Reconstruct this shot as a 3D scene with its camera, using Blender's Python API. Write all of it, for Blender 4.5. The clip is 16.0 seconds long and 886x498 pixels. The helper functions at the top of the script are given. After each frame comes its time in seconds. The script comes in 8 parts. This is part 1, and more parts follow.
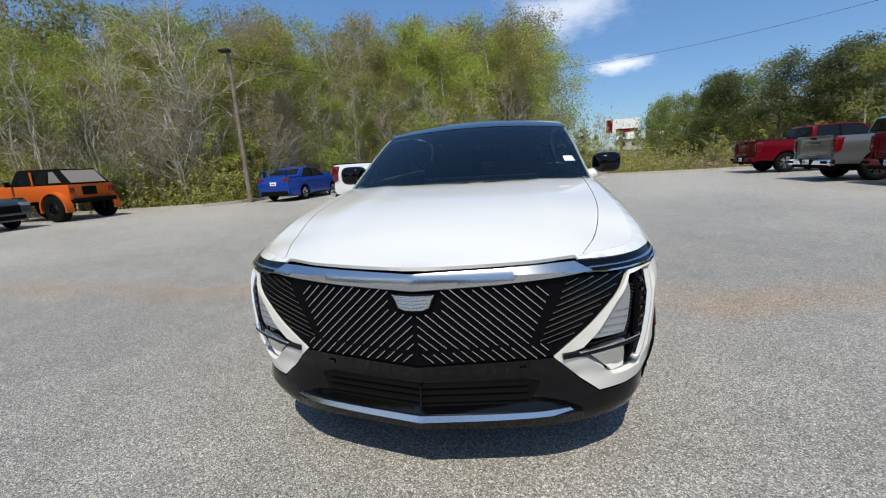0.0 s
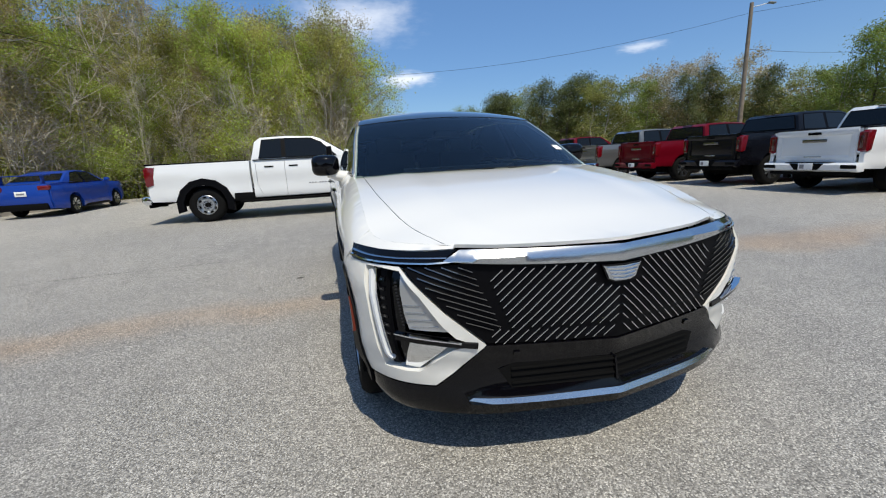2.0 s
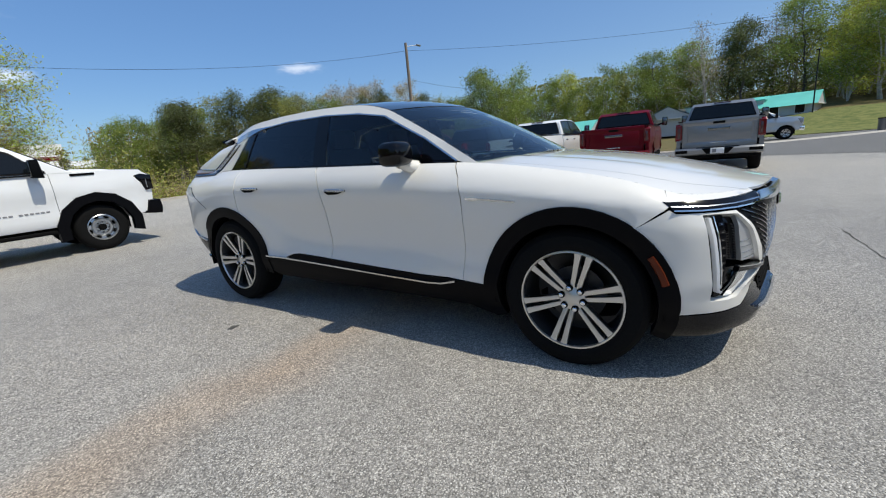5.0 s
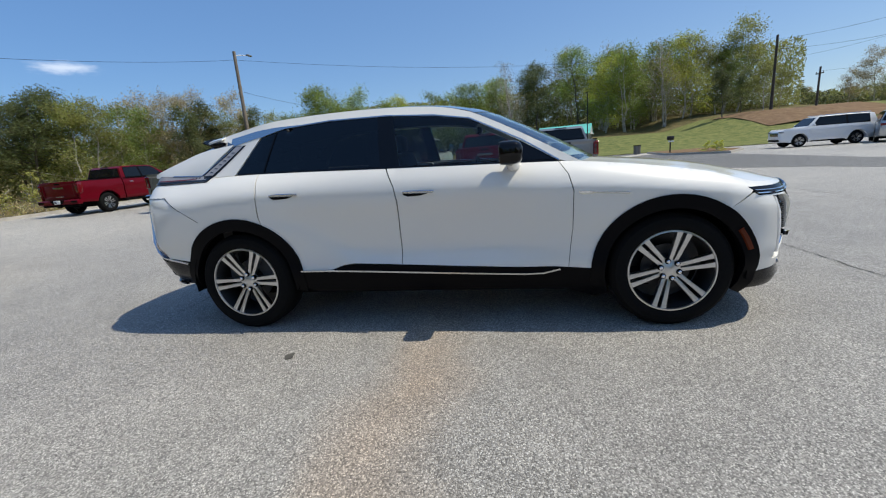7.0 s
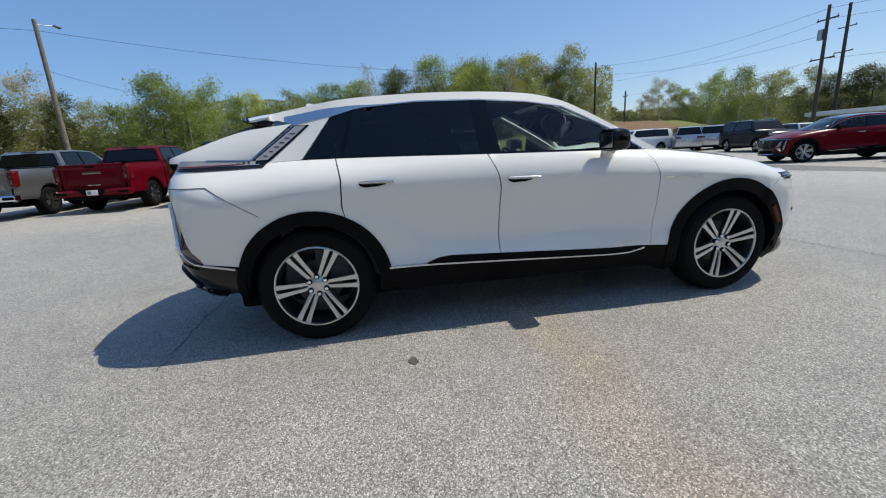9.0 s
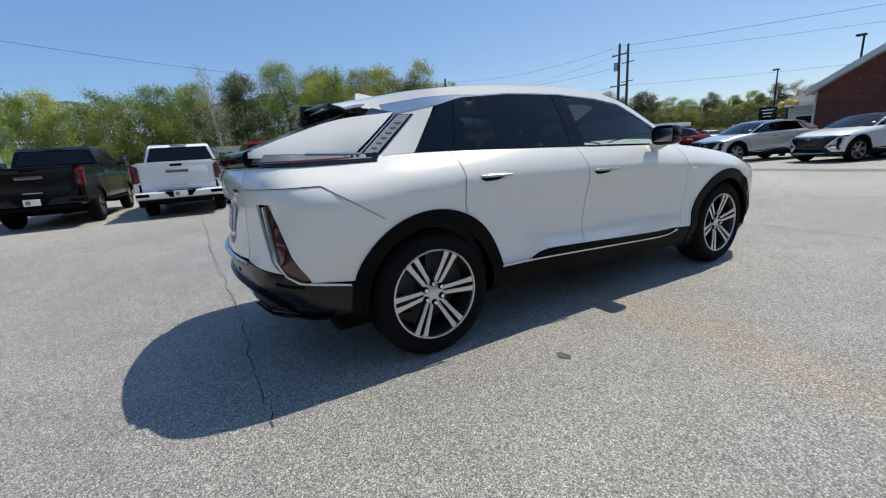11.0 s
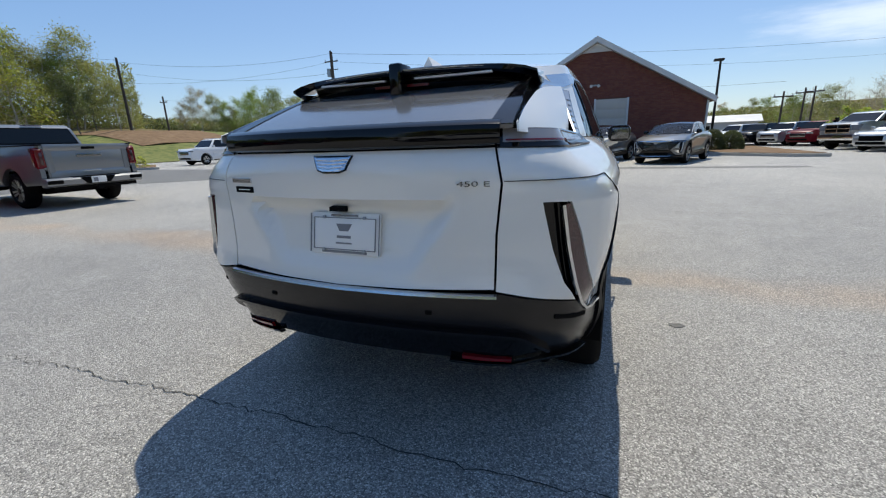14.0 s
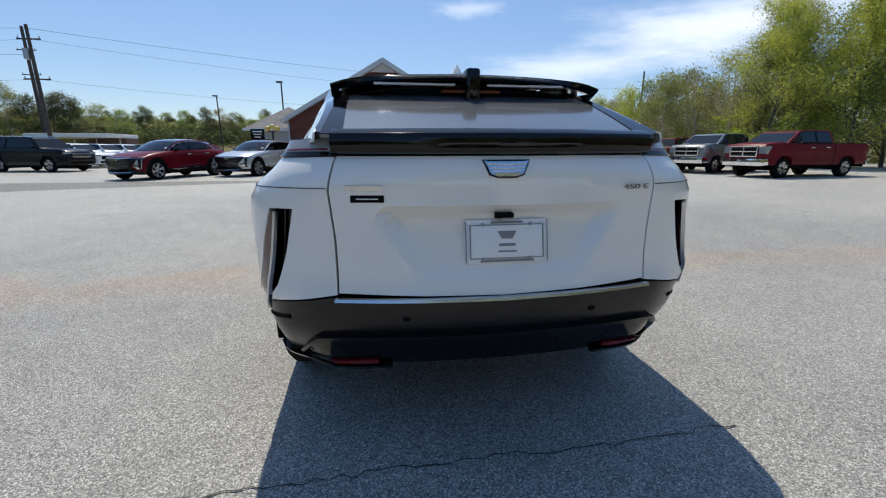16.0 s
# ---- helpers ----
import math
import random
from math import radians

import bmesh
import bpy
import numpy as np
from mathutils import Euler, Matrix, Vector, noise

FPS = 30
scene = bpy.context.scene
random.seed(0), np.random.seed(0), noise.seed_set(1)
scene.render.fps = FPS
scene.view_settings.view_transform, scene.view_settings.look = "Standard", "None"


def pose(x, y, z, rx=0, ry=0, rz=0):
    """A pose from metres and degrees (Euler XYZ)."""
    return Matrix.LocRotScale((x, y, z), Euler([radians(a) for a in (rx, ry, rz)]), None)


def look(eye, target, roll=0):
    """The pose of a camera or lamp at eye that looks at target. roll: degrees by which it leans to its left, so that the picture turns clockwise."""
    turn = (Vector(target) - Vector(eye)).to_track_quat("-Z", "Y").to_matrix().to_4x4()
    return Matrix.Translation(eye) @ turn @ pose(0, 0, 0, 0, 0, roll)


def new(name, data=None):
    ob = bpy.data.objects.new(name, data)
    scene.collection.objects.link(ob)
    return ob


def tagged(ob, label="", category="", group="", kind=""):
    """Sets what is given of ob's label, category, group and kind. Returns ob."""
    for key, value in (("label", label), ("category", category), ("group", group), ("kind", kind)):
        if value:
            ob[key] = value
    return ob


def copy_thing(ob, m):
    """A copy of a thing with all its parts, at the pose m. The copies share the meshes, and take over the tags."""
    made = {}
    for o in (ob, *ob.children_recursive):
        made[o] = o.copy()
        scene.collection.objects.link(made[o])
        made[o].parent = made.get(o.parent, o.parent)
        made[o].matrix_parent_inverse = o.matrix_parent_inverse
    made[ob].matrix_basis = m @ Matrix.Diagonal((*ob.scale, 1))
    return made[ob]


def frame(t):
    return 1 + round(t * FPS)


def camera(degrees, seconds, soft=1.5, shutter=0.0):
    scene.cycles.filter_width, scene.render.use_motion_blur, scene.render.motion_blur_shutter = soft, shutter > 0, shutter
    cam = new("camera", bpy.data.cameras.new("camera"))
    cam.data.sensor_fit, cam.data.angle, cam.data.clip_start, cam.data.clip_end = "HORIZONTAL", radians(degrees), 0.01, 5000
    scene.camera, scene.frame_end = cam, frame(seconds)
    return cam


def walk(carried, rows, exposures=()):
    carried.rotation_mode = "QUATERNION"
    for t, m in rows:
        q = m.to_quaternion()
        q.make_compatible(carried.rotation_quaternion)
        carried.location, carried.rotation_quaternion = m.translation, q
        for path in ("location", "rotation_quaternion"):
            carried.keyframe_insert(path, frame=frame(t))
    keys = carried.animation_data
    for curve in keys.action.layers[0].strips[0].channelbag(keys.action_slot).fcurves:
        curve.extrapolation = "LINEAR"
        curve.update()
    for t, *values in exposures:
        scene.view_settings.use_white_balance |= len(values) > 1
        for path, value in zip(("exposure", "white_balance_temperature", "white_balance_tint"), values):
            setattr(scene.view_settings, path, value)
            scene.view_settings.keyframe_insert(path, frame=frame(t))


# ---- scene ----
cam = camera(94.6, 16.0, soft=1.15)
PATH = [
    (0, (0.413, -3.857, 1.291), (0.015, -1.941, 0.876), -3.4),
    (0.5, (0.043, -3.918, 1.272), (-0.145, -1.969, 0.863), -3.3),
    (1, (-0.287, -3.891, 1.251), (-0.261, -1.934, 0.836), -3.2),
    (1.5, (-0.641, -3.805, 1.251), (-0.377, -1.87, 0.825), -3.0),
    (2, (-1.018, -3.702, 1.236), (-0.507, -1.818, 0.799), -3.0),
    (2.5, (-1.37, -3.535, 1.207), (-0.624, -1.734, 0.757), -3.3),
    (3, (-1.712, -3.317, 1.202), (-0.745, -1.627, 0.745), -3.7),
    (3.5, (-2.073, -3.07, 1.219), (-0.91, -1.511, 0.754), -4.2),
    (4, (-2.395, -2.776, 1.218), (-1.054, -1.366, 0.751), -4.6),
    (4.5, (-2.729, -2.471, 1.209), (-1.233, -1.229, 0.742), -4.8),
    (5, (-3.01, -2.129, 1.216), (-1.388, -1.056, 0.751), -5.1),
    (7.5, (-3.763, -0.112, 1.233), (-1.82, 0.055, 0.792), -4.2),
    (8, (-3.743, 0.317, 1.226), (-1.794, 0.316, 0.777), -3.9),
    (8.5, (-3.727, 0.723, 1.234), (-1.787, 0.573, 0.77), -3.7),
    (9, (-3.654, 1.117, 1.221), (-1.734, 0.811, 0.751), -3.4),
    (11.5, (-2.708, 2.922, 1.204), (-1.115, 1.813, 0.72), -3.4),
    (12, (-2.373, 3.184, 1.212), (-0.917, 1.914, 0.697), -2.7),
    (12.5, (-2.028, 3.411, 1.207), (-0.723, 1.99, 0.682), -2.6),
    (13, (-1.679, 3.579, 1.216), (-0.545, 2.019, 0.685), -2.4),
    (13.5, (-1.296, 3.68, 1.22), (-0.357, 1.994, 0.695), -2.2),
    (14, (-0.933, 3.789, 1.216), (-0.21, 1.997, 0.701), -2.0),
    (14.5, (-0.582, 3.848, 1.209), (-0.098, 1.974, 0.704), -1.6),
    (15, (-0.235, 3.891, 1.221), (-0.007, 1.967, 0.726), -1.0),
    (15.5, (0.106, 3.938, 1.227), (0.072, 1.999, 0.738), -0.5),
    (16, (0.436, 3.914, 1.21), (0.141, 1.994, 0.734), -0.1),
]
walk(cam, [(t, look(eye, target, roll)) for t, eye, target, roll in PATH], [(0.0, 0.0), (5.0, 0.05), (9.0, 0.12), (12.0, 0.16), (16.0, 0.18)])

# ---- light ----
SUN_EL, SUN_AZ = 60.3, 174.0        # degrees; azimuth clockwise from +y
world = bpy.data.worlds.new("sky")
scene.world = world
world.use_nodes = True
wn, wl = world.node_tree.nodes, world.node_tree.links
wn.clear()
sky = wn.new("ShaderNodeTexSky")
sky.sky_type = "NISHITA"
sky.sun_disc = False
sky.sun_elevation = radians(SUN_EL)
sky.sun_rotation = radians(SUN_AZ)
sky.air_density, sky.dust_density, sky.ozone_density = 1.0, 0.45, 1.8
wbg = wn.new("ShaderNodeBackground")
wbg.inputs["Strength"].default_value = 0.125
wout = wn.new("ShaderNodeOutputWorld")
coord = wn.new("ShaderNodeTexCoord")


def cloud_mask(az, el, wide, high, low=0.42):
    """A soft cloud round a direction, torn by noise."""
    d = Vector((math.sin(radians(az)) * math.cos(radians(el)), math.cos(radians(az)) * math.cos(radians(el)), math.sin(radians(el))))
    mp = wn.new("ShaderNodeMapping")
    mp.vector_type = "TEXTURE"
    q = Vector((0, 0, 1)).cross(d).normalized()
    up = d.cross(q)
    mp.inputs["Rotation"].default_value = Matrix((q, d, up)).transposed().to_euler()
    mp.inputs["Location"].default_value = d
    mp.inputs["Scale"].default_value = (wide, 0.8, high)
    wl.new(coord.outputs["Generated"], mp.inputs["Vector"])
    ln = wn.new("ShaderNodeVectorMath")
    ln.operation = "LENGTH"
    wl.new(mp.outputs["Vector"], ln.inputs[0])
    nz = wn.new("ShaderNodeTexNoise")
    nz.inputs["Scale"].default_value = 1.6
    nz.inputs["Detail"].default_value = 6
    nz.inputs["Roughness"].default_value = 0.6
    wl.new(mp.outputs["Vector"], nz.inputs["Vector"])
    add = wn.new("ShaderNodeMath")
    add.operation = "MULTIPLY_ADD"
    add.inputs[1].default_value = 1.3
    wl.new(nz.outputs["Fac"], add.inputs[0])
    wl.new(ln.outputs["Value"], add.inputs[2])
    mr = wn.new("ShaderNodeMapRange")
    mr.interpolation_type = "SMOOTHSTEP"
    mr.inputs["From Min"].default_value = 1.6
    mr.inputs["From Max"].default_value = 0.7
    mr.inputs["To Max"].default_value = low
    wl.new(add.outputs[0], mr.inputs["Value"])
    return mr.outputs[0]


sat = wn.new("ShaderNodeHueSaturation")
sat.inputs["Saturation"].default_value = 1.15
sat.inputs["Hue"].default_value = 0.506
wl.new(sky.outputs["Color"], sat.inputs["Color"])
# thin haze evens the sky out between zenith and horizon
haze = wn.new("ShaderNodeMix")
haze.data_type = "RGBA"
haze.inputs[0].default_value = 0.42
haze.inputs[7].default_value = (1.55, 2.8, 5.0, 1)
wl.new(sat.outputs[0], haze.inputs[6])
# deeper blue away from the sun, paler towards it
where = wn.new("ShaderNodeTexCoord")
toward = wn.new("ShaderNodeVectorMath")
toward.operation = "DOT_PRODUCT"
toward.inputs[1].default_value = (math.sin(radians(SUN_AZ)), math.cos(radians(SUN_AZ)), 0)
wl.new(where.outputs["Generated"], toward.inputs[0])
near_sun = wn.new("ShaderNodeMapRange")
near_sun.inputs["From Min"].default_value, near_sun.inputs["From Max"].default_value = -0.7, 0.8
wl.new(toward.outputs["Value"], near_sun.inputs["Value"])
tint = wn.new("ShaderNodeMix")
tint.data_type = "RGBA"
tint.inputs[6].default_value = (0.82, 0.95, 1.04, 1)
tint.inputs[7].default_value = (1.04, 1.02, 0.99, 1)
wl.new(near_sun.outputs[0], tint.inputs[0])
deep = wn.new("ShaderNodeMix")
deep.data_type = "RGBA"
deep.blend_type = "MULTIPLY"
deep.inputs[0].default_value = 1.0
wl.new(haze.outputs[2], deep.inputs[6])
wl.new(tint.outputs[2], deep.inputs[7])
col = deep.outputs[2]
for az, el, wide, high, amount in ((11.5, 10.0, 0.085, 0.022, 0.8), (5.0, 16.5, 0.17, 0.06, 0.6), (40.5, 11.3, 0.06, 0.013, 0.5),
                                   (205, 9.5, 0.26, 0.05, 0.5), (221, 12.5, 0.34, 0.075, 0.68), (192, 16.5, 0.1, 0.02, 0.35)):
    mix = wn.new("ShaderNodeMix")
    mix.data_type = "RGBA"
    wl.new(cloud_mask(az, el, wide, high, amount), mix.inputs[0])
    wl.new(col, mix.inputs[6])
    mix.inputs[7].default_value = (9.0, 9.3, 9.8, 1)
    col = mix.outputs[2]
wl.new(col, wbg.inputs["Color"])
wl.new(wbg.outputs[0], wout.inputs["Surface"])

sun = new("sun", bpy.data.lights.new("sun", "SUN"))
sun.data.energy = 4.0
sun.data.angle = radians(0.53)
sun.data.color = (1.0, 0.94, 0.80)
_sd = Vector((math.sin(radians(SUN_AZ)) * math.cos(radians(SUN_EL)), math.cos(radians(SUN_AZ)) * math.cos(radians(SUN_EL)), math.sin(radians(SUN_EL))))
sun.matrix_world = look(_sd * 60, (0, 0, 0))
scene.view_settings.exposure = 0.0

# ---- materials ----
def mat(name, color, rough=0.5, metal=0.0, coat=0.0, vary=0.0, grain=0.0, scale=20.0, bump=0.0, spec=0.5, rand=0.0, island=0.0, coat_rough=0.03):
    """A principled material with two scales of colour noise, optional bump and per-piece variation."""
    m = bpy.data.materials.new(name)
    m.use_nodes = True
    n, l = m.node_tree.nodes, m.node_tree.links
    b = n["Principled BSDF"]
    b.inputs["Base Color"].default_value = (*color, 1)
    b.inputs["Roughness"].default_value = rough
    b.inputs["Metallic"].default_value = metal
    b.inputs["Coat Weight"].default_value = coat
    b.inputs["Coat Roughness"].default_value = coat_rough
    b.inputs["Specular IOR Level"].default_value = spec
    out = None
    tc = n.new("ShaderNodeTexCoord")
    if vary or grain:
        out = n.new("ShaderNodeRGB").outputs[0]
        out.default_value = (*color, 1)
        for amount, sc, det in ((vary, scale * 0.12, 3), (grain, scale, 5)):
            if not amount:
                continue
            nz = n.new("ShaderNodeTexNoise")
            nz.inputs["Scale"].default_value = sc
            nz.inputs["Detail"].default_value = det
            l.new(tc.outputs["Object"], nz.inputs["Vector"])
            mr = n.new("ShaderNodeMapRange")
            mr.inputs["From Min"].default_value, mr.inputs["From Max"].default_value = 0.3, 0.7
            mr.inputs["To Min"].default_value, mr.inputs["To Max"].default_value = 1 - amount, 1 + amount
            l.new(nz.outputs["Fac"], mr.inputs["Value"])
            mu = n.new("ShaderNodeVectorMath")
            mu.operation = "SCALE"
            l.new(out, mu.inputs[0])
            l.new(mr.outputs[0], mu.inputs["Scale"])
            out = mu.outputs[0]
    if rand or island:
        src = n.new("ShaderNodeObjectInfo").outputs["Random"] if rand else n.new("ShaderNodeNewGeometry").outputs["Random Per Island"]
        amount = rand or island
        if out is None:
            out = n.new("ShaderNodeRGB").outputs[0]
            out.default_value = (*color, 1)
        hs = n.new("ShaderNodeHueSaturation")
        mv = n.new("ShaderNodeMapRange")
        mv.inputs["To Min"].default_value, mv.inputs["To Max"].default_value = 1 - amount, 1 + amount
        l.new(src, mv.inputs["Value"])
        l.new(mv.outputs[0], hs.inputs["Value"])
        mh = n.new("ShaderNodeMapRange")
        mh.inputs["To Min"].default_value, mh.inputs["To Max"].default_value = 0.5 - amount * 0.06, 0.5 + amount * 0.06
        l.new(src, mh.inputs["Value"])
        l.new(mh.outputs[0], hs.inputs["Hue"])
        l.new(out, hs.inputs["Color"])
        out = hs.outputs[0]
    if out is not None:
        l.new(out, b.inputs["Base Color"])
    if bump:
        nz = n.new("ShaderNodeTexNoise")
        nz.inputs["Scale"].default_value = scale * 2
        nz.inputs["Detail"].default_value = 4
        l.new(tc.outputs["Object"], nz.inputs["Vector"])
        bp = n.new("ShaderNodeBump")
        bp.inputs["Strength"].default_value = bump
        bp.inputs["Distance"].default_value = 0.01
        l.new(nz.outputs["Fac"], bp.inputs["Height"])
        l.new(bp.outputs[0], b.inputs["Normal"])
    return m


def glass_mat(name, color, tint=0.5, rough=0.0):
    """Thin car glass: clear or tinted transmission under a glossy reflection."""
    m = bpy.data.materials.new(name)
    m.use_nodes = True
    n, l = m.node_tree.nodes, m.node_tree.links
    n.remove(n["Principled BSDF"])
    tr = n.new("ShaderNodeBsdfTransparent")
    tr.inputs[0].default_value = (*[c * tint for c in color], 1)
    gl = n.new("ShaderNodeBsdfGlossy")
    gl.inputs["Roughness"].default_value = rough
    gl.inputs["Color"].default_value = (0.9, 0.95, 1, 1)
    fr = n.new("ShaderNodeFresnel")
    fr.inputs["IOR"].default_value = 1.5
    mx = n.new("ShaderNodeMixShader")
    l.new(fr.outputs[0], mx.inputs[0])
    l.new(tr.outputs[0], mx.inputs[1])
    l.new(gl.outputs[0], mx.inputs[2])
    l.new(mx.outputs[0], n["Material Output"].inputs[0])
    return m


def leaf_mat(name, color, amount=0.35):
    m = mat(name, color, rough=0.55, island=amount, spec=0.3)
    n, l = m.node_tree.nodes, m.node_tree.links
    b = n["Principled BSDF"]
    t = n.new("ShaderNodeBsdfTranslucent")
    mx = n.new("ShaderNodeMixShader")
    mx.inputs[0].default_value = 0.45
    src = b.inputs["Base Color"].links[0].from_socket
    oi = n.new("ShaderNodeObjectInfo")
    hs = n.new("ShaderNodeHueSaturation")
    mv = n.new("ShaderNodeMapRange")
    mv.inputs["To Min"].default_value, mv.inputs["To Max"].default_value = 0.75, 1.25
    l.new(oi.outputs["Random"], mv.inputs["Value"])
    l.new(mv.outputs[0], hs.inputs["Value"])
    l.new(src, hs.inputs["Color"])
    l.new(hs.outputs[0], b.inputs["Base Color"])
    l.new(hs.outputs[0], t.inputs[0])
    l.new(b.outputs[0], mx.inputs[1])
    l.new(t.outputs[0], mx.inputs[2])
    l.new(mx.outputs[0], n["Material Output"].inputs[0])
    return m


def asphalt_mat(name, tone, clay_and_light):
    """Bleached asphalt: pale and dark stones in binder, broad patches of wear, rusty clay stains, grazing brightness
    painted in.
    """
    m = bpy.data.materials.new(name)
    m.use_nodes = True
    n, l = m.node_tree.nodes, m.node_tree.links
    b = n["Principled BSDF"]
    b.inputs["Roughness"].default_value = 0.60
    b.inputs["Diffuse Roughness"].default_value = 0.25
    b.inputs["Specular IOR Level"].default_value = 0.5
    tc = n.new("ShaderNodeTexCoord")
    P = tc.outputs["Object"]

    def noise_at(scale, detail, rough=0.5):
        nz = n.new("ShaderNodeTexNoise")
        nz.inputs["Scale"].default_value = scale
        nz.inputs["Detail"].default_value = detail
        nz.inputs["Roughness"].default_value = rough
        l.new(P, nz.inputs["Vector"])
        return nz.outputs["Fac"]

    def ramp(src, stops):
        r = n.new("ShaderNodeValToRGB")
        r.color_ramp.elements[0].position, r.color_ramp.elements[0].color = stops[0][0], (*stops[0][1], 1)
        r.color_ramp.elements[1].position, r.color_ramp.elements[1].color = stops[-1][0], (*stops[-1][1], 1)
        for p, c in stops[1:-1]:
            r.color_ramp.elements.new(p).color = (*c, 1)
        l.new(src, r.inputs[0])
        return r.outputs[0]

    def blend(kind, fac, a, c):
        mx = n.new("ShaderNodeMix")
        mx.data_type, mx.blend_type = "RGBA", kind
        if hasattr(fac, "links"):
            l.new(fac, mx.inputs[0])
        else:
            mx.inputs[0].default_value = fac
        l.new(a, mx.inputs[6])
        l.new(c, mx.inputs[7])
        return mx.outputs[2]

    vor = n.new("ShaderNodeTexVoronoi")
    vor.inputs["Scale"].default_value = 170
    l.new(P, vor.inputs["Vector"])
    sep = n.new("ShaderNodeSeparateColor")
    l.new(vor.outputs["Color"], sep.inputs[0])
    g = tone
    stones = ramp(sep.outputs[0], [(0.0, (g * 0.36, g * 0.34, g * 0.31)), (0.3, (g * 0.72, g * 0.69, g * 0.63)), (0.62, (g, g * 0.955, g * 0.87)), (0.86, (g * 1.42, g * 1.36, g * 1.24)), (1.0, (g * 2.0, g * 1.93, g * 1.78))])
    gap = ramp(vor.outputs["Distance"], [(0.0, (1, 1, 1)), (0.45, (1, 1, 1)), (0.9, (0.55, 0.55, 0.55))])
    base = blend("MULTIPLY", 1.0, stones, gap)
    broad = ramp(noise_at(0.22, 5, 0.6), [(0.3, (0.86, 0.86, 0.87)), (0.7, (1.12, 1.11, 1.09))])
    base = blend("MULTIPLY", 1.0, base, broad)
    fine = ramp(noise_at(2.2, 5, 0.65), [(0.3, (0.9, 0.9, 0.9)), (0.7, (1.1, 1.1, 1.1))])
    base = blend("MULTIPLY", 1.0, base, fine)
    if clay_and_light:
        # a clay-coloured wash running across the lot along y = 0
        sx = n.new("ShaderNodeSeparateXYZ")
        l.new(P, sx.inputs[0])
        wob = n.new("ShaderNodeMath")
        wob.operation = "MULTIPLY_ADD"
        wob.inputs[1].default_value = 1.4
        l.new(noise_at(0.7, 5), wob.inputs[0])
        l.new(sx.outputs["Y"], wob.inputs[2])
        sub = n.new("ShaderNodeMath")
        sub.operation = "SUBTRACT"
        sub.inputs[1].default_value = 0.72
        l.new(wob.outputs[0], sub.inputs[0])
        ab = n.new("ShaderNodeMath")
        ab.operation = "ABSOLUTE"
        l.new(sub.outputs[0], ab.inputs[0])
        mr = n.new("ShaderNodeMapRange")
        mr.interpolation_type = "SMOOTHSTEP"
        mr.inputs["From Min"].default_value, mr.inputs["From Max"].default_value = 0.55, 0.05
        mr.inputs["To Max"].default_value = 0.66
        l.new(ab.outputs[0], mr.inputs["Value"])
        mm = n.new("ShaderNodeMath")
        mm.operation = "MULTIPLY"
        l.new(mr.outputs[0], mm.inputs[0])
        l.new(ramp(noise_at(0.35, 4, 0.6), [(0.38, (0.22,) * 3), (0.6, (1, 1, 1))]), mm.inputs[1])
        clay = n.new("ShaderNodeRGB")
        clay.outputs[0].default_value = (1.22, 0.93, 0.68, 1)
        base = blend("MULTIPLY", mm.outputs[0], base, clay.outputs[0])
        # colour lightened away from the car, standing in for brightness at grazing view
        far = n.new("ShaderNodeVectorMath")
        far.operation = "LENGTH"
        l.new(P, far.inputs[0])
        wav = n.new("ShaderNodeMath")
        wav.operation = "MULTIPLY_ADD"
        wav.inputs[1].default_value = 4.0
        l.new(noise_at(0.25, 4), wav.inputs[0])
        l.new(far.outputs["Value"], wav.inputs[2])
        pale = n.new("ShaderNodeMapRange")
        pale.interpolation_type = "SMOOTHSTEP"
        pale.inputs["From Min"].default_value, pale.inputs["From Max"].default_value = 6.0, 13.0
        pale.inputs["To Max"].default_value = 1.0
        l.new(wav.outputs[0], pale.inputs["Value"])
        grazing_light = n.new("ShaderNodeRGB")
        grazing_light.outputs[0].default_value = (1.30, 1.29, 1.27, 1)
        base = blend("MULTIPLY", pale.outputs[0], base, grazing_light.outputs[0])
    l.new(base, b.inputs["Base Color"])
    bp = n.new("ShaderNodeBump")
    bp.inputs["Strength"].default_value = 0.55
    bp.inputs["Distance"].default_value = 0.006
    bp.invert = True
    l.new(vor.outputs["Distance"], bp.inputs["Height"])
    l.new(bp.outputs[0], b.inputs["Normal"])
    return m


def grass_mat(name, c0, c1):
    m = mat(name, c0, rough=0.9, spec=0.2)
    n, l = m.node_tree.nodes, m.node_tree.links
    tc = n.new("ShaderNodeTexCoord")
    out = None
    r = n.new("ShaderNodeValToRGB")
    r.color_ramp.elements[0].position, r.color_ramp.elements[0].color = 0.35, (*c0, 1)
    r.color_ramp.elements[1].position, r.color_ramp.elements[1].color = 0.65, (*c1, 1)
    nz = n.new("ShaderNodeTexNoise")
    nz.inputs["Scale"].default_value, nz.inputs["Detail"].default_value, nz.inputs["Roughness"].default_value = 1.2, 10, 0.75
    l.new(tc.outputs["Object"], nz.inputs["Vector"])
    l.new(nz.outputs["Fac"], r.inputs[0])
    l.new(r.outputs[0], n["Principled BSDF"].inputs["Base Color"])
    return m


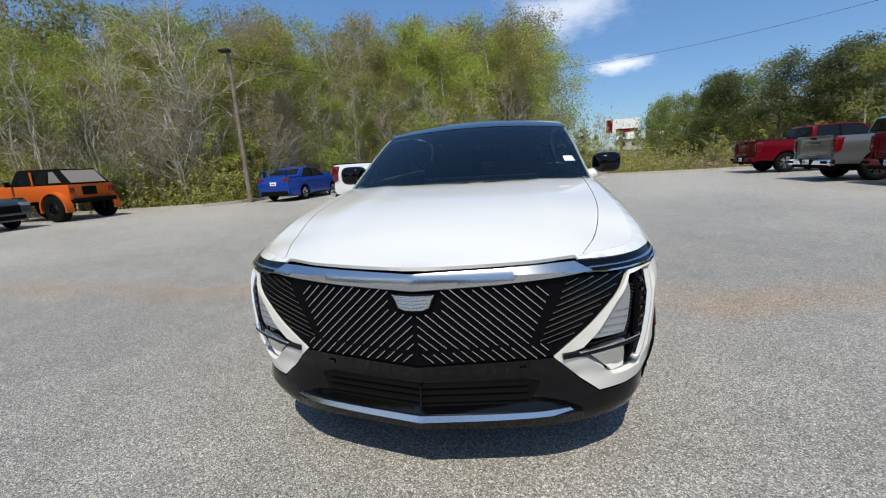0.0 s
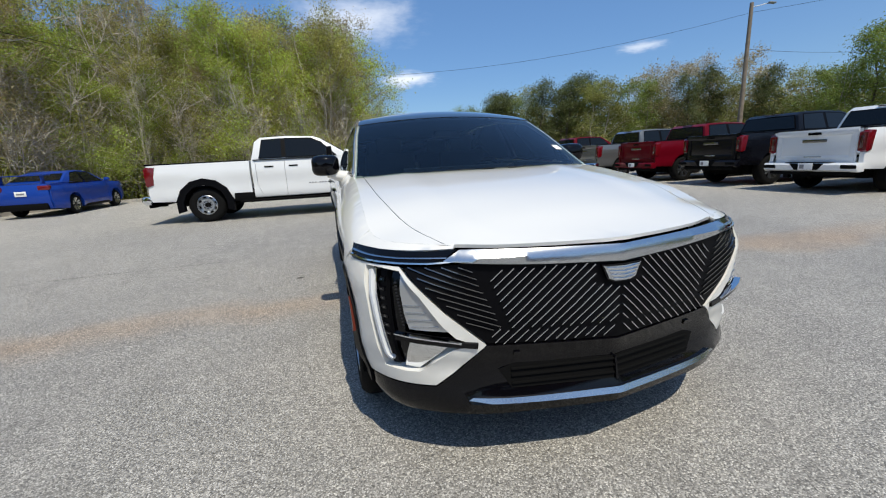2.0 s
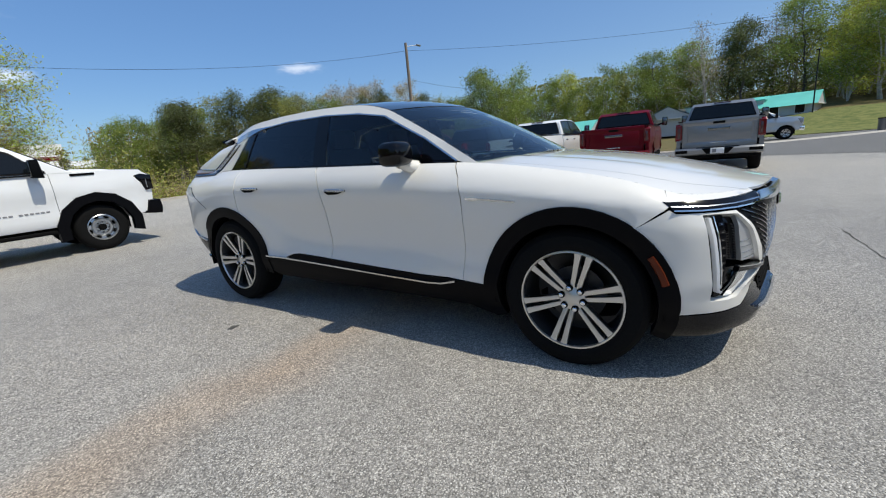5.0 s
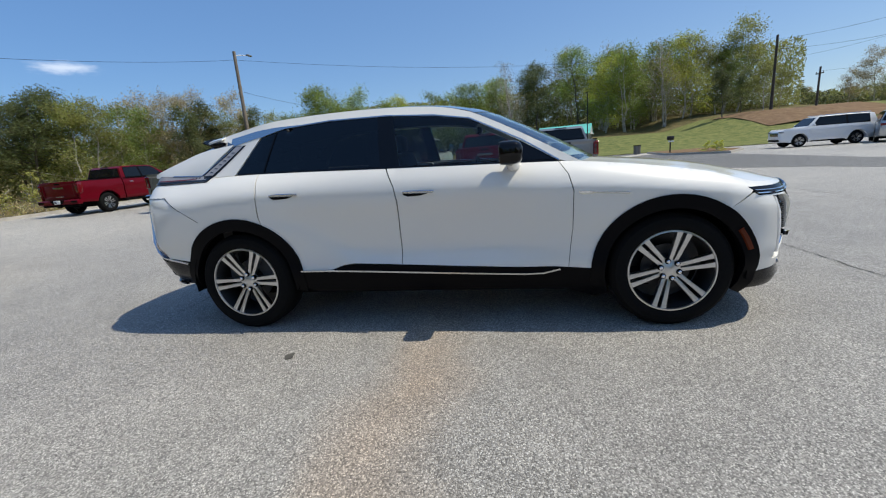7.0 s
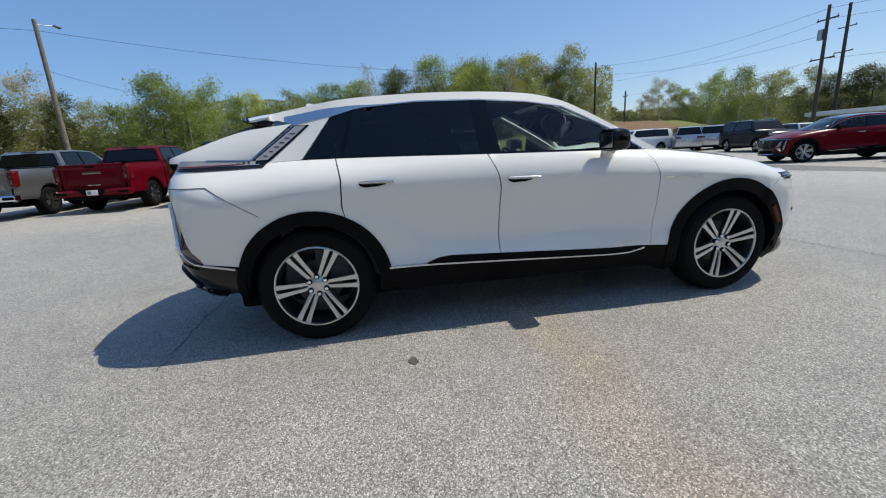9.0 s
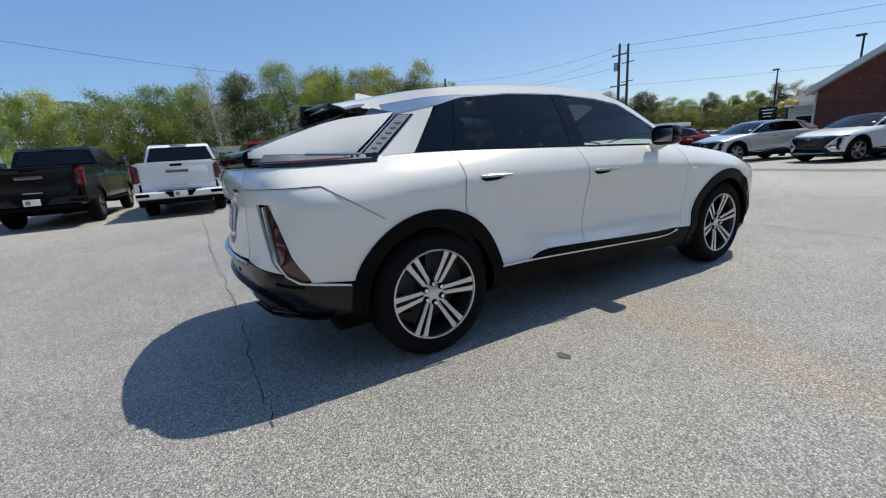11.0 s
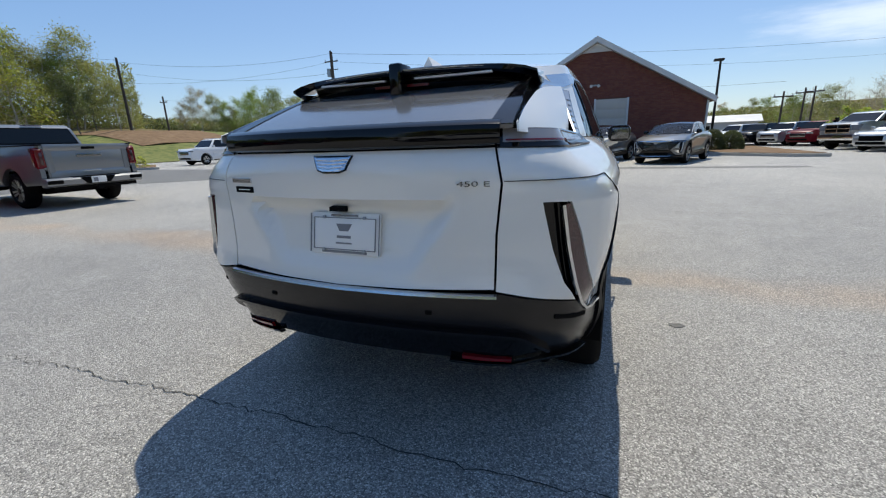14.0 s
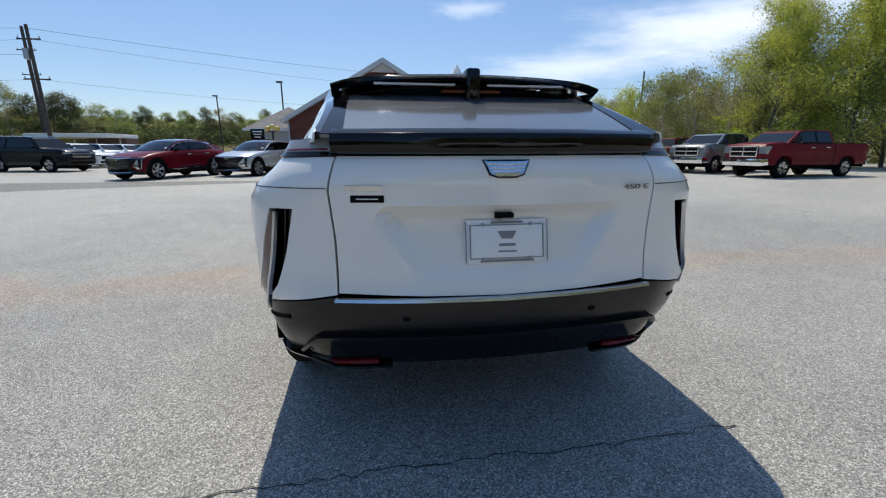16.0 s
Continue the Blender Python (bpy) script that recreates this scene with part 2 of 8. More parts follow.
M = {
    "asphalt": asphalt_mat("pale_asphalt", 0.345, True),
    "asphalt_dark": asphalt_mat("newer_asphalt", 0.19, False),
    "crack": mat("crack_filler", (0.06, 0.057, 0.05), 0.95, vary=0.3, grain=0.3, scale=30),
    "oil": mat("oil_spot", (0.09, 0.085, 0.075), 0.6, vary=0.3, scale=60),
    "concrete": mat("concrete", (0.45, 0.42, 0.37), 0.9, vary=0.15, grain=0.15, scale=30, bump=0.2),
    "grass": grass_mat("spring_grass", (0.07, 0.10, 0.025), (0.22, 0.22, 0.07)),
    "litter": grass_mat("leaf_litter", (0.06, 0.07, 0.02), (0.20, 0.15, 0.07)),
    "clay": grass_mat("clay_bank", (0.13, 0.075, 0.04), (0.24, 0.16, 0.09)),
    "white": mat("pearl_white_paint", (0.80, 0.785, 0.735), 0.35, coat=1.0),
    "white_flat": mat("white_paint", (0.76, 0.77, 0.77), 0.35, coat=0.8),
    "red": mat("deep_red_paint", (0.115, 0.002, 0.008), 0.3, coat=0.10, spec=0.12, vary=0.06, scale=3),
    "dodge_red": mat("old_red_paint", (0.13, 0.005, 0.012), 0.4, coat=0.06, spec=0.15, vary=0.1, scale=4),
    "black_paint": mat("black_paint", (0.004, 0.004, 0.006), 0.25, coat=0.1, spec=0.25),
    "silver": mat("silver_paint", (0.50, 0.52, 0.53), 0.32, metal=0.6, coat=1.0),
    "grey": mat("grey_metallic_paint", (0.13, 0.14, 0.15), 0.3, metal=0.5, coat=1.0),
    "pewter": mat("pewter_paint", (0.17, 0.175, 0.175), 0.32, metal=0.5, coat=1.0),
    "mid_grey": mat("mid_grey_paint", (0.25, 0.255, 0.26), 0.32, metal=0.5, coat=0.6),
    "blue": mat("bright_blue_paint", (0.006, 0.045, 0.30), 0.3, coat=0.3, spec=0.3),
    "navy": mat("dark_slate_paint", (0.03, 0.04, 0.055), 0.3, metal=0.3, coat=1.0),
    "orange": mat("burnt_orange_paint", (0.62, 0.12, 0.015), 0.4, coat=0.2, spec=0.25),
    "gloss_black": mat("gloss_black_plastic", (0.002, 0.002, 0.003), 0.07, spec=0.34),
    "satin_black": mat("satin_black_cladding", (0.003, 0.003, 0.004), 0.45, grain=0.1, scale=150, spec=0.08),
    "cladding": mat("grey_black_cladding", (0.018, 0.018, 0.021), 0.34, grain=0.1, scale=150, spec=0.4),
    "matte_black": mat("matte_black", (0.004, 0.004, 0.004), 0.85, spec=0.1),
    "chrome": mat("bright_chrome", (0.82, 0.84, 0.86), 0.07, metal=1.0),
    "satin_chrome": mat("satin_chrome", (0.62, 0.64, 0.66), 0.22, metal=1.0),
    "dark_chrome": mat("dark_chrome", (0.22, 0.22, 0.22), 0.22, metal=1.0),
    "alloy": mat("machined_alloy", (0.62, 0.63, 0.64), 0.28, metal=1.0),
    "alloy_dark": mat("dark_alloy", (0.05, 0.05, 0.052), 0.4, metal=0.6),
    "tyre": mat("tyre_rubber", (0.007, 0.007, 0.007), 0.85, spec=0.12, grain=0.15, scale=80, bump=0.15),
    "glass": glass_mat("clear_glass", (0.85, 0.95, 0.92), 0.75),
    "tint": glass_mat("privacy_glass", (0.5, 0.55, 0.55), 0.10),
    "ws": glass_mat("windscreen_glass", (0.80, 0.92, 0.90), 0.75),
    "far_glass": mat("dark_car_glass", (0.006, 0.008, 0.010), 0.03, coat=0.08, spec=0.3),
    "roof_glass": mat("black_roof_glass", (0.006, 0.007, 0.009), 0.03, coat=1.0),
    "rear_glass": mat("grey_rear_glass", (0.11, 0.115, 0.125), 0.16, spec=0.8, coat=0.5),
    "lamp_red": mat("red_lamp_lens", (0.14, 0.004, 0.008), 0.12, coat=0.6),
    "bumper_black": mat("dark_satin_bumper", (0.006, 0.006, 0.008), 0.24, grain=0.08, scale=150, spec=0.4),
    "lamp_grey": mat("grey_head_lamp", (0.30, 0.31, 0.33), 0.16, metal=0.3, coat=0.6),
    "reflector_grey": mat("grey_lamp_reflector", (0.46, 0.47, 0.48), 0.34, metal=0.6),
    "frame_grey": mat("grey_plate_frame", (0.22, 0.22, 0.23), 0.4),
    "lamp_smoke": mat("smoked_lamp_lens", (0.06, 0.013, 0.016), 0.10, coat=1.0),
    "lamp_blade": mat("grey_blade_lens", (0.30, 0.29, 0.30), 0.16, coat=0.6),
    "lamp_clear": mat("clear_lamp", (0.75, 0.77, 0.80), 0.12, coat=1.0),
    "amber": mat("amber_reflector", (0.11, 0.018, 0.004), 0.3, coat=0.15, spec=0.2),
    "interior": mat("dark_interior", (0.055, 0.055, 0.058), 0.7, grain=0.1),
    "paper": mat("white_card", (0.82, 0.82, 0.80), 0.6),
    "ink": mat("grey_print", (0.22, 0.22, 0.23), 0.6),
    "teal": mat("teal_metal_roof", (0.13, 0.52, 0.44), 0.45, vary=0.08, scale=4),
    "siding": mat("grey_siding", (0.42, 0.44, 0.45), 0.7, vary=0.08, scale=6),
    "wood_pole": mat("weathered_pole", (0.21, 0.17, 0.13), 0.9, vary=0.25, grain=0.25, scale=25, bump=0.4),
    "dark_pole": mat("dark_treated_pole", (0.07, 0.055, 0.045), 0.9, vary=0.25, grain=0.25, scale=25, bump=0.4),
    "bronze": mat("bronze_lamp_metal", (0.03, 0.028, 0.026), 0.5, metal=0.4),
    "globe": mat("yellowed_glass", (0.75, 0.52, 0.10), 0.2, coat=0.6),
    "wire": mat("cable_black", (0.02, 0.02, 0.02), 0.7),
    "steel": mat("galvanised_steel", (0.40, 0.41, 0.42), 0.45, metal=0.8),
    "brick_core": mat("mortar", (0.13, 0.075, 0.06), 0.95, grain=0.15, scale=30),
    "brick_far": mat("red_brick_far", (0.175, 0.06, 0.042), 0.85, island=0.15, grain=0.1, scale=20),
    "trim_white": mat("white_trim", (0.62, 0.62, 0.60), 0.6, vary=0.08, scale=8),
    "shingle": mat("weathered_shingle", (0.24, 0.22, 0.20), 0.9, vary=0.15, grain=0.25, scale=18),
    "door_cream": mat("beige_door", (0.52, 0.48, 0.42), 0.6, vary=0.06, scale=5),
    "bark": mat("grey_bark", (0.44, 0.40, 0.34), 0.95, vary=0.3, grain=0.3, scale=14, bump=0.5),
    "bark_dark": mat("dark_bark", (0.13, 0.11, 0.09), 0.95, vary=0.3, grain=0.3, scale=14, bump=0.5),
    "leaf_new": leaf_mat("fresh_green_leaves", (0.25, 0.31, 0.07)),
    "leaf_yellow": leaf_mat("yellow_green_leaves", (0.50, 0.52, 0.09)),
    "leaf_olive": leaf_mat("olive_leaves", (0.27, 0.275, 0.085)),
    # lighter copies of the fresh and olive leaves, coloured as if sunlit
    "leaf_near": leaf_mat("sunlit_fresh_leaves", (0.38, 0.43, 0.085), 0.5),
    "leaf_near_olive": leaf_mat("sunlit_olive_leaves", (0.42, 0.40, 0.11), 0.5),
    "leaf_brown": leaf_mat("brownish_buds", (0.38, 0.31, 0.16)),
    "leaf_pine": leaf_mat("pine_needles", (0.13, 0.15, 0.06)),
    "leaf_pale": leaf_mat("pale_blossom_leaves", (0.55, 0.57, 0.42)),
}

# ---- mesh helpers ----
def finish(bm, name, material, smooth=35):
    bmesh.ops.recalc_face_normals(bm, faces=bm.faces)
    me = bpy.data.meshes.new(name)
    bm.to_mesh(me)
    bm.free()
    for m in (material if isinstance(material, (list, tuple)) else (material,)):
        me.materials.append(m)
    if smooth:
        for p in me.polygons:
            p.use_smooth = True
        me.set_sharp_from_angle(angle=radians(smooth))
    return me


def part(name, bm, material, parent=None, label="", smooth=35):
    """Links a bmesh as ONE mesh object under a thing or a part."""
    ob = new(name, finish(bm, name, material, smooth))
    if parent is not None:
        ob.parent = parent
    if label:
        ob["label"] = label
    return ob


def shared(name, me, parent, m=None):
    ob = new(name, me)
    ob.parent = parent
    if m is not None:
        ob.matrix_local = m
    return ob


def thing(name, label, category, group="", at=None, kind=""):
    ob = new(name)
    ob.empty_display_size = 0.2
    tagged(ob, label, category, group, kind)
    if at is not None:
        ob.matrix_world = at
    return ob


def box(cx, cy, cz, sx, sy, sz, bevel=0.0, seg=2, bm=None):
    b = bmesh.new()
    bmesh.ops.create_cube(b, size=1)
    for v in b.verts:
        v.co = Vector((cx + v.co.x * sx, cy + v.co.y * sy, cz + v.co.z * sz))
    if bevel:
        bmesh.ops.bevel(b, geom=b.edges[:], offset=bevel, segments=seg, affect="EDGES", profile=0.5, clamp_overlap=True)
    return b if bm is None else merge(bm, b)


def merge(bm, other, m=None):
    """Adds another bmesh to bm and frees it."""
    me = bpy.data.meshes.new("tmp")
    other.to_mesh(me)
    other.free()
    if m is not None:
        me.transform(m)
    bm.from_mesh(me)
    bpy.data.meshes.remove(me)
    return bm


def tube(p, q, r0, r1=None, seg=10):
    """A tapered rod from p to q."""
    b = bmesh.new()
    p, q = Vector(p), Vector(q)
    d = q - p
    bmesh.ops.create_cone(b, cap_ends=True, segments=seg, radius1=r0, radius2=r0 if r1 is None else r1, depth=d.length)
    bmesh.ops.transform(b, verts=b.verts, matrix=Matrix.Translation((p + q) / 2) @ d.to_track_quat("Z", "Y").to_matrix().to_4x4())
    return b


def lathe_x(profile, seg=48, cap=False):
    """Turns (radius, x) points round the x axis."""
    b = bmesh.new()
    rings = []
    for r, x in profile:
        rings.append([b.verts.new((x, r * math.cos(2 * math.pi * i / seg), r * math.sin(2 * math.pi * i / seg))) for i in range(seg)])
    for a, c in zip(rings, rings[1:]):
        for i in range(seg):
            b.faces.new((a[i], a[(i + 1) % seg], c[(i + 1) % seg], c[i]))
    if cap:
        b.faces.new(rings[-1])
    return b


def prism(profile, half, bevel=0.0, seg=2, x0=None):
    """A side profile of (y, z) points drawn across x; half: half width, or a function of (y, z)."""
    b = bmesh.new()
    hw = half if callable(half) else (lambda y, z: half)
    right = [b.verts.new((hw(y, z), y, z)) for y, z in profile]
    left = [b.verts.new((-hw(y, z) if x0 is None else x0, y, z)) for y, z in profile]
    n = len(profile)
    b.faces.new(right)
    b.faces.new(left[::-1])
    for i in range(n):
        b.faces.new((right[i], left[i], left[(i + 1) % n], right[(i + 1) % n]))
    bmesh.ops.recalc_face_normals(b, faces=b.faces)
    if bevel:
        ends = set(right) | set(left)
        es = [e for e in b.edges if (e.verts[0] in right) == (e.verts[1] in right)]
        bmesh.ops.bevel(b, geom=es, offset=bevel, segments=seg, affect="EDGES", profile=0.5, clamp_overlap=True)
    bmesh.ops.triangulate(b, faces=[f for f in b.faces if len(f.verts) > 4])
    return b


def sheet(points, thick, normal):
    """A flat polygon of 3D points given a thickness along a direction."""
    b = bmesh.new()
    nv = Vector(normal).normalized() * thick
    lo = [b.verts.new(Vector(p)) for p in points]
    hi = [b.verts.new(Vector(p) + nv) for p in points]
    b.faces.new(lo[::-1])
    b.faces.new(hi)
    for i in range(len(lo)):
        j = (i + 1) % len(lo)
        b.faces.new((lo[i], lo[j], hi[j], hi[i]))
    return b


def sstep(a, b, v):
    t = min(1.0, max(0.0, (v - a) / (b - a)))
    return t * t * (3 - 2 * t)


def spline(pts, n):
    """Catmull-Rom through points, n steps a span."""
    P = [np.array(p, float) for p in pts]
    P = [2 * P[0] - P[1]] + P + [2 * P[-1] - P[-2]]
    out = []
    for i in range(1, len(P) - 2):
        for k in range(n):
            t = k / n
            a, b, c, d = P[i - 1:i + 3]
            out.append(0.5 * (2 * b + (c - a) * t + (2 * a - 5 * b + 4 * c - d) * t * t + (3 * b - a - 3 * c + d) * t ** 3))
    out.append(P[-2])
    return out

# ---- ground ----
KERB = [(-60, 6.5), (-30, 9.0), (-16.5, 10.4), (-13.2, 11.3), (-12.3, 12.6), (-12.0, 14.6), (-10.5, 17.3), (-6, 18.6), (0, 19.9), (5.4, 20.8), (10, 20.6), (16, 21.5), (24, 22.0)]
LOT = KERB + [(24, 9), (27, -2), (40, -6), (40, -70), (-60, -70)]


def fall(x, y):
    """Height of the land off the lot."""
    r = 0.0
    r += 1.0 * sstep(62, 90, x) * sstep(40, 26, abs(y))
    r += (2.0 * sstep(-6, -12, y) + 1.9 * sstep(-25, -33, y)) * sstep(40, 62, x) * sstep(-62, -48, y)
    bearing = math.degrees(math.atan2(x, y)) % 360
    r += (5.5 * sstep(16, 24, bearing) * sstep(300, 290, bearing) * (1 - 0.75 * sstep(168, 176, bearing) * sstep(200, 190, bearing)) + 2.0) * sstep(72, 150, math.hypot(x, y))
    r += 0.9 * sstep(22, 34, y) * (1 if x < 3 else 0.2)
    return r


def ground_sheet():
    bm = bmesh.new()
    ticks = sorted(set([-900, -600, -400, -250] + list(range(-160, 161, 5)) + [250, 400, 600, 900]))
    grid = [[bm.verts.new((x, y, -0.03 + fall(x, y))) for x in ticks] for y in ticks]
    for r0, r1 in zip(grid, grid[1:]):
        for i in range(len(ticks) - 1):
            bm.faces.new((r0[i], r0[i + 1], r1[i + 1], r1[i]))
    return tagged(part("ground", bm, M["litter"]), "rough grass and leaf litter running to the horizon", "ground", kind="structure")


ground_sheet()
bm = bmesh.new()
bm.faces.new([bm.verts.new((x, y, 0)) for x, y in LOT])
bmesh.ops.triangulate(bm, faces=bm.faces)
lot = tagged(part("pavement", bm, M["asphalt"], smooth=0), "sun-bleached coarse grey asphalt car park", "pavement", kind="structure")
bm = bmesh.new()
bm.faces.new([bm.verts.new((x, y, 0.004)) for x, y in [(39.5, -6.2), (27, -2.2), (23, 2), (19, 1), (15.5, -6.2), (11, -10.2), (5, -12.2), (-7, -12.5), (-7, -13.2), (5.5, -13.3), (14, -13.5), (22, -14), (39.5, -15)]])
bmesh.ops.triangulate(bm, faces=bm.faces)
tagged(part("road", bm, M["asphalt_dark"], smooth=0), "darker strip of newer asphalt across the lot", "road", kind="structure")


def strip(points, width, z, thick, name, material, label, category, kind="structure", jag=0.0, step=0.25):
    """A flat band along a line of points."""
    bm = bmesh.new()
    line = []
    for (x0, y0), (x1, y1) in zip(points, points[1:]):
        n = max(1, int(math.hypot(x1 - x0, y1 - y0) / step))
        line += [(x0 + (x1 - x0) * k / n, y0 + (y1 - y0) * k / n) for k in range(n)]
    line.append(points[-1])
    rows = []
    for i, (x, y) in enumerate(line):
        a, b = line[max(0, i - 1)], line[min(len(line) - 1, i + 1)]
        d = Vector((b[0] - a[0], b[1] - a[1])).normalized()
        nx, ny = -d.y, d.x
        j = random.uniform(-jag, jag)
        w = width * (random.uniform(0.35, 1.0) if jag else 1.0) / 2
        x, y = x + nx * j, y + ny * j
        rows.append([bm.verts.new((x + nx * w, y + ny * w, z + thick)), bm.verts.new((x - nx * w, y - ny * w, z + thick)),
                     bm.verts.new((x - nx * w, y - ny * w, z)), bm.verts.new((x + nx * w, y + ny * w, z))])
    for r, s in zip(rows, rows[1:]):
        for k in range(4 if thick > 0.01 else 1):
            bm.faces.new((r[k], s[k], s[(k + 1) % 4], r[(k + 1) % 4]))
    if thick <= 0.01:
        bmesh.ops.delete(bm, geom=[v for v in bm.verts if not v.link_faces], context="VERTS")
    return tagged(part(name, bm, material, smooth=25), label, category, kind=kind)


strip([(x, y + 0.07) for x, y in KERB], 0.16, -0.02, 0.15, "kerb", M["concrete"], "low weathered concrete kerb at the wood's edge", "kerb", step=1.0)
crack = [(12, 2.9), (8, 2.86), (6, 2.76), (3.8, 2.74), (2.1, 2.64), (1.4, 2.6), (0.9, 2.58), (0.2, 2.55), (-0.5, 2.57), (-1.1, 2.52)]
strip(crack, 0.009, 0.0, 0.005, "crack", M["crack"], "black ragged crack in the asphalt", "crack", jag=0.022, step=0.045)
strip([(-9, -0.2), (-8, 1.06), (-6.7, 1.9), (-4.2, 2.27), (-2.5, 2.3)], 0.016, 0.0, 0.004, "seam", M["crack"], "thin dark paving seam in the asphalt", "seam", jag=0.012, step=0.08)
strip([(9, -6.3), (2.7, -6.42), (1.4, -6.65), (-4, -6.8), (-9, -7.2)], 0.018, 0.0, 0.004, "seam", M["crack"], "thin dark paving seam in the asphalt", "seam", jag=0.012, step=0.1)
strip([(3, -3.4), (0.15, -3.49), (-0.61, -3.6), (-2.6, -3.43), (-5, -3.52), (-9, -3.7)], 0.014, 0.0, 0.004, "seam", M["crack"], "thin dark paving seam in the asphalt", "seam", jag=0.012, step=0.1)
bm = bmesh.new()
bm.faces.new([bm.verts.new((-1.41 + 0.055 * math.cos(a) * random.uniform(0.6, 1.1), 0.98 + 0.035 * math.sin(a) * random.uniform(0.6, 1.1), 0.004)) for a in np.linspace(0, 6.0, 15)])
tagged(part("oil_spot", bm, M["oil"], smooth=0), "small dark oil spot on the asphalt", "stain", kind="structure")


def island(points, name, label, material, h=0.14):
    bm = sheet([(x, y, 0) for x, y in points], h, (0, 0, 1))
    ob = tagged(part(name, bm, M["concrete"], smooth=0), label, "kerb", kind="structure")
    c = Vector((sum(p[0] for p in points) / len(points), sum(p[1] for p in points) / len(points)))
    b2 = sheet([((Vector(p) - c) * 0.95 + c).to_3d() + Vector((0, 0, h)) for p in points], 0.02, (0, 0, 1))
    tagged(part(name + "_bed", b2, material, smooth=0), "mulch and grass bed inside the kerb", "planting bed", kind="structure")


island([(-5.8, -21.2), (-8.4, -18.6), (-9.6, -18.4), (-9.9, -30), (-5.8, -31)], "traffic_island", "kerbed planting island beside the brick building", M["clay"])
island([(26, -14.5), (30, -17.2), (38, -17.5), (38, -13), (30, -12)], "traffic_island", "kerbed planting island at the lot's edge", M["clay"])


def bank(name, xs, ys, material, label, category, lift=0.05):
    """A sheet laid a little over the land."""
    bm = bmesh.new()
    grid = [[bm.verts.new((x, y, fall(x, y) + lift)) for x in xs] for y in ys]
    for r0, r1 in zip(grid, grid[1:]):
        for i in range(len(xs) - 1):
            bm.faces.new((r0[i], r0[i + 1], r1[i + 1], r1[i]))
    tagged(part(name, bm, M[material]), label, category, kind="structure")


bank("lawn", range(40, 71, 5), range(-60, 1, 5), "grass", "sunlit mown grass bank above the road", "lawn")
bank("clay_bank", range(51, 69, 3), range(-45, -28, 3), "clay", "bare reddish-brown clay bank", "bank", 0.12)
strip([(28.6, -4.6), (31.0, -7.5), (35.2, -11.6), (39.6, -15.2)], 1.9, 0.006, 0.006, "footpath", M["concrete"], "pale concrete footpath at the lot's edge", "footpath", step=1.0)

# ---- the white electric SUV: skin ----
# Half plan outline from the nose round the side to the tail.
PLAN = [(0, -2.484), (0.25, -2.446), (0.50, -2.398), (0.67, -2.325), (0.82, -2.22), (0.915, -2.10), (0.963, -1.97), (0.986, -1.75), (0.990, -1.5), (0.978, -1.1), (0.965, -0.6), (0.962, 0.0),
        (0.964, 0.5), (0.972, 1.0), (0.990, 1.4), (0.990, 1.7), (0.980, 2.0), (0.952, 2.19), (0.900, 2.32), (0.795, 2.412), (0.60, 2.478), (0.30, 2.53), (0, 2.55)]
LINE = np.array(spline(PLAN, 14))
ARC = np.r_[0, np.cumsum(np.hypot(*np.diff(LINE, axis=0).T))]
END = ARC[-1]
NOSE = int(np.argmax(LINE[:, 1] > -1.5))
TAIL = int(np.argmax(LINE[:, 1] > 1.75))


def Y(y):
    return float(np.interp(y, LINE[:, 1], ARC))


def X(x):
    return math.copysign(float(np.interp(abs(x), LINE[:NOSE, 0], ARC[:NOSE])), x)


def R(x):
    """Distance from the tail's middle, signed like x."""
    return math.copysign(END - float(np.interp(abs(x), LINE[TAIL:, 0][::-1], ARC[TAIL:][::-1])), x)


def RY(y):
    return END - Y(y)


def curve(pts):
    c = np.array(spline(pts, 10))
    return lambda v: float(np.interp(v, c[:, 0], c[:, 1]))


z_shoulder = curve([(-2.47, 0.914), (-2.3, 0.922), (-2.05, 0.935), (-1.76, 1.015), (-1.36, 1.085), (-0.95, 1.135), (-0.5, 1.155), (0.35, 1.18), (1.0, 1.20), (1.55, 1.21), (2.0, 1.20), (2.3, 1.195), (2.55, 1.19)])
z_crease = curve([(-2.47, 0.885), (-2.2, 0.875), (-2.0, 0.87), (-1.5, 0.93), (-0.9, 0.985), (0, 1.02), (1, 1.05), (1.5, 1.05), (2.0, 1.0), (2.3, 1.04), (2.55, 1.12)])
z_hood = curve([(-2.47, 0.913), (-2.38, 0.924), (-2.27, 0.950), (-2.09, 1.003), (-1.85, 1.057), (-1.62, 1.094), (-1.4, 1.120), (-1.17, 1.144), (-0.85, 1.170)])
inset = curve([(-2.47, 0.045), (-2.2, 0.06), (-1.9, 0.10), (-1.5, 0.13), (-0.9, 0.125), (-0.4, 0.08), (0, 0.072), (0.5, 0.075), (1.0, 0.105), (1.55, 0.165), (2.0, 0.19), (2.25, 0.16), (2.45, 0.07), (2.55, 0.03)])
z_rail = curve([(-1.05, 1.10), (-0.85, 1.215), (-0.64, 1.335), (-0.40, 1.462), (-0.23, 1.535), (0.05, 1.59), (0.58, 1.612), (1.16, 1.598), (1.66, 1.54), (1.86, 1.505), (2.05, 1.46)])
OFF_F = ([0.15, 0.2, 0.25, 0.30, 0.36, 0.45, 0.52, 0.65, 0.78, 0.9], [0.18, 0.08, 0.02, 0.0, 0.03, 0.045, 0.02, 0.01, 0.015, 0.015])
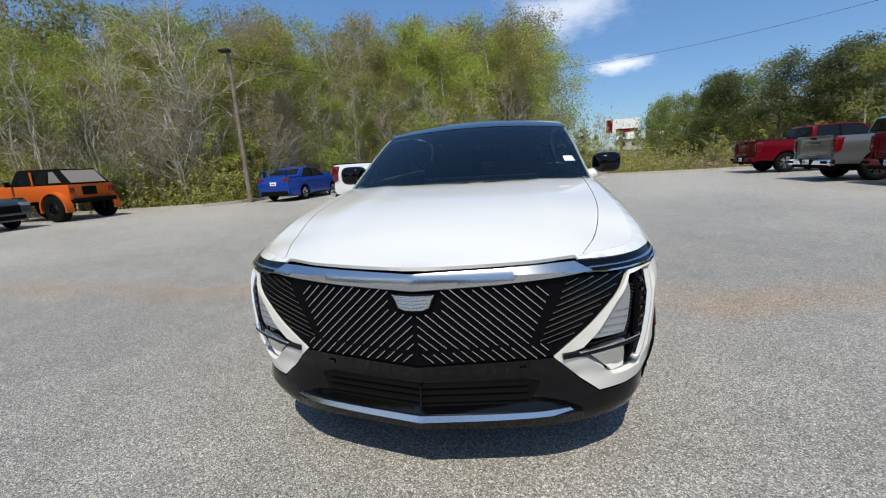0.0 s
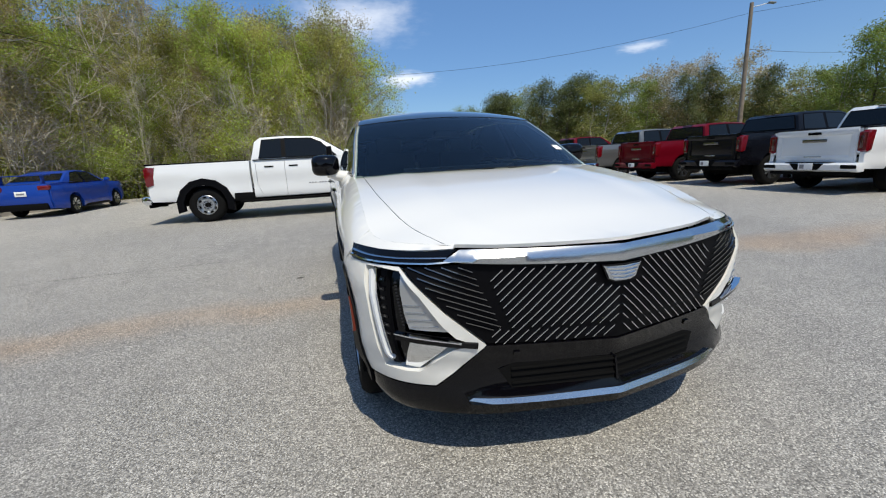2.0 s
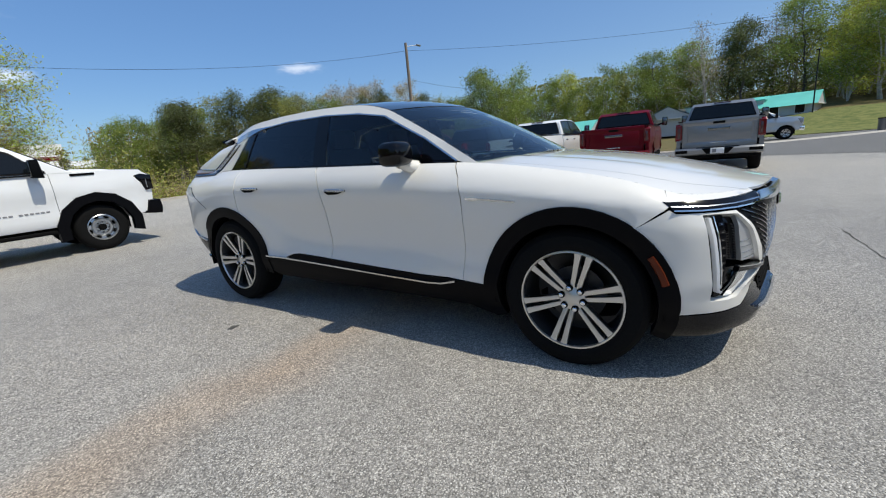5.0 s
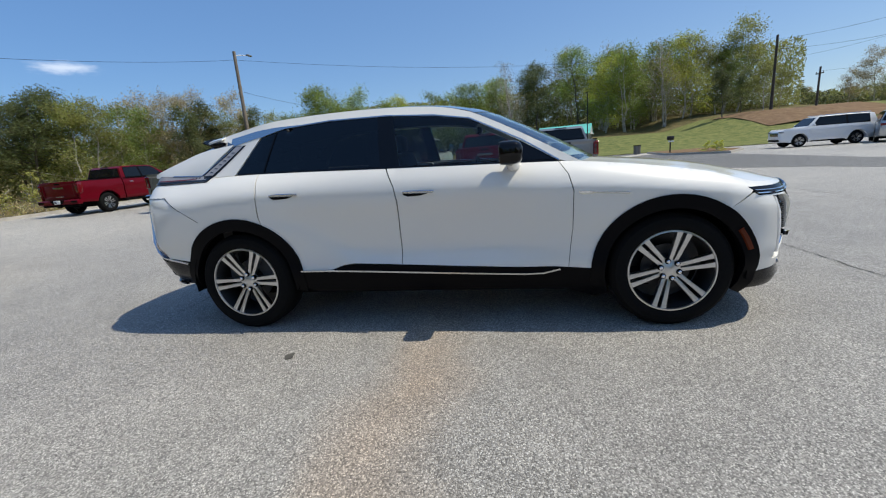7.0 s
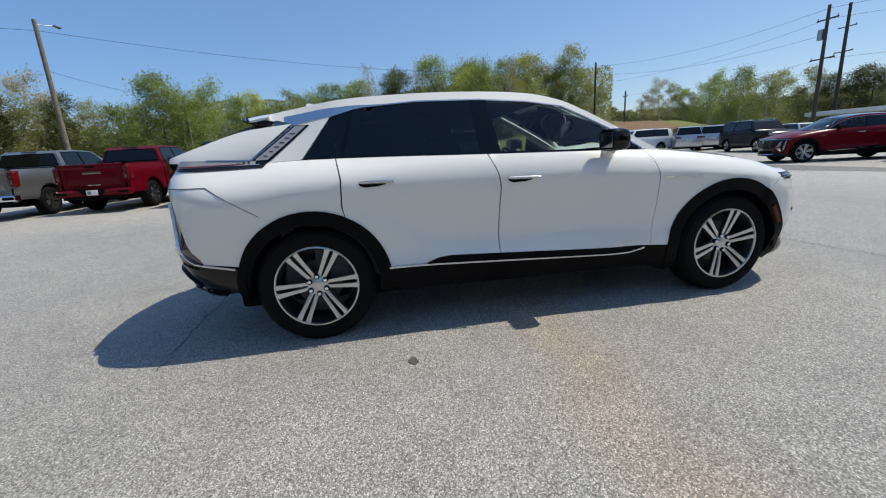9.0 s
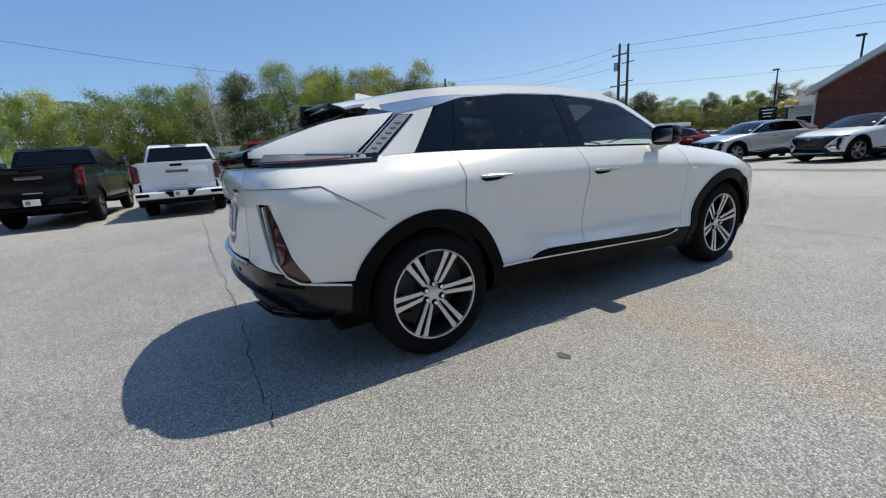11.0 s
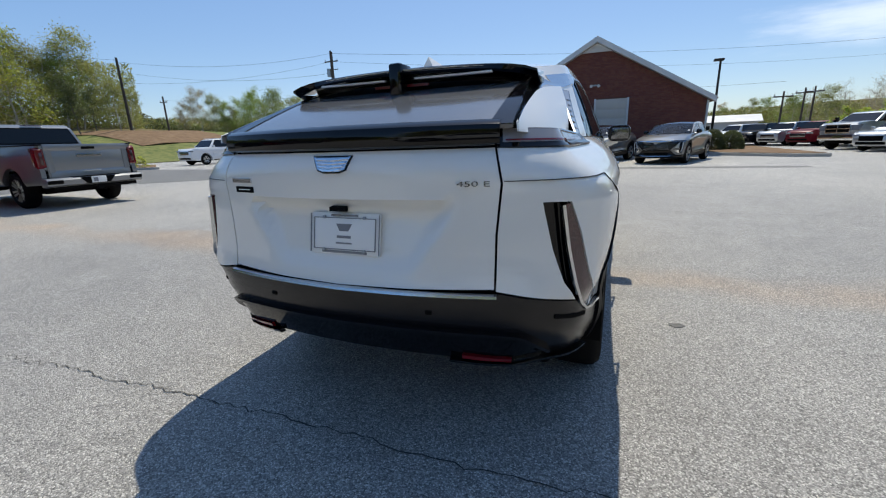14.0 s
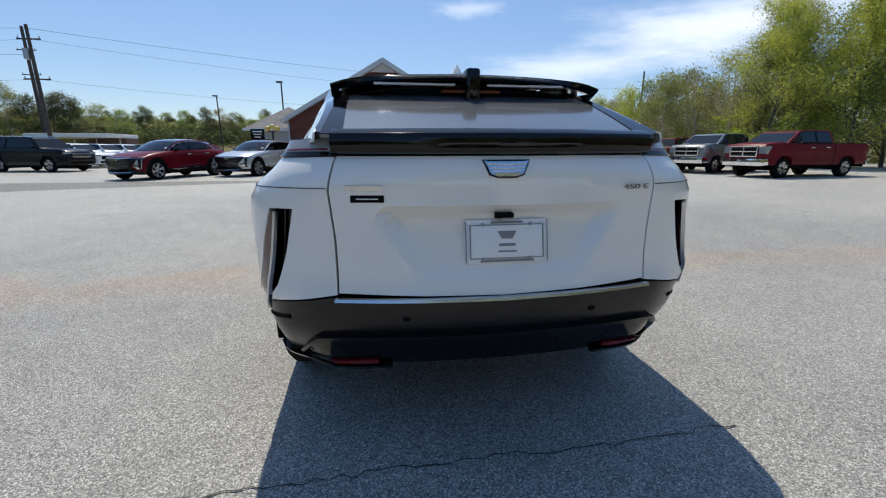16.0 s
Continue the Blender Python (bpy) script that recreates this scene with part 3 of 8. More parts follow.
OFF_S = ([0.15, 0.22, 0.3, 0.42, 0.47, 0.55, 0.65, 0.8, 0.95], [0.15, 0.10, 0.055, 0.02, 0.02, 0.034, 0.034, 0.012, 0.0])
OFF_R = ([0.25, 0.33, 0.40, 0.48, 0.56, 0.62, 0.68, 0.72, 0.8, 0.95, 1.05, 1.1], [0.18, 0.115, 0.062, 0.03, 0.0, -0.01, -0.018, -0.004, 0.006, 0.012, 0.014, 0.014])
A0, A1, A2, A3 = X(0.80), Y(-1.85), Y(2.05), END - R(0.80)


def skin(a, z, lift=0.0):
    """A point of the outer skin: a is the way along the plan outline, z the height. Left is a < 0."""
    s, a = (-1 if a < 0 else 1), min(abs(a), END)
    y = float(np.interp(a, ARC, LINE[:, 1]))
    x = float(np.interp(a, ARC, LINE[:, 0]))
    i = min(len(ARC) - 2, max(0, int(np.searchsorted(ARC, a)) - 1))
    lo, hi = max(0, i - 3), min(len(ARC) - 1, i + 4)
    t = LINE[hi] - LINE[lo]
    if a < 0.004 or a > END - 0.02:
        t = np.array([1.0 if a < 1 else -1.0, 0.0])
    t = t / np.hypot(*t)
    n = np.array([t[1], -t[0]])
    zc, zs, D = z_crease(y), z_shoulder(y), inset(y)
    wf, wr = 1 - sstep(A0, A1, a), sstep(A2, A3, a)
    zz = min(z, zc)
    off = wf * np.interp(zz, *OFF_F) + wr * np.interp(zz, *OFF_R) + max(0, 1 - wf - wr) * np.interp(zz, *OFF_S)
    if a < A1:
        off -= 0.05 * sstep(X(0.45), X(0.80), a) * (1 - 0.6 * sstep(A0, A1, a)) * sstep(0.28, 0.48, z) * sstep(0.90, 0.76, z)
    off += (0.026 * sstep(0.72, 0.60, z) + 0.035 * sstep(0.54, 0.36, z)) * sstep(END - 0.62, END - 0.85, a) * sstep(END - 1.5, END - 1.15, a)
    # a shelf over the rear crease, and doors drawn in ahead of the rear haunch
    off += 0.022 * sstep(1.085, 1.115, z) * (1 - sstep(1.13, 1.2, z)) * sstep(1.75, 2.1, y) * (1 - sstep(2.26, 2.45, y))
    yb = float(np.interp(z, (0.45, 0.55, 0.59, 0.75, 0.86, 1.0), (0.25, 0.50, 0.66, 0.93, 1.12, 1.30)))
    off += 0.026 * (1 - sstep(-0.10, 0.22, y - yb)) * sstep(-1.0, -0.35, y) * sstep(0.47, 0.60, z) * (1 - sstep(0.80, 0.99, z))
    if z > zs:
        h = z - zs
        off += D + (0.33 * h + 0.32 * h * h) * (1 + 0.85 * sstep(1.25, 1.95, y))
    elif z > zc:
        q = (z - zc) / (zs - zc)
        off += D * (0.42 * q + 0.58 / 0.684 * (1 - math.sqrt(max(0.0, 1 - 0.90 * q * q))))
    x, y = x - n[0] * (off - lift), y - n[1] * (off - lift)
    return Vector((s * max(0.0, x) if a > 0.02 and a < END - 0.02 else s * x, y, z))


def body(u, z, lift=0.0):
    return skin(u, z, lift)


def tail(u, z, lift=0.0):
    return skin(math.copysign(END - abs(u), u), z, lift)


def recess(u, z, lift=0.0):
    """The tailgate skin with its number-plate hollow."""
    half = 0.33 + 0.14 * (z - 0.78) / 0.21
    d = 0.05 * sstep(0.0, 0.06, half - abs(u)) * sstep(0.745, 0.80, z) * sstep(1.0, 0.985, z) * (0.45 + 0.55 * sstep(0.78, 0.98, z))
    return tail(u, z, lift - d)


def hood_top(x, y, lift=0.0):
    """The bonnet and wing tops."""
    p = skin(Y(y), z_shoulder(y))
    lo, hi = y - 0.3, y + 0.3
    for _ in range(14):
        m = (lo + hi) / 2
        if skin(Y(m), z_shoulder(m)).y < y:
            lo = m
        else:
            hi = m
    p = skin(Y(lo), z_shoulder(lo))
    xq = max(0.02, p.x)
    q = min(1.0, abs(x) / xq)
    crown = z_hood(y) - p.z
    rib = 0.006 * sstep(0.50, 0.62, q) * (1 - sstep(0.62, 0.85, q)) * sstep(-2.4, -1.9, y)
    return Vector((x, y, p.z + crown * (1 - q ** 2.6) + rib + lift))


def roof_top(u, y, lift=0.0):
    """Windscreen and roof between the two rails; u runs from -1 to 1."""
    r = skin(Y(y), z_rail(y))
    k = 1 - u * u
    bow = 0.20 - 0.20 * sstep(-0.9, 0.5, y)
    return Vector((r.x * u, r.y - bow * k, r.z + (0.02 + 0.028 * sstep(-0.8, 0.1, y)) * k + lift))


def inside(poly, P):
    x, y = P[:, 0], P[:, 1]
    c = np.zeros(len(P), bool)
    n = len(poly)
    for i in range(n):
        (x0, y0), (x1, y1) = poly[i], poly[(i + 1) % n]
        if y0 == y1:
            continue
        c ^= ((y0 > y) != (y1 > y)) & (x < (x1 - x0) * (y - y0) / (y1 - y0) + x0)
    return c


def dense(loop, step):
    out = []
    for (x0, y0), (x1, y1) in zip(loop, loop[1:] + loop[:1]):
        n = max(1, int(math.hypot(x1 - x0, y1 - y0) / step))
        out += [(x0 + (x1 - x0) * k / n, y0 + (y1 - y0) * k / n) for k in range(n)]
    return out


def shrink(loop, d):
    area = sum(x0 * y1 - x1 * y0 for (x0, y0), (x1, y1) in zip(loop, loop[1:] + loop[:1]))
    s = 1 if area > 0 else -1
    out = []
    for i, (x, y) in enumerate(loop):
        (xa, ya), (xb, yb) = loop[i - 1], loop[(i + 1) % len(loop)]
        tx, ty = xb - xa, yb - ya
        m = math.hypot(tx, ty) or 1
        out.append((x - s * ty / m * d, y + s * tx / m * d))
    return out


from mathutils.geometry import delaunay_2d_cdt


def panel(name, loop, material, parent, fn, label="", hole=None, step=0.05, gap=0.002, depth=0.014, lift=0.0, centre=(0, 0, 0.7), smooth=40):
    """A sheet cut out of a skin by a loop in its two coordinates, with its edges turned in."""
    loop = shrink(dense(loop, step * 0.6), gap) if gap else dense(loop, step * 0.6)
    pts, edges = list(loop), [(i, (i + 1) % len(loop)) for i in range(len(loop))]
    if hole:
        hl = dense(hole, step * 0.5)
        k = len(pts)
        edges += [(k + i, k + (i + 1) % len(hl)) for i in range(len(hl))]
        pts += hl
    A = np.array(loop)
    lo, hi = A.min(0), A.max(0)
    gx, gy = np.meshgrid(np.arange(lo[0] + step * 0.5, hi[0], step), np.arange(lo[1] + step * 0.5, hi[1], step))
    G = np.c_[gx.ravel(), gy.ravel()]
    if len(G):
        small = shrink(loop, step * 0.3)
        ok = inside(small, G)
        if hole:
            ok &= ~inside(shrink(hl, -step * 0.3), G)
        pts += [tuple(p) for p in G[ok]]
    vs, _, fs, *_ = delaunay_2d_cdt([Vector(p) for p in pts], edges, [], 0, 1e-6)
    P2 = np.array([(v.x, v.y) for v in vs])
    C = np.array([P2[list(f)].mean(0) for f in fs])
    keep = inside(loop, C)
    if hole:
        keep &= ~inside(hl, C)
    bm = bmesh.new()
    V = [bm.verts.new(fn(p[0], p[1], lift)) for p in P2]
    c = Vector(centre)
    for f, k in zip(fs, keep):
        if not k:
            continue
        a, b, d = (V[i] for i in f[:3])
        nrm = (b.co - a.co).cross(d.co - a.co)
        mid = (a.co + b.co + d.co) / 3
        ref = Vector((mid.x, (mid.y - c.y) * 0.35 if abs(mid.y) < 2.0 else mid.y - c.y, (mid.z - c.z)))
        bm.faces.new((a, b, d) if nrm.dot(ref) > 0 else (a, d, b))
    bmesh.ops.delete(bm, geom=[v for v in bm.verts if not v.link_faces], context="VERTS")
    bm.normal_update()
    if depth:
        rim = [e for e in bm.edges if len(e.link_faces) == 1]
        inn = {}
        for e in rim:
            for v in e.verts:
                if v not in inn:
                    inn[v] = bm.verts.new(v.co - v.normal * depth)
        for e in rim:
            a, b = e.verts
            f = e.link_faces[0]
            vs2 = list(f.verts)
            i = vs2.index(a)
            if vs2[(i + 1) % len(vs2)] == b:
                a, b = b, a
            bm.faces.new((a, b, inn[b], inn[a]))
    me = bpy.data.meshes.new(name)
    bm.to_mesh(me)
    bm.free()
    me.materials.append(material)
    for p in me.polygons:
        p.use_smooth = True
    me.set_sharp_from_angle(angle=radians(smooth))
    ob = new(name, me)
    ob.parent = parent
    if label:
        ob["label"] = label
    return ob


def arc_pts(yc, r, a0, a1, n=22, zc=0.385, m=None):
    m = m or Y
    return [(m(yc + r * math.cos(a)), zc + r * math.sin(a)) for a in np.linspace(a0, a1, n)]


def line_pts(f, y0, y1, n=14, dz=0.0, m=None):
    m = m or Y
    return [(m(y), f(y) + dz) for y in np.linspace(y0, y1, n)]


def both(pts):
    """A loop given from the middle outwards and back to the middle, closed over the other side."""
    return pts + [(-a, z) for a, z in pts[::-1] if abs(a) > 1e-6]


def side_of(loop, s):
    return [(s * a, z) for a, z in loop]


def ribbon(pts, fn, w, h, lift=0.0):
    """A thin raised bar along skin coordinates."""
    fine = [pts[0]]
    for (a0, z0), (a1, z1) in zip(pts, pts[1:]):
        k = max(1, int(math.hypot(a1 - a0, z1 - z0) / 0.06))
        fine += [(a0 + (a1 - a0) * j / k, z0 + (z1 - z0) * j / k) for j in range(1, k + 1)]
    pts = fine
    bm = bmesh.new()
    rows = []
    for i, (a, z) in enumerate(pts):
        b0, b1 = pts[max(0, i - 1)], pts[min(len(pts) - 1, i + 1)]
        da, dz = b1[0] - b0[0], b1[1] - b0[1]
        m = math.hypot(da, dz) or 1
        na, nz = -dz / m * w / 2, da / m * w / 2
        rows.append([bm.verts.new(fn(a + na, z + nz, lift - 0.004)), bm.verts.new(fn(a + na * 0.7, z + nz * 0.7, lift + h)), bm.verts.new(fn(a - na * 0.7, z - nz * 0.7, lift + h)), bm.verts.new(fn(a - na, z - nz, lift - 0.004))])
    for r, q in zip(rows, rows[1:]):
        for k in range(3):
            bm.faces.new((r[k], q[k], q[k + 1], r[k + 1]))
    bm.faces.new(rows[0])
    bm.faces.new(rows[-1][::-1])
    return bm


WHITE = M["white"]
seam_x = curve([(-2.4, 0.60), (-2.292, 0.617), (-2.2, 0.655), (-2.1, 0.692), (-1.9, 0.738), (-1.7, 0.765), (-1.45, 0.780), (-1.1, 0.788), (-0.8, 0.792)])
suv_w = thing("electric_suv", "pearl white electric SUV with a black grille and chrome trim", "suv")
z_sill = curve([(-1.1, 0.428), (-0.9, 0.434), (-0.75, 0.444), (-0.54, 0.444), (0.26, 0.487), (0.62, 0.506), (0.70, 0.503), (0.80, 0.470), (0.86, 0.466), (1.1, 0.472)])
z_bright = curve([(-0.86, 0.432), (-0.78, 0.405), (-0.7, 0.396), (-0.5, 0.397), (0.42, 0.443), (0.80, 0.461), (1.07, 0.467)])
FA, RA, WR = -1.547, 1.547, 0.385
AR = 0.505


def ang(z, r=AR):
    return math.asin((z - WR) / r)


FIN_LOW = spline([(0.655, 2.425, 1.236), (0.728, 2.18, 1.224), (0.768, 1.90, 1.218)], 12)
FIN_TOP = spline([(0.655, 2.425, 1.262), (0.645, 2.18, 1.345), (0.655, 1.93, 1.415), (0.700, 1.615, 1.447)], 12)
FIN_GLASS = spline([(0.632, 2.40, 1.262), (0.612, 2.12, 1.365), (0.597, 1.92, 1.432), (0.60, 1.75, 1.490)], 12)


def along(line, q):
    k = q * (len(line) - 1)
    i = min(len(line) - 2, int(k))
    return Vector(line[i]).lerp(Vector(line[i + 1]), k - i)


def fin_patch(u, v, lift=0.0):
    """The pillar fin (v to 1) and the glass strip between it and the rear window (v to 2)."""
    s, u = (-1 if u < 0 else 1), abs(u)
    p = along(FIN_LOW, u).lerp(along(FIN_TOP, u), v) if v <= 1 else along(FIN_TOP, u).lerp(along(FIN_GLASS, u), v - 1)
    p.x += 0.012 * math.sin(min(1, v) * math.pi) * u + lift
    return Vector((s * p.x, p.y, p.z))


for s in (1, -1):
    V = lambda loop: side_of(loop, s)
    # doors
    fd = line_pts(z_sill, -0.895, 0.27, 12) + [(Y(0.268), 0.7), (Y(0.258), 0.95), (Y(0.275), 1.05), (Y(0.33), z_shoulder(0.33))] + line_pts(z_shoulder, 0.32, -0.845, 12) + [(Y(-0.90), 1.06), (Y(-0.93), 0.95), (Y(-0.925), 0.7)]
    part_fd = panel("front_door", V(fd), WHITE, suv_w, body)
    rd = [(Y(0.272), z_sill(0.27))] + line_pts(z_sill, 0.3, 1.055, 10) + arc_pts(RA, AR, math.pi - ang(0.475), math.pi - 1.09, 12) + [(Y(1.325), 0.9), (Y(1.315), 1.08), (Y(1.335), z_shoulder(1.33))] + line_pts(z_shoulder, 1.32, 0.335, 12) + [(Y(0.278), 1.05), (Y(0.262), 0.95), (Y(0.271), 0.7)]
    part_rd = panel("rear_door", V(rd), WHITE, suv_w, body)
    # front wing, side and top
    fw = [(Y(-0.897), 0.436), (Y(-0.927), 0.7), (Y(-0.934), 0.95), (Y(-0.905), 1.06), (Y(-0.85), z_shoulder(-0.85))] + line_pts(z_shoulder, -0.9, -1.985, 20) + [(Y(-1.992), 0.885)] + arc_pts(FA, AR, math.pi - 0.92, ang(0.425), 22)
    panel("front_wing", V(fw), WHITE, suv_w, body, gap=0, step=0.026)

    wt = []
    for y in np.linspace(-2.292, -0.88, 26):
        wt.append((seam_x(y) + 0.001, y))
    top_edge = []
    for y in np.linspace(-0.88, -2.35, 34):
        p = skin(Y(y), z_shoulder(y))
        if p.x > 0.617:
            top_edge.append((p.x, p.y))
    panel("wing_top", [(s * a, b) for a, b in wt + top_edge], WHITE, suv_w, hood_top, gap=0, depth=0.0, centre=(0, 0, 0.3))
    # rear quarter
    lamp_in = [(0.893, 0.655), (0.84, 0.727), (0.798, 0.848), (0.761, 1.005)]
    lamp_out = [(0.862, 1.003), (0.905, 0.90), (0.955, 0.745), (1.035, 0.59)]
    rq = [(RY(1.338), z_shoulder(1.34)), (RY(1.32), 1.08), (RY(1.33), 0.9)] + arc_pts(RA, AR, math.pi - 1.09, ang(0.565), 18, m=RY) + [(RY(2.03), 0.562)] + lamp_out[::-1] + lamp_in[::-1] + [(R(0.70), 0.682), (R(0.597), 0.70), (R(0.602), 0.9), (R(0.619), 1.07), (R(0.599), 1.19)] + [(RY(y), z_shoulder(y)) for y in np.linspace(2.45, 1.40, 22)]
    panel("rear_quarter", V(rq), WHITE, suv_w, tail)
    # front corner with its lamp opening
    fc = [(X(0.795), 0.850), (X(0.74), 0.788), (X(0.648), 0.678), (X(0.515), 0.543), (X(0.62), 0.44), (X(0.70), 0.368), (X(0.80), 0.366), (X(0.90), 0.366), (Y(-2.052), 0.362)] + arc_pts(FA, AR, math.pi - ang(0.37), math.pi - 0.92, 14) + [(Y(-1.993), 0.872), (Y(-2.02), 0.854), (X(0.90), 0.852)]
    lo = [(X(0.793), 0.834), (X(0.858), 0.842), (X(0.905), 0.843), (X(0.888), 0.64), (X(0.868), 0.430), (X(0.80), 0.424), (X(0.748), 0.428), (X(0.628), 0.534), (X(0.540), 0.545), (X(0.618), 0.578), (X(0.658), 0.628), (X(0.728), 0.748)]
    corner = panel("front_corner", V(fc), WHITE, suv_w, body, hole=V(lo), step=0.035, depth=0.05, gap=0.001)
    # head lamp sunk into the opening
    hl = panel("head_lamp", V(lo), M["gloss_black"], suv_w, body, lift=-0.045, gap=-0.012, depth=0.0, step=0.04)
    part("light_strip", ribbon(V([(X(0.889), 0.828), (X(0.872), 0.66), (X(0.855), 0.50), (X(0.849), 0.478), (X(0.836), 0.470)]), body, 0.018, 0.020, -0.022), M["lamp_clear"], hl, "white vertical light strip")
    part("strip_trim", ribbon(V([(X(0.874), 0.832), (X(0.857), 0.66), (X(0.838), 0.49)]), body, 0.007, 0.014, -0.026), M["chrome"], hl)
    part("column", ribbon(V([(X(0.852), 0.832), (X(0.846), 0.66), (X(0.838), 0.44)]), body, 0.046, 0.010, -0.034), M["satin_black"], hl)
    for k in range(7):
        z = 0.795 - k * 0.036
        xk = 0.841 + 0.013 * (z - 0.57) / 0.24
        part("projector", ribbon(V([(X(xk) - 0.013, z), (X(xk) + 0.013, z)]), body, 0.020, 0.006, -0.026), M["gloss_black"], hl)
        part("projector_lens", ribbon(V([(X(xk) - 0.005, z), (X(xk) + 0.005, z)]), body, 0.007, 0.003, -0.022), M["dark_chrome"], hl)
    studs = bmesh.new()
    for k in range(14):
        z = 0.785 - k * 0.0125
        xk = 0.789 + 0.022 * (z - 0.621) / 0.16
        merge(studs, ribbon(V([(X(xk) - 0.004, z), (X(xk) + 0.004, z)]), body, 0.006, 0.004, -0.030))
    part("reflex_studs", studs, M["cladding"], hl)
    refl = panel("reflector", V([(X(0.793), 0.830), (X(0.730), 0.747), (X(0.660), 0.630), (X(0.640), 0.600), (X(0.768), 0.612), (X(0.780), 0.67), (X(0.790), 0.75)]), M["reflector_grey"], hl, body, lift=-0.018, step=0.03, gap=0, depth=0.02)
    for k in range(4):
        z = 0.622 + k * 0.028
        part("reflector_rib", ribbon(V([(X(0.676 + k * 0.018), z), (X(0.760 + k * 0.008), z)]), body, 0.004, 0.004, -0.017), M["satin_chrome"], refl)
    panel("lower_reflector", V([(X(0.806), 0.438), (X(0.772), 0.556), (X(0.645), 0.543), (X(0.757), 0.434)]), M["chrome"], hl, body, lift=-0.022, step=0.03, gap=0, depth=0.02)
    part("lamp_blade", ribbon(V([(X(0.545), 0.546), (X(0.65), 0.562), (X(0.74), 0.577), (X(0.805), 0.584)]), body, 0.030, 0.022, -0.012), M["gloss_black"], hl)
    part("blade_edge", ribbon(V([(X(0.600), 0.562), (X(0.70), 0.582), (X(0.806), 0.600)]), body, 0.007, 0.020, -0.006), M["chrome"], hl)
    # slit lamp beside the chrome bar
    sl = panel("slit_lamp", V([(X(0.656), 0.870), (X(0.70), 0.857), (X(0.80), 0.856), (X(0.90), 0.857), (Y(-2.018), 0.861), (Y(-1.966), 0.908), (X(0.89), 0.905), (X(0.76), 0.903), (X(0.606), 0.910)]), M["gloss_black"], suv_w, body, lift=0.003, step=0.03)
    panel("wing_nose", V([(X(0.622), 0.910), (X(0.76), 0.904), (X(0.89), 0.902), (Y(-1.988), 0.895)] + line_pts(z_shoulder, -1.988, -2.30, 10) + [(X(0.622), 0.922)]), WHITE, suv_w, body, gap=0, depth=0.008, step=0.03)
    part("slit_trim", ribbon(V([(X(0.625), 0.871), (X(0.70), 0.864), (X(0.80), 0.863), (X(0.91), 0.864), (Y(-2.010), 0.869)]), body, 0.008, 0.008, 0.003), M["chrome"], sl)
    part("slit_line", ribbon(V([(X(0.64), 0.884), (X(0.80), 0.880), (X(0.90), 0.881), (Y(-2.0), 0.887)]), body, 0.005, 0.006, 0.003), M["satin_chrome"], sl)
    # black sill and arch mouldings
    sc = line_pts(z_sill, -1.045, 1.06, 20, -0.003) + [(Y(1.07), 0.33), (Y(0.95), 0.285), (Y(0.3), 0.27), (Y(-0.5), 0.265), (Y(-0.9), 0.26), (Y(-1.07), 0.20)]
    sill = panel("sill_cladding", V(sc), M["satin_black"], suv_w, body, lift=0.004, depth=0.06)
    part("sill_strip", ribbon(V(line_pts(z_bright, -0.84, 1.06, 18)), body, 0.016, 0.010, 0.006), M["satin_chrome"], sill, "thin chrome sill strip")
    for yc, nm in ((FA, "front"), (RA, "rear")):
        lo_z = 0.24 if yc < 0 else 0.33
        a0, a1 = (ang(0.20), math.pi - ang(0.20)) if yc < 0 else (ang(0.36), math.pi - ang(0.30))
        ringl = arc_pts(yc, AR + 0.004, a0, a1, 30) + arc_pts(yc, AR - 0.085, a1, a0, 26)
        panel("arch_moulding", V(ringl), M["satin_black"], suv_w, body, lift=0.010, depth=0.05, gap=0, step=0.04)
        # wheel housing
        wb_ = bmesh.new()
        rows = []
        for a in np.linspace(-0.15, math.pi + 0.15, 22):
            rows.append([wb_.verts.new((s * x, yc + (AR - 0.06) * math.cos(a), WR + (AR - 0.06) * math.sin(a))) for x in (0.95, 0.55)])
        for r0, r1 in zip(rows, rows[1:]):
            wb_.faces.new((r0[0], r1[0], r1[1], r0[1]))
        wb_.faces.new([r[1] for r in rows])
        part("wheel_housing", wb_, M["matte_black"], suv_w)
    part("side_marker", ribbon(V(arc_pts(FA, 0.462, math.pi - 0.62, math.pi - 0.30, 8)), body, 0.035, 0.008, 0.012), M["amber"], suv_w, "amber side marker")
    # glass
    rear_pane = [(Y(0.375), z_shoulder(0.37) + 0.012)] + line_pts(z_shoulder, 0.5, 1.50, 10, 0.012) + [(Y(1.545), 1.222), (Y(1.335), 1.475), (Y(1.14), 1.523), (Y(0.78), 1.546), (Y(0.405), 1.541)]
    part_rg = panel("rear_side_window", V(rear_pane), M["tint"], suv_w, body, gap=0, depth=0.006, lift=-0.003)
    front_pane = line_pts(z_shoulder, -0.60, 0.235, 10, 0.012) + [(Y(0.29), 1.535), (Y(-0.01), 1.514), (Y(-0.25), 1.472), (Y(-0.45), 1.378), (Y(-0.60), 1.30)]
    panel("front_side_window", V(front_pane), M["glass"], suv_w, body, gap=0, depth=0.006, lift=-0.003)
    panel("mirror_sail", V([(Y(-0.83), 1.158), (Y(-0.60), 1.166), (Y(-0.60), 1.30)]), M["gloss_black"], suv_w, body, gap=0, lift=-0.002)
    panel("door_pillar", V([(Y(0.235), 1.185), (Y(0.375), 1.19), (Y(0.405), 1.546), (Y(0.29), 1.542)]), M["gloss_black"], suv_w, body, gap=0, lift=0.0)
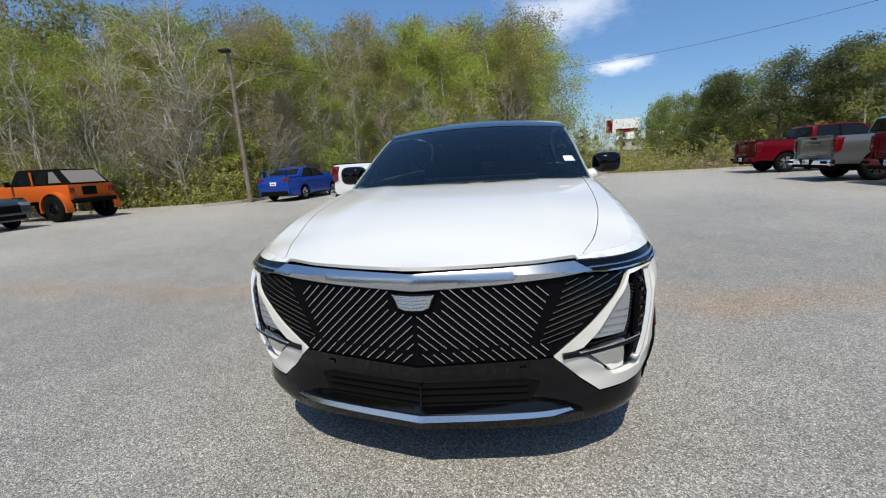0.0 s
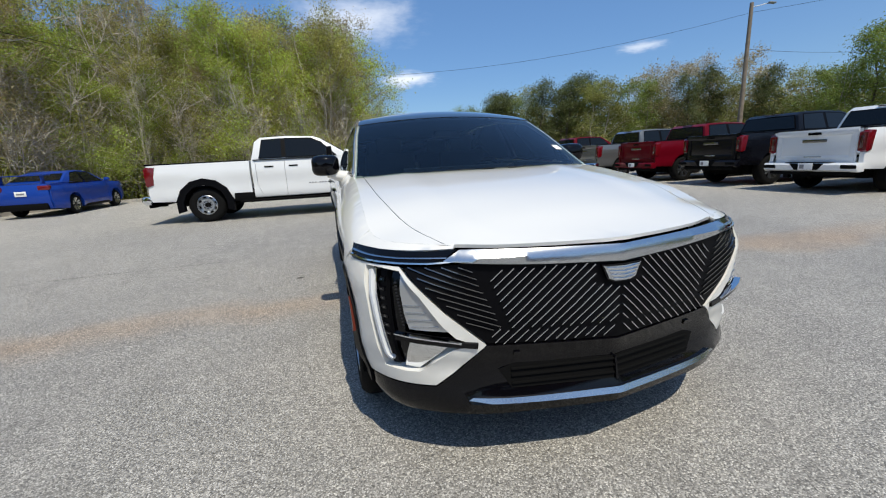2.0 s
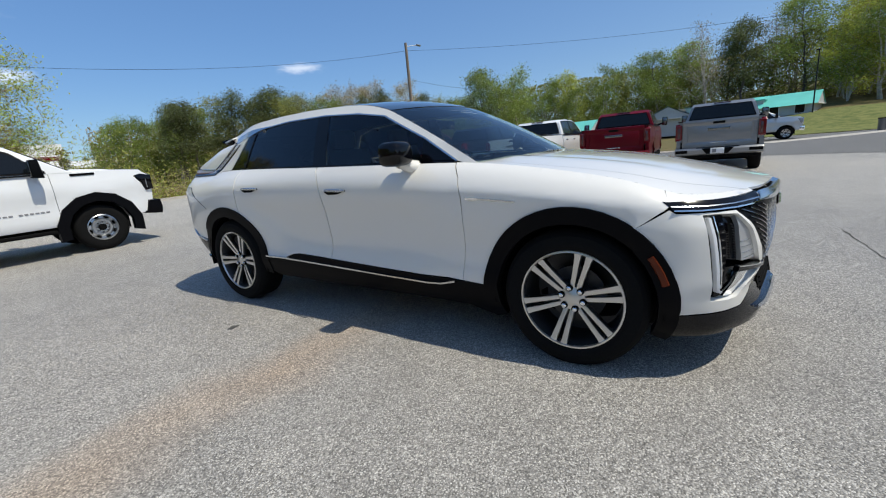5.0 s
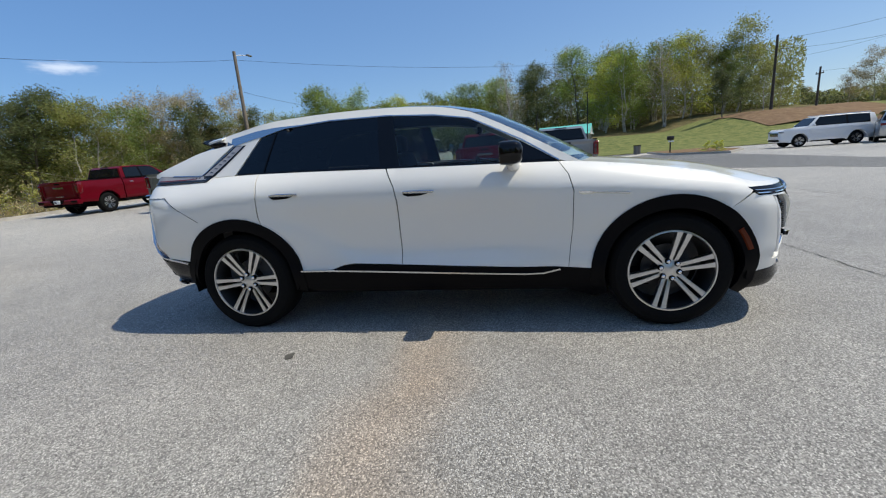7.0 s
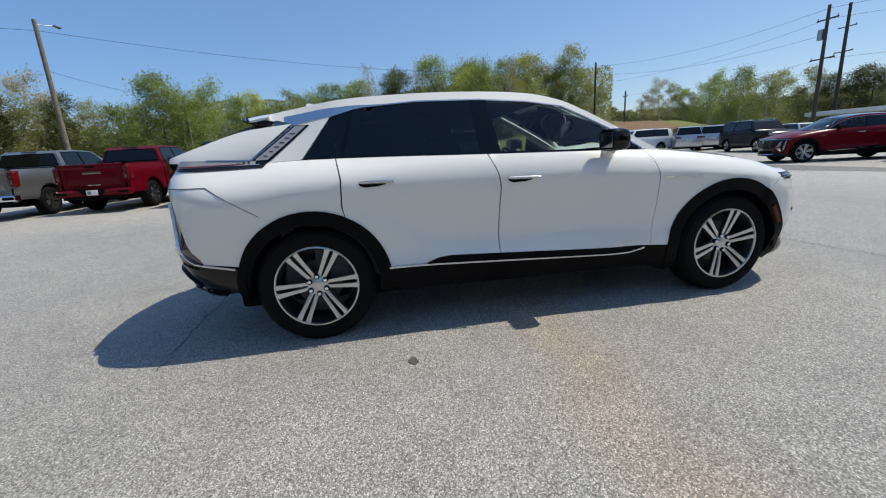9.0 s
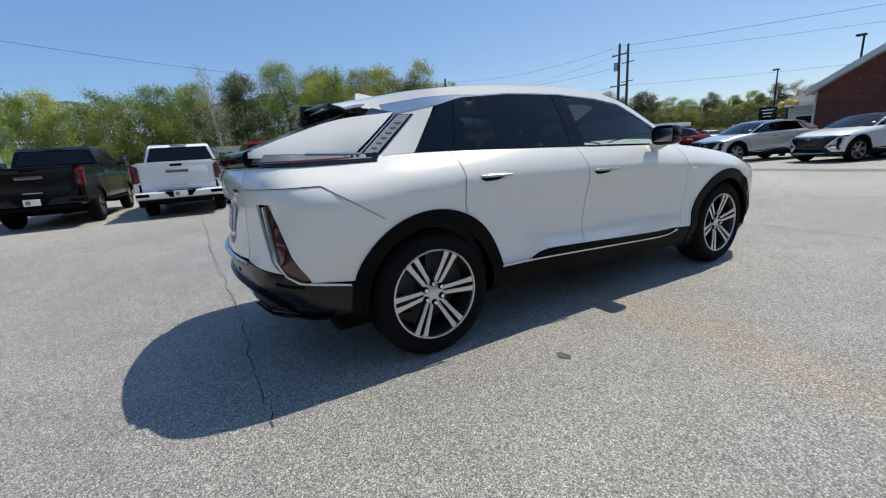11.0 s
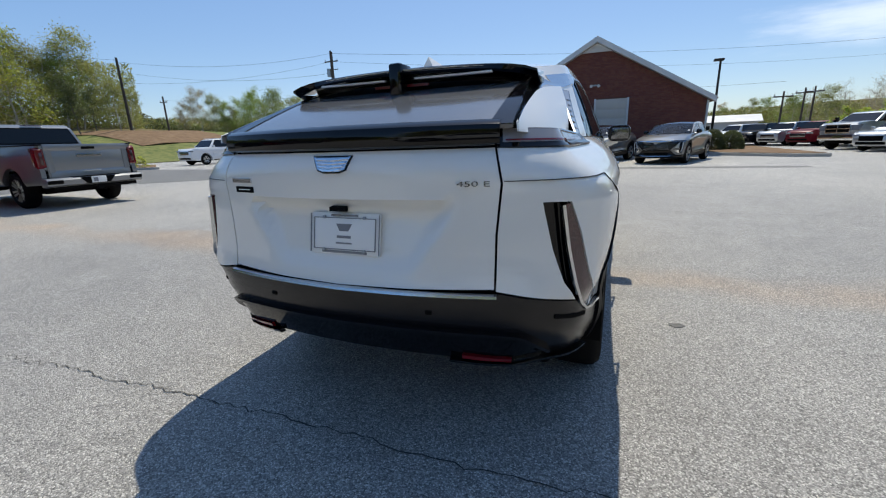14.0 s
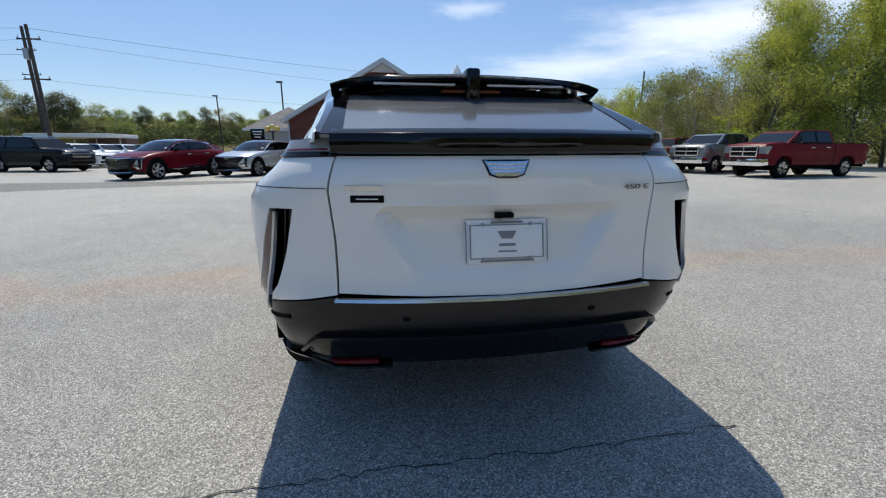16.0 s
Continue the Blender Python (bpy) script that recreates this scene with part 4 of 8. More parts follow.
    part("window_divider", ribbon(V([(Y(1.30), 1.215), (Y(1.205), 1.505)]), body, 0.018, 0.003, 0.001), M["gloss_black"], suv_w)
    dlo_top = [(Y(1.555), 1.215), (Y(1.345), 1.482), (Y(1.15), 1.532), (Y(0.78), 1.555), (Y(0.34), 1.550), (Y(-0.01), 1.523), (Y(-0.26), 1.480), (Y(-0.61), 1.305), (Y(-0.85), 1.153)]
    part("window_strip", ribbon(V(dlo_top[1:]), body, 0.012, 0.005, 0.0), M["satin_chrome"], suv_w, "satin chrome strip over the windows")
    part("belt_strip", ribbon(V(line_pts(z_shoulder, -0.83, 1.54, 18, 0.006)), body, 0.012, 0.004, 0.0), M["gloss_black"], suv_w)
    rail_loop = [(Y(y), z_rail(y)) for y in np.linspace(-1.0, 1.86, 44)] + [(Y(1.62), 1.435), (Y(1.60), 1.432), (Y(1.50), 1.432), (Y(1.80), 1.198)] + [(Y(y), z_shoulder(y)) for y in np.linspace(1.75, 1.57, 4)] + dlo_top + [(Y(-0.90), 1.138)]
    panel("roof_rail", V(rail_loop), WHITE, suv_w, body, gap=0.001, depth=0.012, step=0.04)
    panel("rail_wedge", V([(Y(1.02), 1.546), (Y(1.25), 1.508), (Y(1.34), 1.484), (Y(1.60), 1.440), (Y(1.66), 1.448), (Y(1.67), 1.498), (Y(1.40), 1.532), (Y(1.20), 1.545)]), M["satin_chrome"], suv_w, body, "bright wedge over the rear quarter window", lift=0.004, step=0.04, gap=0, depth=0.006)
    # blade lamp on the rear pillar and the white fin above it
    bl = [(R(0.60), 1.186), (RY(2.27), 1.182), (RY(1.80), 1.184), (RY(1.495), 1.435), (RY(1.60), 1.438), (RY(1.87), 1.226), (RY(2.27), 1.242), (R(0.60), 1.252)]
    blade = panel("blade_lamp", V(bl), M["gloss_black"], suv_w, tail, lift=0.008, step=0.03, depth=0.03)
    panel("lens", V([(R(0.62), 1.203), (RY(2.27), 1.199), (RY(1.82), 1.199), (RY(1.85), 1.222), (RY(2.27), 1.238), (R(0.62), 1.247)]), M["lamp_blade"], blade, tail, lift=0.0095, step=0.03, gap=0, depth=0.002)
    part("red_line", ribbon(V([(R(0.63), 1.210), (RY(2.27), 1.206), (RY(1.86), 1.206)]), tail, 0.008, 0.002, 0.011), M["lamp_red"], blade)
    panel("lens", V([(RY(1.800), 1.206), (RY(1.518), 1.430), (RY(1.592), 1.432), (RY(1.855), 1.228)]), M["lamp_blade"], blade, tail, lift=0.0095, step=0.03, gap=0, depth=0.002)
    part("chrome_edge", ribbon(V([(RY(2.20), 1.240), (RY(1.875), 1.227), (RY(1.605), 1.437)]), tail, 0.008, 0.004, 0.010), M["satin_chrome"], blade)
    for k in range(6):
        q = 0.15 + 0.13 * k
        part("lamp_cell", ribbon(V([(RY(1.80 - 0.28 * q + 0.016), 1.216 + 0.21 * q), (RY(1.828 - 0.265 * q + 0.012), 1.220 + 0.205 * q)]), tail, 0.008, 0.001, 0.0115), M["dark_chrome"], blade)
    panel("fin", V([(0.02, 0), (1, 0), (1, 1), (0.02, 1)]), WHITE, suv_w, fin_patch, step=0.09, gap=0, depth=0.006)
    panel("quarter_glass", V([(0.02, 1.003), (1, 1.003), (1, 2), (0.02, 2)]), M["roof_glass"], suv_w, fin_patch, step=0.12, gap=0, depth=0.004)
    # upright tail lamp
    tl = panel("tail_lamp", V(lamp_in + lamp_out), M["gloss_black"], suv_w, tail, lift=-0.03, gap=-0.004, depth=0.0, step=0.035)
    panel("lens", V([(0.842, 0.998), (0.860, 0.998), (0.903, 0.90), (0.952, 0.745), (1.030, 0.597), (0.965, 0.611), (0.925, 0.64), (0.885, 0.725), (0.858, 0.85)]), M["lamp_smoke"], tl, tail, lift=-0.002, gap=0.001, step=0.03)
    part("light_guide", ribbon(V([(0.828, 0.995), (0.850, 0.85), (0.876, 0.725), (0.918, 0.64), (0.975, 0.598), (1.06, 0.58), (1.24, 0.548)]), tail, 0.015, 0.010, 0.004), M["satin_chrome"], tl, "silver edge strip")
    part("body_seam", ribbon(V([(0.63, 1.078), (0.86, 1.080), (1.144, 1.079), (1.30, 0.98), (1.45, 0.882)]), tail, 0.003, 0.0015, 0.001), M["satin_black"], suv_w)
    # mirror
    mb = bmesh.new()
    bmesh.ops.create_uvsphere(mb, u_segments=24, v_segments=14, radius=1)
    for v in mb.verts:
        n3 = v.co.copy()
        e = 0.55
        v.co = Vector((math.copysign(abs(n3.x) ** e, n3.x) * 0.098, math.copysign(abs(n3.y) ** 0.8, n3.y) * 0.085, math.copysign(abs(n3.z) ** e, n3.z) * 0.075))
        v.co.y += 0.02 if v.co.y > 0 else 0
        if v.co.y > 0.06:
            v.co.y = 0.06
        v.co += Vector((s * 1.015, -0.53, 1.222))
    mir = part("door_mirror", mb, M["gloss_black"], suv_w, "gloss black door mirror")
    part("mirror_glass", box(s * 1.02, -0.467, 1.222, 0.15, 0.006, 0.10, 0.003), M["dark_chrome"], mir)
    part("mirror_foot", tube((s * 0.86, -0.56, 1.125), (s * 1.0, -0.53, 1.165), 0.05, 0.03, 12), WHITE, mir)
    # flush handles
    for yy, zz in ((0.985, 1.043), (-0.012, 1.005)):
        door = part_rd if yy > 0.5 else part_fd
        h = panel("door_handle", V([(Y(yy + 0.05), zz - 0.012), (Y(yy + 0.10), zz - 0.024), (Y(yy + 0.19), zz - 0.026), (Y(yy + 0.222), zz - 0.010), (Y(yy + 0.222), zz + 0.006), (Y(yy + 0.05), zz + 0.004)]), M["matte_black"], door, body, "door handle in a dark pocket", lift=0.0022, gap=0, step=0.03, depth=0.003)
        hb = bmesh.new()
        rows = []
        for q in np.linspace(0, 1, 9):
            out = 0.006 + 0.020 * (1 - q) ** 1.3
            half = 0.010 * (1 - 0.3 * (2 * q - 1) ** 4)
            a_, z_ = Y(yy + 0.222 * q), zz + 0.002 + 0.004 * q
            rows.append([hb.verts.new(body(s * a_, z_ + dz * half, out + dl)) for dz, dl in ((-1, -0.008), (-1, 0.0), (-0.5, 0.005), (0.5, 0.005), (1, 0.0), (1, -0.008))])
        for r0, r1 in zip(rows, rows[1:]):
            for k in range(6):
                hb.faces.new((r0[k], r1[k], r1[(k + 1) % 6], r0[(k + 1) % 6]))
        hb.faces.new(rows[0])
        hb.faces.new(rows[-1][::-1])
        part("handle_bar", hb, M["satin_chrome"], h, "bright handle bar")
        part("handle_foot", ribbon(V([(Y(yy + 0.012), zz), (Y(yy + 0.03), zz)]), body, 0.014, 0.022, 0.001), M["gloss_black"], h)
    part("wing_badge", ribbon(V([(Y(-1.27), 0.920), (Y(-1.12), 0.932), (Y(-1.04), 0.938)]), body, 0.010, 0.005, 0.001), M["satin_chrome"], suv_w)
    part("wing_badge", ribbon(V([(Y(-1.04), 0.936), (Y(-0.965), 0.940)]), body, 0.022, 0.006, 0.001), M["chrome"], suv_w)

# bonnet
hoodloop = []
for a in np.linspace(0, X(0.66), 14):
    p = skin(a, 0.921 - 0.016 * max(0.0, 1 - (a / X(0.6)) ** 2))
    if p.x < 0.612:
        hoodloop.append((p.x, p.y + 0.004))
for y in np.linspace(-2.292, -0.95, 20):
    hoodloop.append((seam_x(y) - 0.001, y))
for k in np.linspace(0.9, 0, 8):
    hoodloop.append((0.80 * k, -0.97 - 0.16 * (1 - k * k)))
panel("bonnet", both(hoodloop), WHITE, suv_w, hood_top, centre=(0, 0, 0.3), gap=0.001, step=0.045)
panel("cowl", both([(0, -1.13), (0.40, -1.09), (0.74, -0.98), (0.79, -0.90), (0.5, -0.92), (0, -0.96)]), M["matte_black"], suv_w, lambda x, y, l=0: Vector((x, y, 1.118 + 0.02 * (1 - abs(x)))), centre=(0, 0, 0.3), gap=0)

# nose
bar = both([(0, 0.833), (X(0.3), 0.844), (X(0.55), 0.862), (X(0.648), 0.870), (X(0.652), 0.876), (X(0.60), 0.911), (X(0.53), 0.911), (X(0.3), 0.904), (0, 0.899)])
panel("grille_bar", bar, M["satin_chrome"], suv_w, body, "satin chrome bar over the grille", lift=0.012, depth=0.03, step=0.03)
gril_half = [(0, 0.827), (X(0.3), 0.838), (X(0.55), 0.860), (X(0.785), 0.846), (X(0.735), 0.788), (X(0.645), 0.680), (X(0.512), 0.547), (X(0.34), 0.538), (0, 0.525)]
grille = panel("grille", both(gril_half), M["satin_black"], suv_w, body, "gloss black grille with slanting bright slats", lift=-0.006, gap=0.001, step=0.045)


def slat_run(f, x0, x1, ok, n=40):
    """The stretch of a slanting line over which ok holds."""
    xs = np.linspace(x0, x1, n)
    return [(X(x), f(x)) for x in xs if ok(x, f(x))]


def in_upper(x, z):
    return 0.008 < x < 0.445 + 0.45 * (z - 0.655) and 0.592 + 0.02 * x < z < 0.838 - 0.0 * x and not (x < 0.105 and z > 0.735 + 0.25 * x)


def in_lower(x, z):
    return 0.008 < x < 0.50 and 0.535 + 0.02 * x < z < 0.580 + 0.06 * x


def in_wing(x, z):
    edge = 0.515 + 0.27 * (z - 0.545) / 0.3
    return x > 0.475 + 0.45 * (z - 0.655) and x < edge - 0.02 and z < 0.85 and z > 0.605


for s in (1, -1):
    for k in range(34):
        for zone in (in_upper, in_lower):
            run = slat_run(lambda x: 0.60 + k * 0.036 - 0.92 * x, 0.0, 0.62, zone, 60)
            if len(run) > 2:
                part("slat", ribbon([(s * a, z) for a, z in (run[0], run[len(run) // 2], run[-1])], body, 0.0052, 0.007, -0.004), M["satin_chrome"], grille, smooth=0)
    for k in range(19):
        run = slat_run(lambda x: 0.300 + k * 0.022 + 0.40 * x, 0.40, 0.80, in_wing, 60)
        if len(run) > 2:
            part("slat", ribbon([(s * a, z) for a, z in (run[0], run[len(run) // 2], run[-1])], body, 0.0055, 0.006, -0.004), M["dark_chrome"], grille, smooth=0)


def shield(fn, zc, w, h, lift, parent):
    out = [(-w / 2, zc + h / 2), (w / 2, zc + h / 2), (w * 0.36, zc - h * 0.34), (w * 0.2, zc - h / 2), (-w * 0.2, zc - h / 2), (-w * 0.36, zc - h * 0.34)]
    e = panel("emblem", out, M["gloss_black"], parent, fn, "plain dark shield emblem with bright bars", lift=lift, gap=0, depth=0.02, step=0.03)
    panel("face", shrink(dense(out, 0.02), 0.006), M["satin_chrome"], e, fn, lift=lift + 0.004, gap=0, depth=0.006, step=0.03)
    for k in range(4):
        z = zc + h * (0.34 - 0.2 * k)
        hw = w * (0.40 - 0.05 * k)
        part("emblem_bar", ribbon([(-hw, z), (0, z - 0.004), (hw, z)], fn, 0.006, 0.005, lift + 0.006), M["chrome"], e)


shield(body, 0.789, 0.175, 0.068, 0.010, suv_w)
bump = [(0, 0.522), (X(0.34), 0.535), (X(0.512), 0.543), (X(0.62), 0.436), (X(0.70), 0.364), (X(0.80), 0.362), (X(0.90), 0.362), (Y(-2.050), 0.358), (Y(-2.040), 0.235), (X(0.85), 0.24), (X(0.57), 0.25), (0, 0.25)]
fb = panel("front_bumper", both(bump), M["gloss_black"], suv_w, body, "gloss black lower bumper", depth=0.03, step=0.045)
panel("intake", both([(0, 0.44), (X(0.40), 0.455), (X(0.47), 0.43), (X(0.42), 0.355), (0, 0.352)]), M["matte_black"], fb, body, lift=0.003, gap=0, depth=0.0)
for z in (0.375, 0.405, 0.43):
    part("intake_slat", ribbon([(X(-0.42), z), (X(-0.2), z), (0, z), (X(0.2), z), (X(0.42), z)], body, 0.008, 0.010, 0.002), M["matte_black"], fb)
part("intake_post", ribbon([(0, 0.352), (0, 0.44)], body, 0.02, 0.012, 0.004), M["gloss_black"], fb)
panel("chin_strip", both([(0, 0.304), (X(0.3), 0.306), (X(0.5), 0.311), (X(0.585), 0.325), (X(0.57), 0.337), (X(0.45), 0.332), (X(0.3), 0.330), (0, 0.330)]), M["satin_chrome"], fb, body, "chrome strip under the intake", lift=0.018, depth=0.03, step=0.03)
for s in (1, -1):
    part("sensor", ribbon([(s * X(0.40) - 0.012, 0.498), (s * X(0.40) + 0.012, 0.498)], body, 0.022, 0.004, 0.001), M["gloss_black"], fb)

# windscreen and roof
K = 0.7
rf = lambda u, y, lift=0.0: roof_top(max(-1, min(1, u / K)), y, lift)
panel("windscreen", [(-K, -0.99), (K, -0.99), (K, -0.235), (-K, -0.235)], M["ws"], suv_w, rf, gap=0.002, depth=0.006, centre=(0, 0.6, 0.8))
panel("screen_header", [(-K, -0.30), (K, -0.30), (K, -0.20), (-K, -0.20)], M["roof_glass"], suv_w, rf, lift=0.003, gap=0, depth=0.004, centre=(0, 0.6, 0.8))
panel("glass_roof", [(-K * 0.985, -0.20), (K * 0.985, -0.20), (K * 0.985, 1.12), (-K * 0.985, 1.12)], M["roof_glass"], suv_w, rf, "black glass roof", gap=0.002, depth=0.006, centre=(0, 0.5, 0))
panel("rear_roof", [(-K, 1.12), (K, 1.12), (K, 1.84), (-K, 1.84)], WHITE, suv_w, rf, gap=0.001, centre=(0, 0.5, 0))
fin = bmesh.new()
fl = [fin.verts.new(p) for p in ((-0.03, 1.42, 1.618), (0.03, 1.42, 1.618), (0.03, 1.60, 1.595), (-0.03, 1.60, 1.595), (0, 1.57, 1.652), (0, 1.59, 1.650))]
for f in ((0, 1, 4), (1, 2, 5, 4), (2, 3, 5), (3, 0, 4, 5)):
    fin.faces.new([fl[i] for i in f])
part("roof_fin", fin, WHITE, suv_w)


def spoiler_sheet(y0, y1, dz, thick, w, cut=0.0):
    """A cambered blade across the roof's rear edge."""
    bm = bmesh.new()
    rows = []
    for x in np.linspace(-w, w, 25):
        q = (x / w) ** 2
        zt = 1.533 - 0.030 * q - 0.022 * q ** 5 + dz
        yb = y1 - 0.085 * q ** 1.5
        ya = y0
        r = [bm.verts.new((x, ya, zt + 0.022)), bm.verts.new((x, (ya + yb) / 2, zt + 0.014)), bm.verts.new((x, yb, zt)), bm.verts.new((x, yb - 0.01, zt - thick)), bm.verts.new((x, ya, zt + 0.022 - thick))]
        rows.append(r)
    for a, b in zip(rows, rows[1:]):
        for k in range(5):
            bm.faces.new((a[k], b[k], b[(k + 1) % 5], a[(k + 1) % 5]))
    bm.faces.new(rows[0])
    bm.faces.new(rows[-1][::-1])
    return bm


def spoiler_body():
    """The black box under the blade, straight along its lower edge."""
    bm = bmesh.new()
    rows = []
    for x in np.linspace(-0.628, 0.628, 25):
        q = (x / 0.636) ** 2
        zt, yb = 1.533 - 0.030 * q - 0.022 * q ** 5, 1.935 - 0.085 * q ** 1.5
        rows.append([bm.verts.new(p) for p in ((x, 1.70, zt - 0.02), (x, yb - 0.03, zt - 0.046), (x, yb - 0.01, zt - 0.056), (x, yb - 0.030, 1.452), (x, yb - 0.05, 1.444), (x, 1.70, 1.444))])
    for a, b in zip(rows, rows[1:]):
        for k in range(6):
            bm.faces.new((a[k], b[k], b[(k + 1) % 6], a[(k + 1) % 6]))
    bm.faces.new(rows[0])
    bm.faces.new(rows[-1][::-1])
    return bm


spo = part("spoiler", spoiler_body(), M["gloss_black"], suv_w, "floating gloss black roof spoiler")
part("upper_blade", spoiler_sheet(1.76, 1.970, 0.0, 0.012, 0.636), WHITE, spo)
part("blade_edge", spoiler_sheet(1.935, 1.978, -0.012, 0.010, 0.636), M["gloss_black"], spo)
part("pylon", box(0, 1.935, 1.490, 0.066, 0.12, 0.146, 0.014), M["gloss_black"], spo)
for s in (1, -1):
    # white bar added for the daylight seen through the spoiler's slot
    part("slot_trim", box(s * 0.26, 1.935, 1.4955, 0.37, 0.03, 0.011, 0.004), WHITE, spo)
    part("end_plate", prism([(1.74, 1.476), (1.80, 1.477), (1.880, 1.472), (1.888, 1.463), (1.85, 1.444), (1.76, 1.448)], s * 0.640, 0.008, x0=s * 0.596), M["gloss_black"], spo, "curled black spoiler end")
part("brake_light", box(0, 1.925, 1.468, 0.28, 0.02, 0.012), M["lamp_red"], spo)


def back_glass(u, v, lift=0.0):
    h = 0.585 + 0.05 * v
    k = 1 - (u / 0.7) ** 2
    return Vector((u / 0.7 * h, 1.76 + 0.64 * v + (0.02 + 0.05 * v) * k, 1.488 - 0.228 * v + 0.010 * math.sin(v * math.pi) + lift))


panel("rear_window", [(-0.7, 0), (0.7, 0), (0.7, 1), (-0.7, 1)], M["rear_glass"], suv_w, back_glass, gap=0, centre=(0, 1.5, 0.8), step=0.08)
panel("window_band", [(-0.7, 0.0), (0.7, 0.0), (0.7, 0.15), (-0.7, 0.15)], M["matte_black"], suv_w, back_glass, "black printed band on the glass", gap=0.001, lift=0.002, depth=0.001, centre=(0, 1.5, 0.8), step=0.08)
for s in (1, -1):
    panel("window_border", [(s * 0.665, 0.0), (s * 0.70, 0.0), (s * 0.70, 1.0), (s * 0.615, 1.0)], M["gloss_black"], suv_w, back_glass, "black glass edge", gap=0, lift=0.003, depth=0.001, centre=(0, 1.5, 0.8), step=0.06)
# ducktail lip
lip = bmesh.new()
rows = []
for a in np.linspace(-R(0.612), R(0.612), 33):
    p, q = tail(a, 1.19), tail(a, 1.16)
    n = Vector((p.x * 0.25, 1, 0)).normalized()
    rows.append([lip.verts.new(Vector((p.x, p.y, 0)) + n * d + Vector((0, 0, z))) for d, z in ((0.004, 1.188), (0.026, 1.200), (0.034, 1.232), (0.024, 1.262), (0.0, 1.276), (-0.07, 1.282), (-0.14, 1.27), (-0.14, 1.188))])
for a, b in zip(rows, rows[1:]):
    for k in range(8):
        lip.faces.new((a[k], b[k], b[(k + 1) % 8], a[(k + 1) % 8]))
lip.faces.new(rows[0])
lip.faces.new(rows[-1][::-1])
lipo = part("tail_lip", lip, M["gloss_black"], suv_w, "gloss black ducktail lip")
part("light_line", ribbon([(a, 1.215) for a in np.linspace(-R(0.6), R(0.6), 15)], tail, 0.012, 0.004, 0.036), M["lamp_smoke"], lipo)

# tailgate
tg_half = [(0, 0.694), (R(0.30), 0.697), (R(0.593), 0.706), (R(0.598), 0.9), (R(0.615), 1.07), (R(0.595), 1.188), (R(0.3), 1.188), (0, 1.188)]
gate = panel("tailgate", both(tg_half), WHITE, suv_w, recess, step=0.028)
part("tailgate_strip", ribbon([(a, 0.687) for a in np.linspace(-R(0.6), R(0.6), 17)], tail, 0.014, 0.014, 0.006), M["satin_chrome"], gate, "chrome strip under the tailgate")
part("plate_light", ribbon([(-0.035, 0.978), (0.035, 0.978)], tail, 0.022, 0.02, -0.03), M["matte_black"], gate)
shield(tail, 1.143, 0.175, 0.062, 0.004, gate)


def lettering(parent, name, text, at, height, material, face=180):
    cu = bpy.data.curves.new(name, "FONT")
    cu.body, cu.size, cu.extrude = text, height, 0.002
    cu.align_x, cu.align_y = "CENTER", "CENTER"
    tmp = bpy.data.objects.new(name, cu)
    scene.collection.objects.link(tmp)
    me = bpy.data.meshes.new_from_object(tmp.evaluated_get(bpy.context.evaluated_depsgraph_get()))
    bpy.data.objects.remove(tmp)
    me.materials.clear()
    me.materials.append(material)
    ob = new(name, me)
    ob.parent = parent
    ob.matrix_local = at
    return ob


lettering(gate, "lettering", "450 E", pose(-0.523, 2.488, 1.071, 90, 0, 190) @ Matrix.Diagonal((2.0, 1, 1, 1)), 0.025, M["dark_chrome"])
bars = part("badge", ribbon([(R(x), 1.08 - 0.0 * x) for x in (0.43, 0.49, 0.555)], tail, 0.024, 0.004, 0.001), M["satin_chrome"], gate)
sticker = part("dealer_sticker", ribbon([(R(x), 1.043) for x in (0.425, 0.48, 0.54)], tail, 0.030, 0.002, 0.001), M["matte_black"], gate)
part("print", ribbon([(R(x), 1.043) for x in (0.445, 0.48, 0.52)], tail, 0.0045, 0.001, 0.0035), M["paper"], sticker)

plate_m = Matrix.Translation((-0.015, 2.494, 0.879)) @ Matrix.Rotation(radians(11), 4, "X")
plate = part("number_plate", box(0, 0.012, 0, 0.308, 0.014, 0.160, 0.006), M["paper"], suv_w, "white dealer plate in a thin frame")
plate.matrix_local = plate_m
part("card", box(0, 0.020, 0, 0.270, 0.006, 0.118, 0.002), M["paper"], plate)
for x, z, w, h in ((0, 0.060, 0.276, 0.004), (0, -0.060, 0.276, 0.004), (-0.137, 0, 0.004, 0.12), (0.137, 0, 0.004, 0.12), (0.153, 0, 0.005, 0.15), (-0.153, 0, 0.003, 0.15)):
    part("frame_edge", box(x, 0.0225, z, w * 0.75 if w < 0.01 else w, 0.004, h * 0.7 if h < 0.01 else h), M["frame_grey"], plate)
part("frame_line", box(0, 0.0205, 0.070, 0.12, 0.003, 0.007), M["ink"], plate)
part("frame_line", box(0, 0.0205, -0.070, 0.20, 0.003, 0.009), M["ink"], plate)
sh = bmesh.new()
sv = [sh.verts.new((x, 0.0238, z)) for x, z in ((-0.036, 0.038), (0.036, 0.038), (0.02, 0.01), (-0.02, 0.01))]
sh.faces.new(sv)
part("mark", sh, M["ink"], plate)
part("print_line", box(0, 0.0235, -0.012, 0.062, 0.003, 0.010), M["ink"], plate)
part("print_line", box(0, 0.0235, -0.036, 0.07, 0.003, 0.006), M["ink"], plate)
